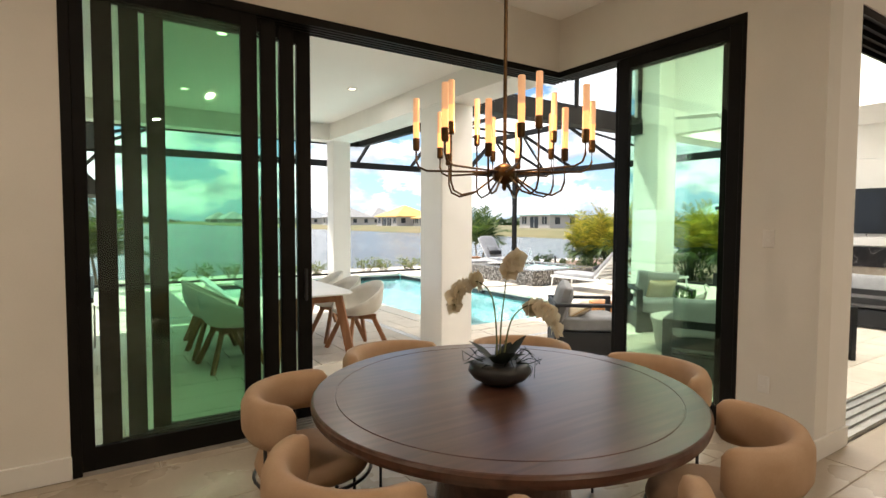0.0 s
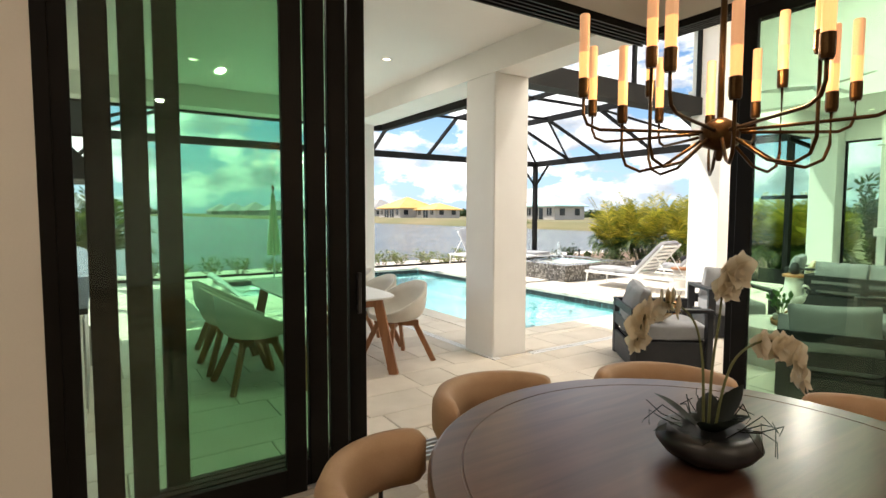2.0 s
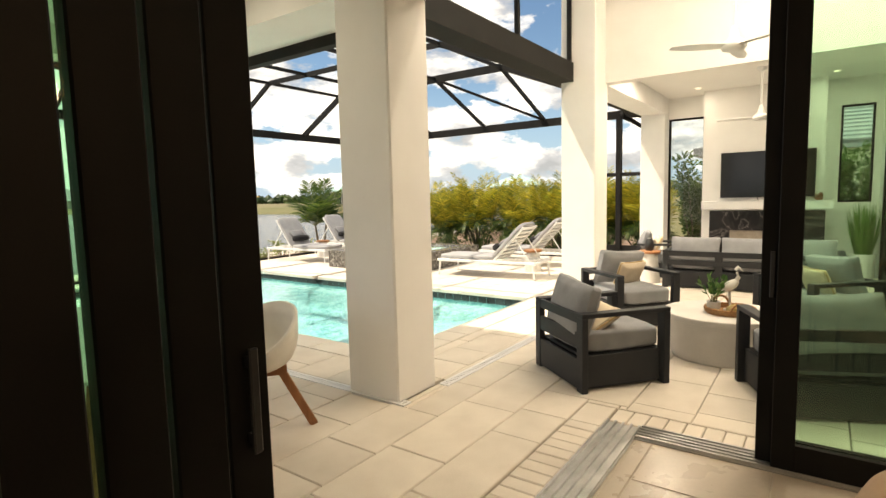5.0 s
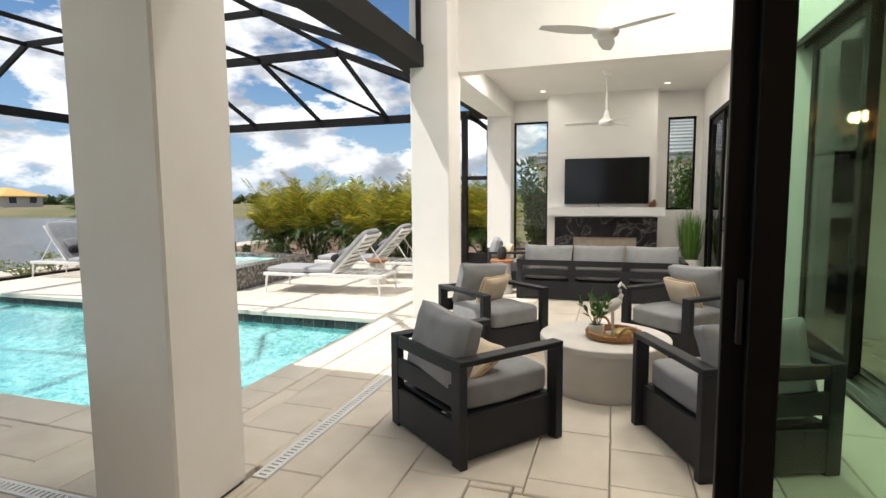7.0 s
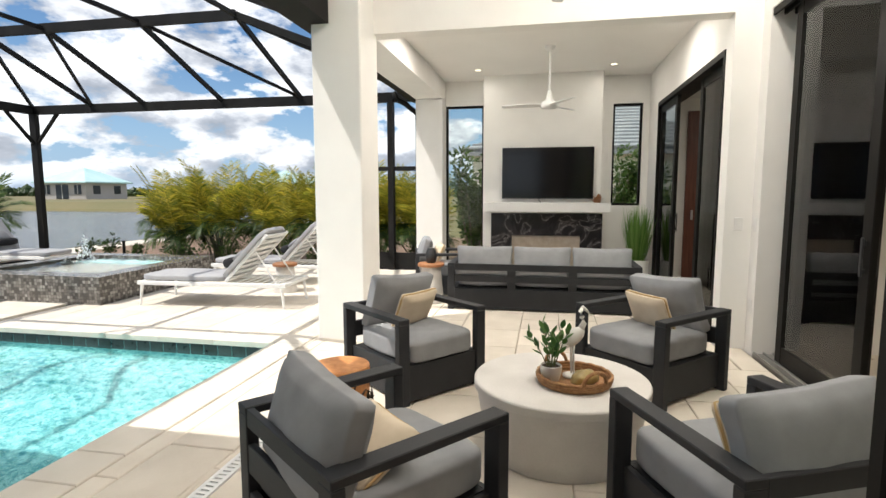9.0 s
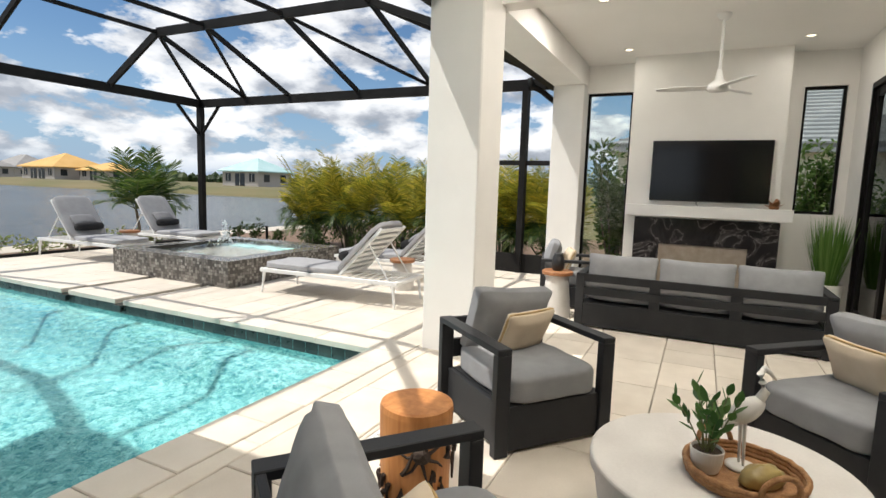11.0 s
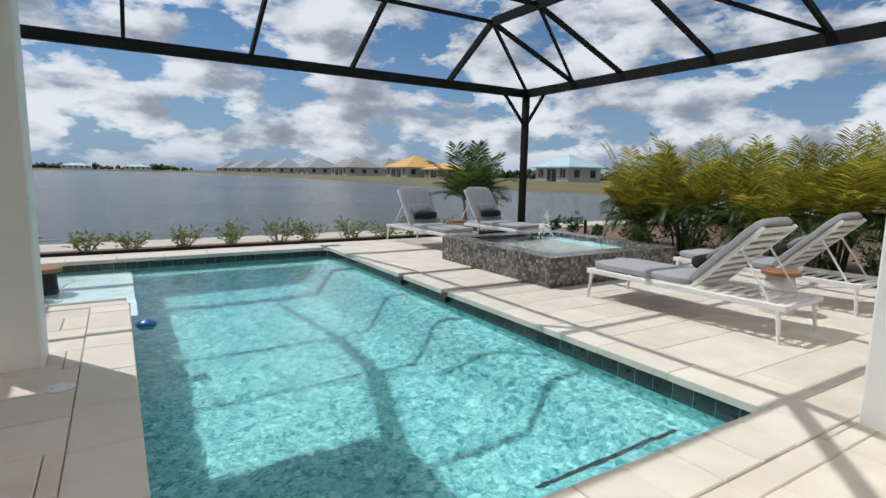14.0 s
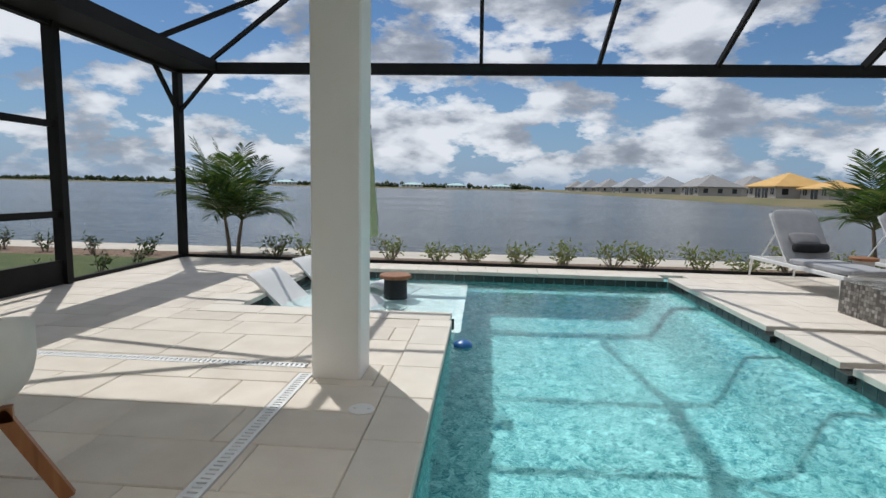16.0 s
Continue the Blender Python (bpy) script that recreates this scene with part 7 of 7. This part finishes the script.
def lay(name, rects, mat, parent, gap=0.006, t=0.05, top=0.0, limit=300, near=None, uneven=0.0015):
    """Lay slabs on a list of rectangles; those past the limit are joined into one mesh."""
    rnd = random.Random(5)
    rects = [r for r in rects if r[2] - r[0] > 0.022 and r[3] - r[1] > 0.022]
    if near:
        rects.sort(key=lambda r: ((r[0] + r[2]) / 2 - near[0]) ** 2 + ((r[1] + r[3]) / 2 - near[1]) ** 2)
    rest_v, rest_f = [], []
    for k, (x0, y0, x1, y1) in enumerate(rects):
        me = slab_mesh(x1 - x0 - gap, y1 - y0 - gap, t, mat)
        loc = ((x0 + x1) / 2, (y0 + y1) / 2, top + rnd.uniform(-uneven, uneven))
        if k < limit:
            ob = new(name, me)
            ob.parent = parent
            ob.location = loc
        else:
            base = len(rest_v)
            rest_v += [(v.co.x + loc[0], v.co.y + loc[1], v.co.z + loc[2]) for v in me.vertices]
            rest_f += [tuple(base + i for i in p.vertices) for p in me.polygons]
    if rest_v:
        me = bpy.data.meshes.new(name + "_rest")
        me.from_pydata(rest_v, [], rest_f)
        me.materials.append(mat)
        ob = new(name + "s", me)
        ob.parent = parent
        ob["kind"] = "stuff"


rnd = random.Random(11)
courses = []
y = 1.83
row = 0
while y < 14.28:
    d = (0.41, 0.41, 0.62)[row % 3] if row % 2 else 0.41
    x = -0.53 - rnd.uniform(0.0, 0.5)
    while x < 12.41:
        w = rnd.choice((0.62, 0.82, 0.62, 0.41))
        courses.append((max(x, -0.53), y, min(x + w, 12.41), min(y + d, 14.29)))
        x += w
    y += d
    row += 1
holes = [(-1, 1.8, 3.95, 3.935), (8.12, 1.8, 12.5, 2.04), (PX0 - 0.3, PY0 - 0.3, PX1 + 0.3, PY1 + 0.3), (SX0 - 0.3, SY0 - 0.3, PX0, PY1 + 0.3), (QX0, QY0, QX1, QY1), (3.42, 5.22, 3.52, 9.0), (0.9, 9.095, 3.425, 9.195), (3.92, 5.18, 7.72, 5.28), (8.12, 1.8, 8.34, 2.05),
         (3.46, 5.30, 3.92, 5.80), (3.53, 8.92, 3.86, 9.22), (7.72, 5.345, 8.22, 5.83), (11.72, 5.36, 12.4, 5.82), (11.60, 2.0, 12.5, 5.4), (-0.15, 3.93, 4.18, 4.16), (3.93, 2.05, 4.18, 4.16),
         (PX1, 10.70, QX0, 10.84), (PX1, 9.62, QX0, 9.76)]
for h in holes:
    courses = [r for c in [courses] for r in cut(c, h)]
lay("paver", courses, M_PAVER, deck, 0.0055, 0.05, 0.0, 300, (4.6, 6.0))
# coping
cop = []
for k in range(10):
    cop.append((PX0 + 0.31 * k, PY0 - 0.3, PX0 + 0.31 * (k + 1), PY0 + 0.02))
cop.append((PX1, PY0 - 0.3, PX1 + 0.3, PY0 + 0.02))
for k in range(12):
    ya, yb = PY0 + 0.02 + 0.62 * k, PY0 + 0.02 + 0.62 * (k + 1)
    cop.append((PX1 - 0.02, ya, PX1 + 0.3, min(yb, PY1 + 0.3)))
for k in range(9):
    ya, yb = PY0 - 0.3 + 0.555 * k, PY0 - 0.3 + 0.555 * (k + 1)
    cop.append((PX0 - 0.3, ya, PX0 + (0.02 if ya > PY0 else 0.0), min(yb, SY0 - 0.3)))
for k in range(4):
    cop.append((SX0 - 0.3 + 0.64 * k, SY0 - 0.3, min(SX0 - 0.3 + 0.64 * (k + 1), PX0 + 0.02), SY0 + 0.02))
for k in range(5):
    cop.append((SX0 - 0.3, SY0 + 0.02 + 0.55 * k, SX0 + 0.02, min(SY0 + 0.02 + 0.55 * (k + 1), PY1 - 0.02)))
for k in range(9):
    cop.append((SX0 - 0.3 + 0.62 * k, PY1 - 0.02, min(SX0 - 0.3 + 0.62 * (k + 1), PX1 - 0.02), PY1 + 0.3))
for h in ((PX1 - 0.1, 10.70, QX0, 10.84), (PX1 - 0.1, 9.62, QX0, 9.76)):
    cop = cut(cop, h)
lay("coping_stone", cop, M_COPING, deck, 0.006, 0.055, 0.006, 300)
# small border bricks along the door track
edge = []
for k in range(38):
    edge.append((-0.15 + 0.105 * k, 3.94, -0.15 + 0.105 * (k + 1), 4.155))
for k in range(17):
    edge.append((3.96, 2.06 + 0.11 * k, 4.175, 2.06 + 0.11 * (k + 1)))
edge.append((3.84, 3.94, 4.175, 4.155))
lay("border_brick", edge, M_PAVER, deck, 0.006, 0.05, -0.002, 300)
# waterline tiles
wt = thing("waterline_tiles", "dark slate tiles along the pool waterline", "tiles", None, "", "structure")
me_x = slab_mesh(0.148, 0.19, 0.012, M_SLATE, 0.003)


def tile_row(x, y, dx, dy, n, rx, rz):
    for k in range(n):
        ob = new("tile", me_x)
        ob.parent = wt
        ob.matrix_basis = at(x + dx * (k + 0.5), y + dy * (k + 0.5), -0.15) @ rot("Z", rz) @ rot("X", rx)


tile_row(PX1 - 0.004, PY0, 0, 0.1525, 49, 90, -90)
tile_row(SX0, PY1 - 0.004, 0.1525, 0, 35, 90, 0)
tile_row(SX0 + 0.004, SY0, 0, 0.1525, 18, 90, 90)
tile_row(PX0 + 0.004, PY0, 0, 0.1525, 30, 90, 90)
tile_row(SX0, SY0 + 0.004, 0.1525, 0, 15, 90, 180)
# channels from the spa
b = bmesh.new()
for y0 in (9.62, 10.70):
    box(b, PX1 - 0.05, y0, -0.12, QX0, y0 + 0.14, -0.055)
structure("spillway_channel", b, M_SLATE, "dark tiled spillway channels from spa to pool", "channel")
# room floor tiles
ft = []
yy = -3.0
row = 0
while yy < 3.7:
    xx = -3.9 - 0.6 * (row % 2)
    while xx < 8.1:
        ft.append((max(xx, -3.98), yy, min(xx + 1.2, 8.1), min(yy + 0.6, 3.7)))
        xx += 1.2
    yy += 0.6
    row += 1
ft = cut(ft, (3.765, 1.44, 9, 4))
lay("floor_tile", ft, M_OAK, floor_room, 0.003, 0.01, 0.0, 300, (1, 2), 0.0)
# slot drains
drain = thing("slot_drain", "white slotted deck drain between the pavers", "drain", None, "", "structure")


def drain_run(x0, y0, x1, y1):
    q = bmesh.new()
    box(q, x0, y0, -0.06, x1, y1, -0.03)
    part("channel", q, M_SLATE, drain)
    q = bmesh.new()
    if x1 - x0 > y1 - y0:
        box(q, x0, y0, -0.03, x1, y0 + 0.02, 0.0)
        box(q, x0, y1 - 0.02, -0.03, x1, y1, 0.0)
        k = x0
        while k < x1:
            box(q, k, y0 + 0.02, -0.02, k + 0.022, y1 - 0.02, -0.001)
            k += 0.036
    else:
        box(q, x0, y0, -0.03, x0 + 0.02, y1, 0.0)
        box(q, x1 - 0.02, y0, -0.03, x1, y1, 0.0)
        k = y0
        while k < y1:
            box(q, x0 + 0.02, k, -0.02, x1 - 0.02, k + 0.022, -0.001)
            k += 0.036
    part("grate", q, M_WHITE, drain, "white slotted plastic grate")


drain_run(3.425, 5.225, 3.515, 8.99)
drain_run(3.93, 5.185, 7.71, 5.275)
drain_run(0.905, 9.10, 3.42, 9.19)
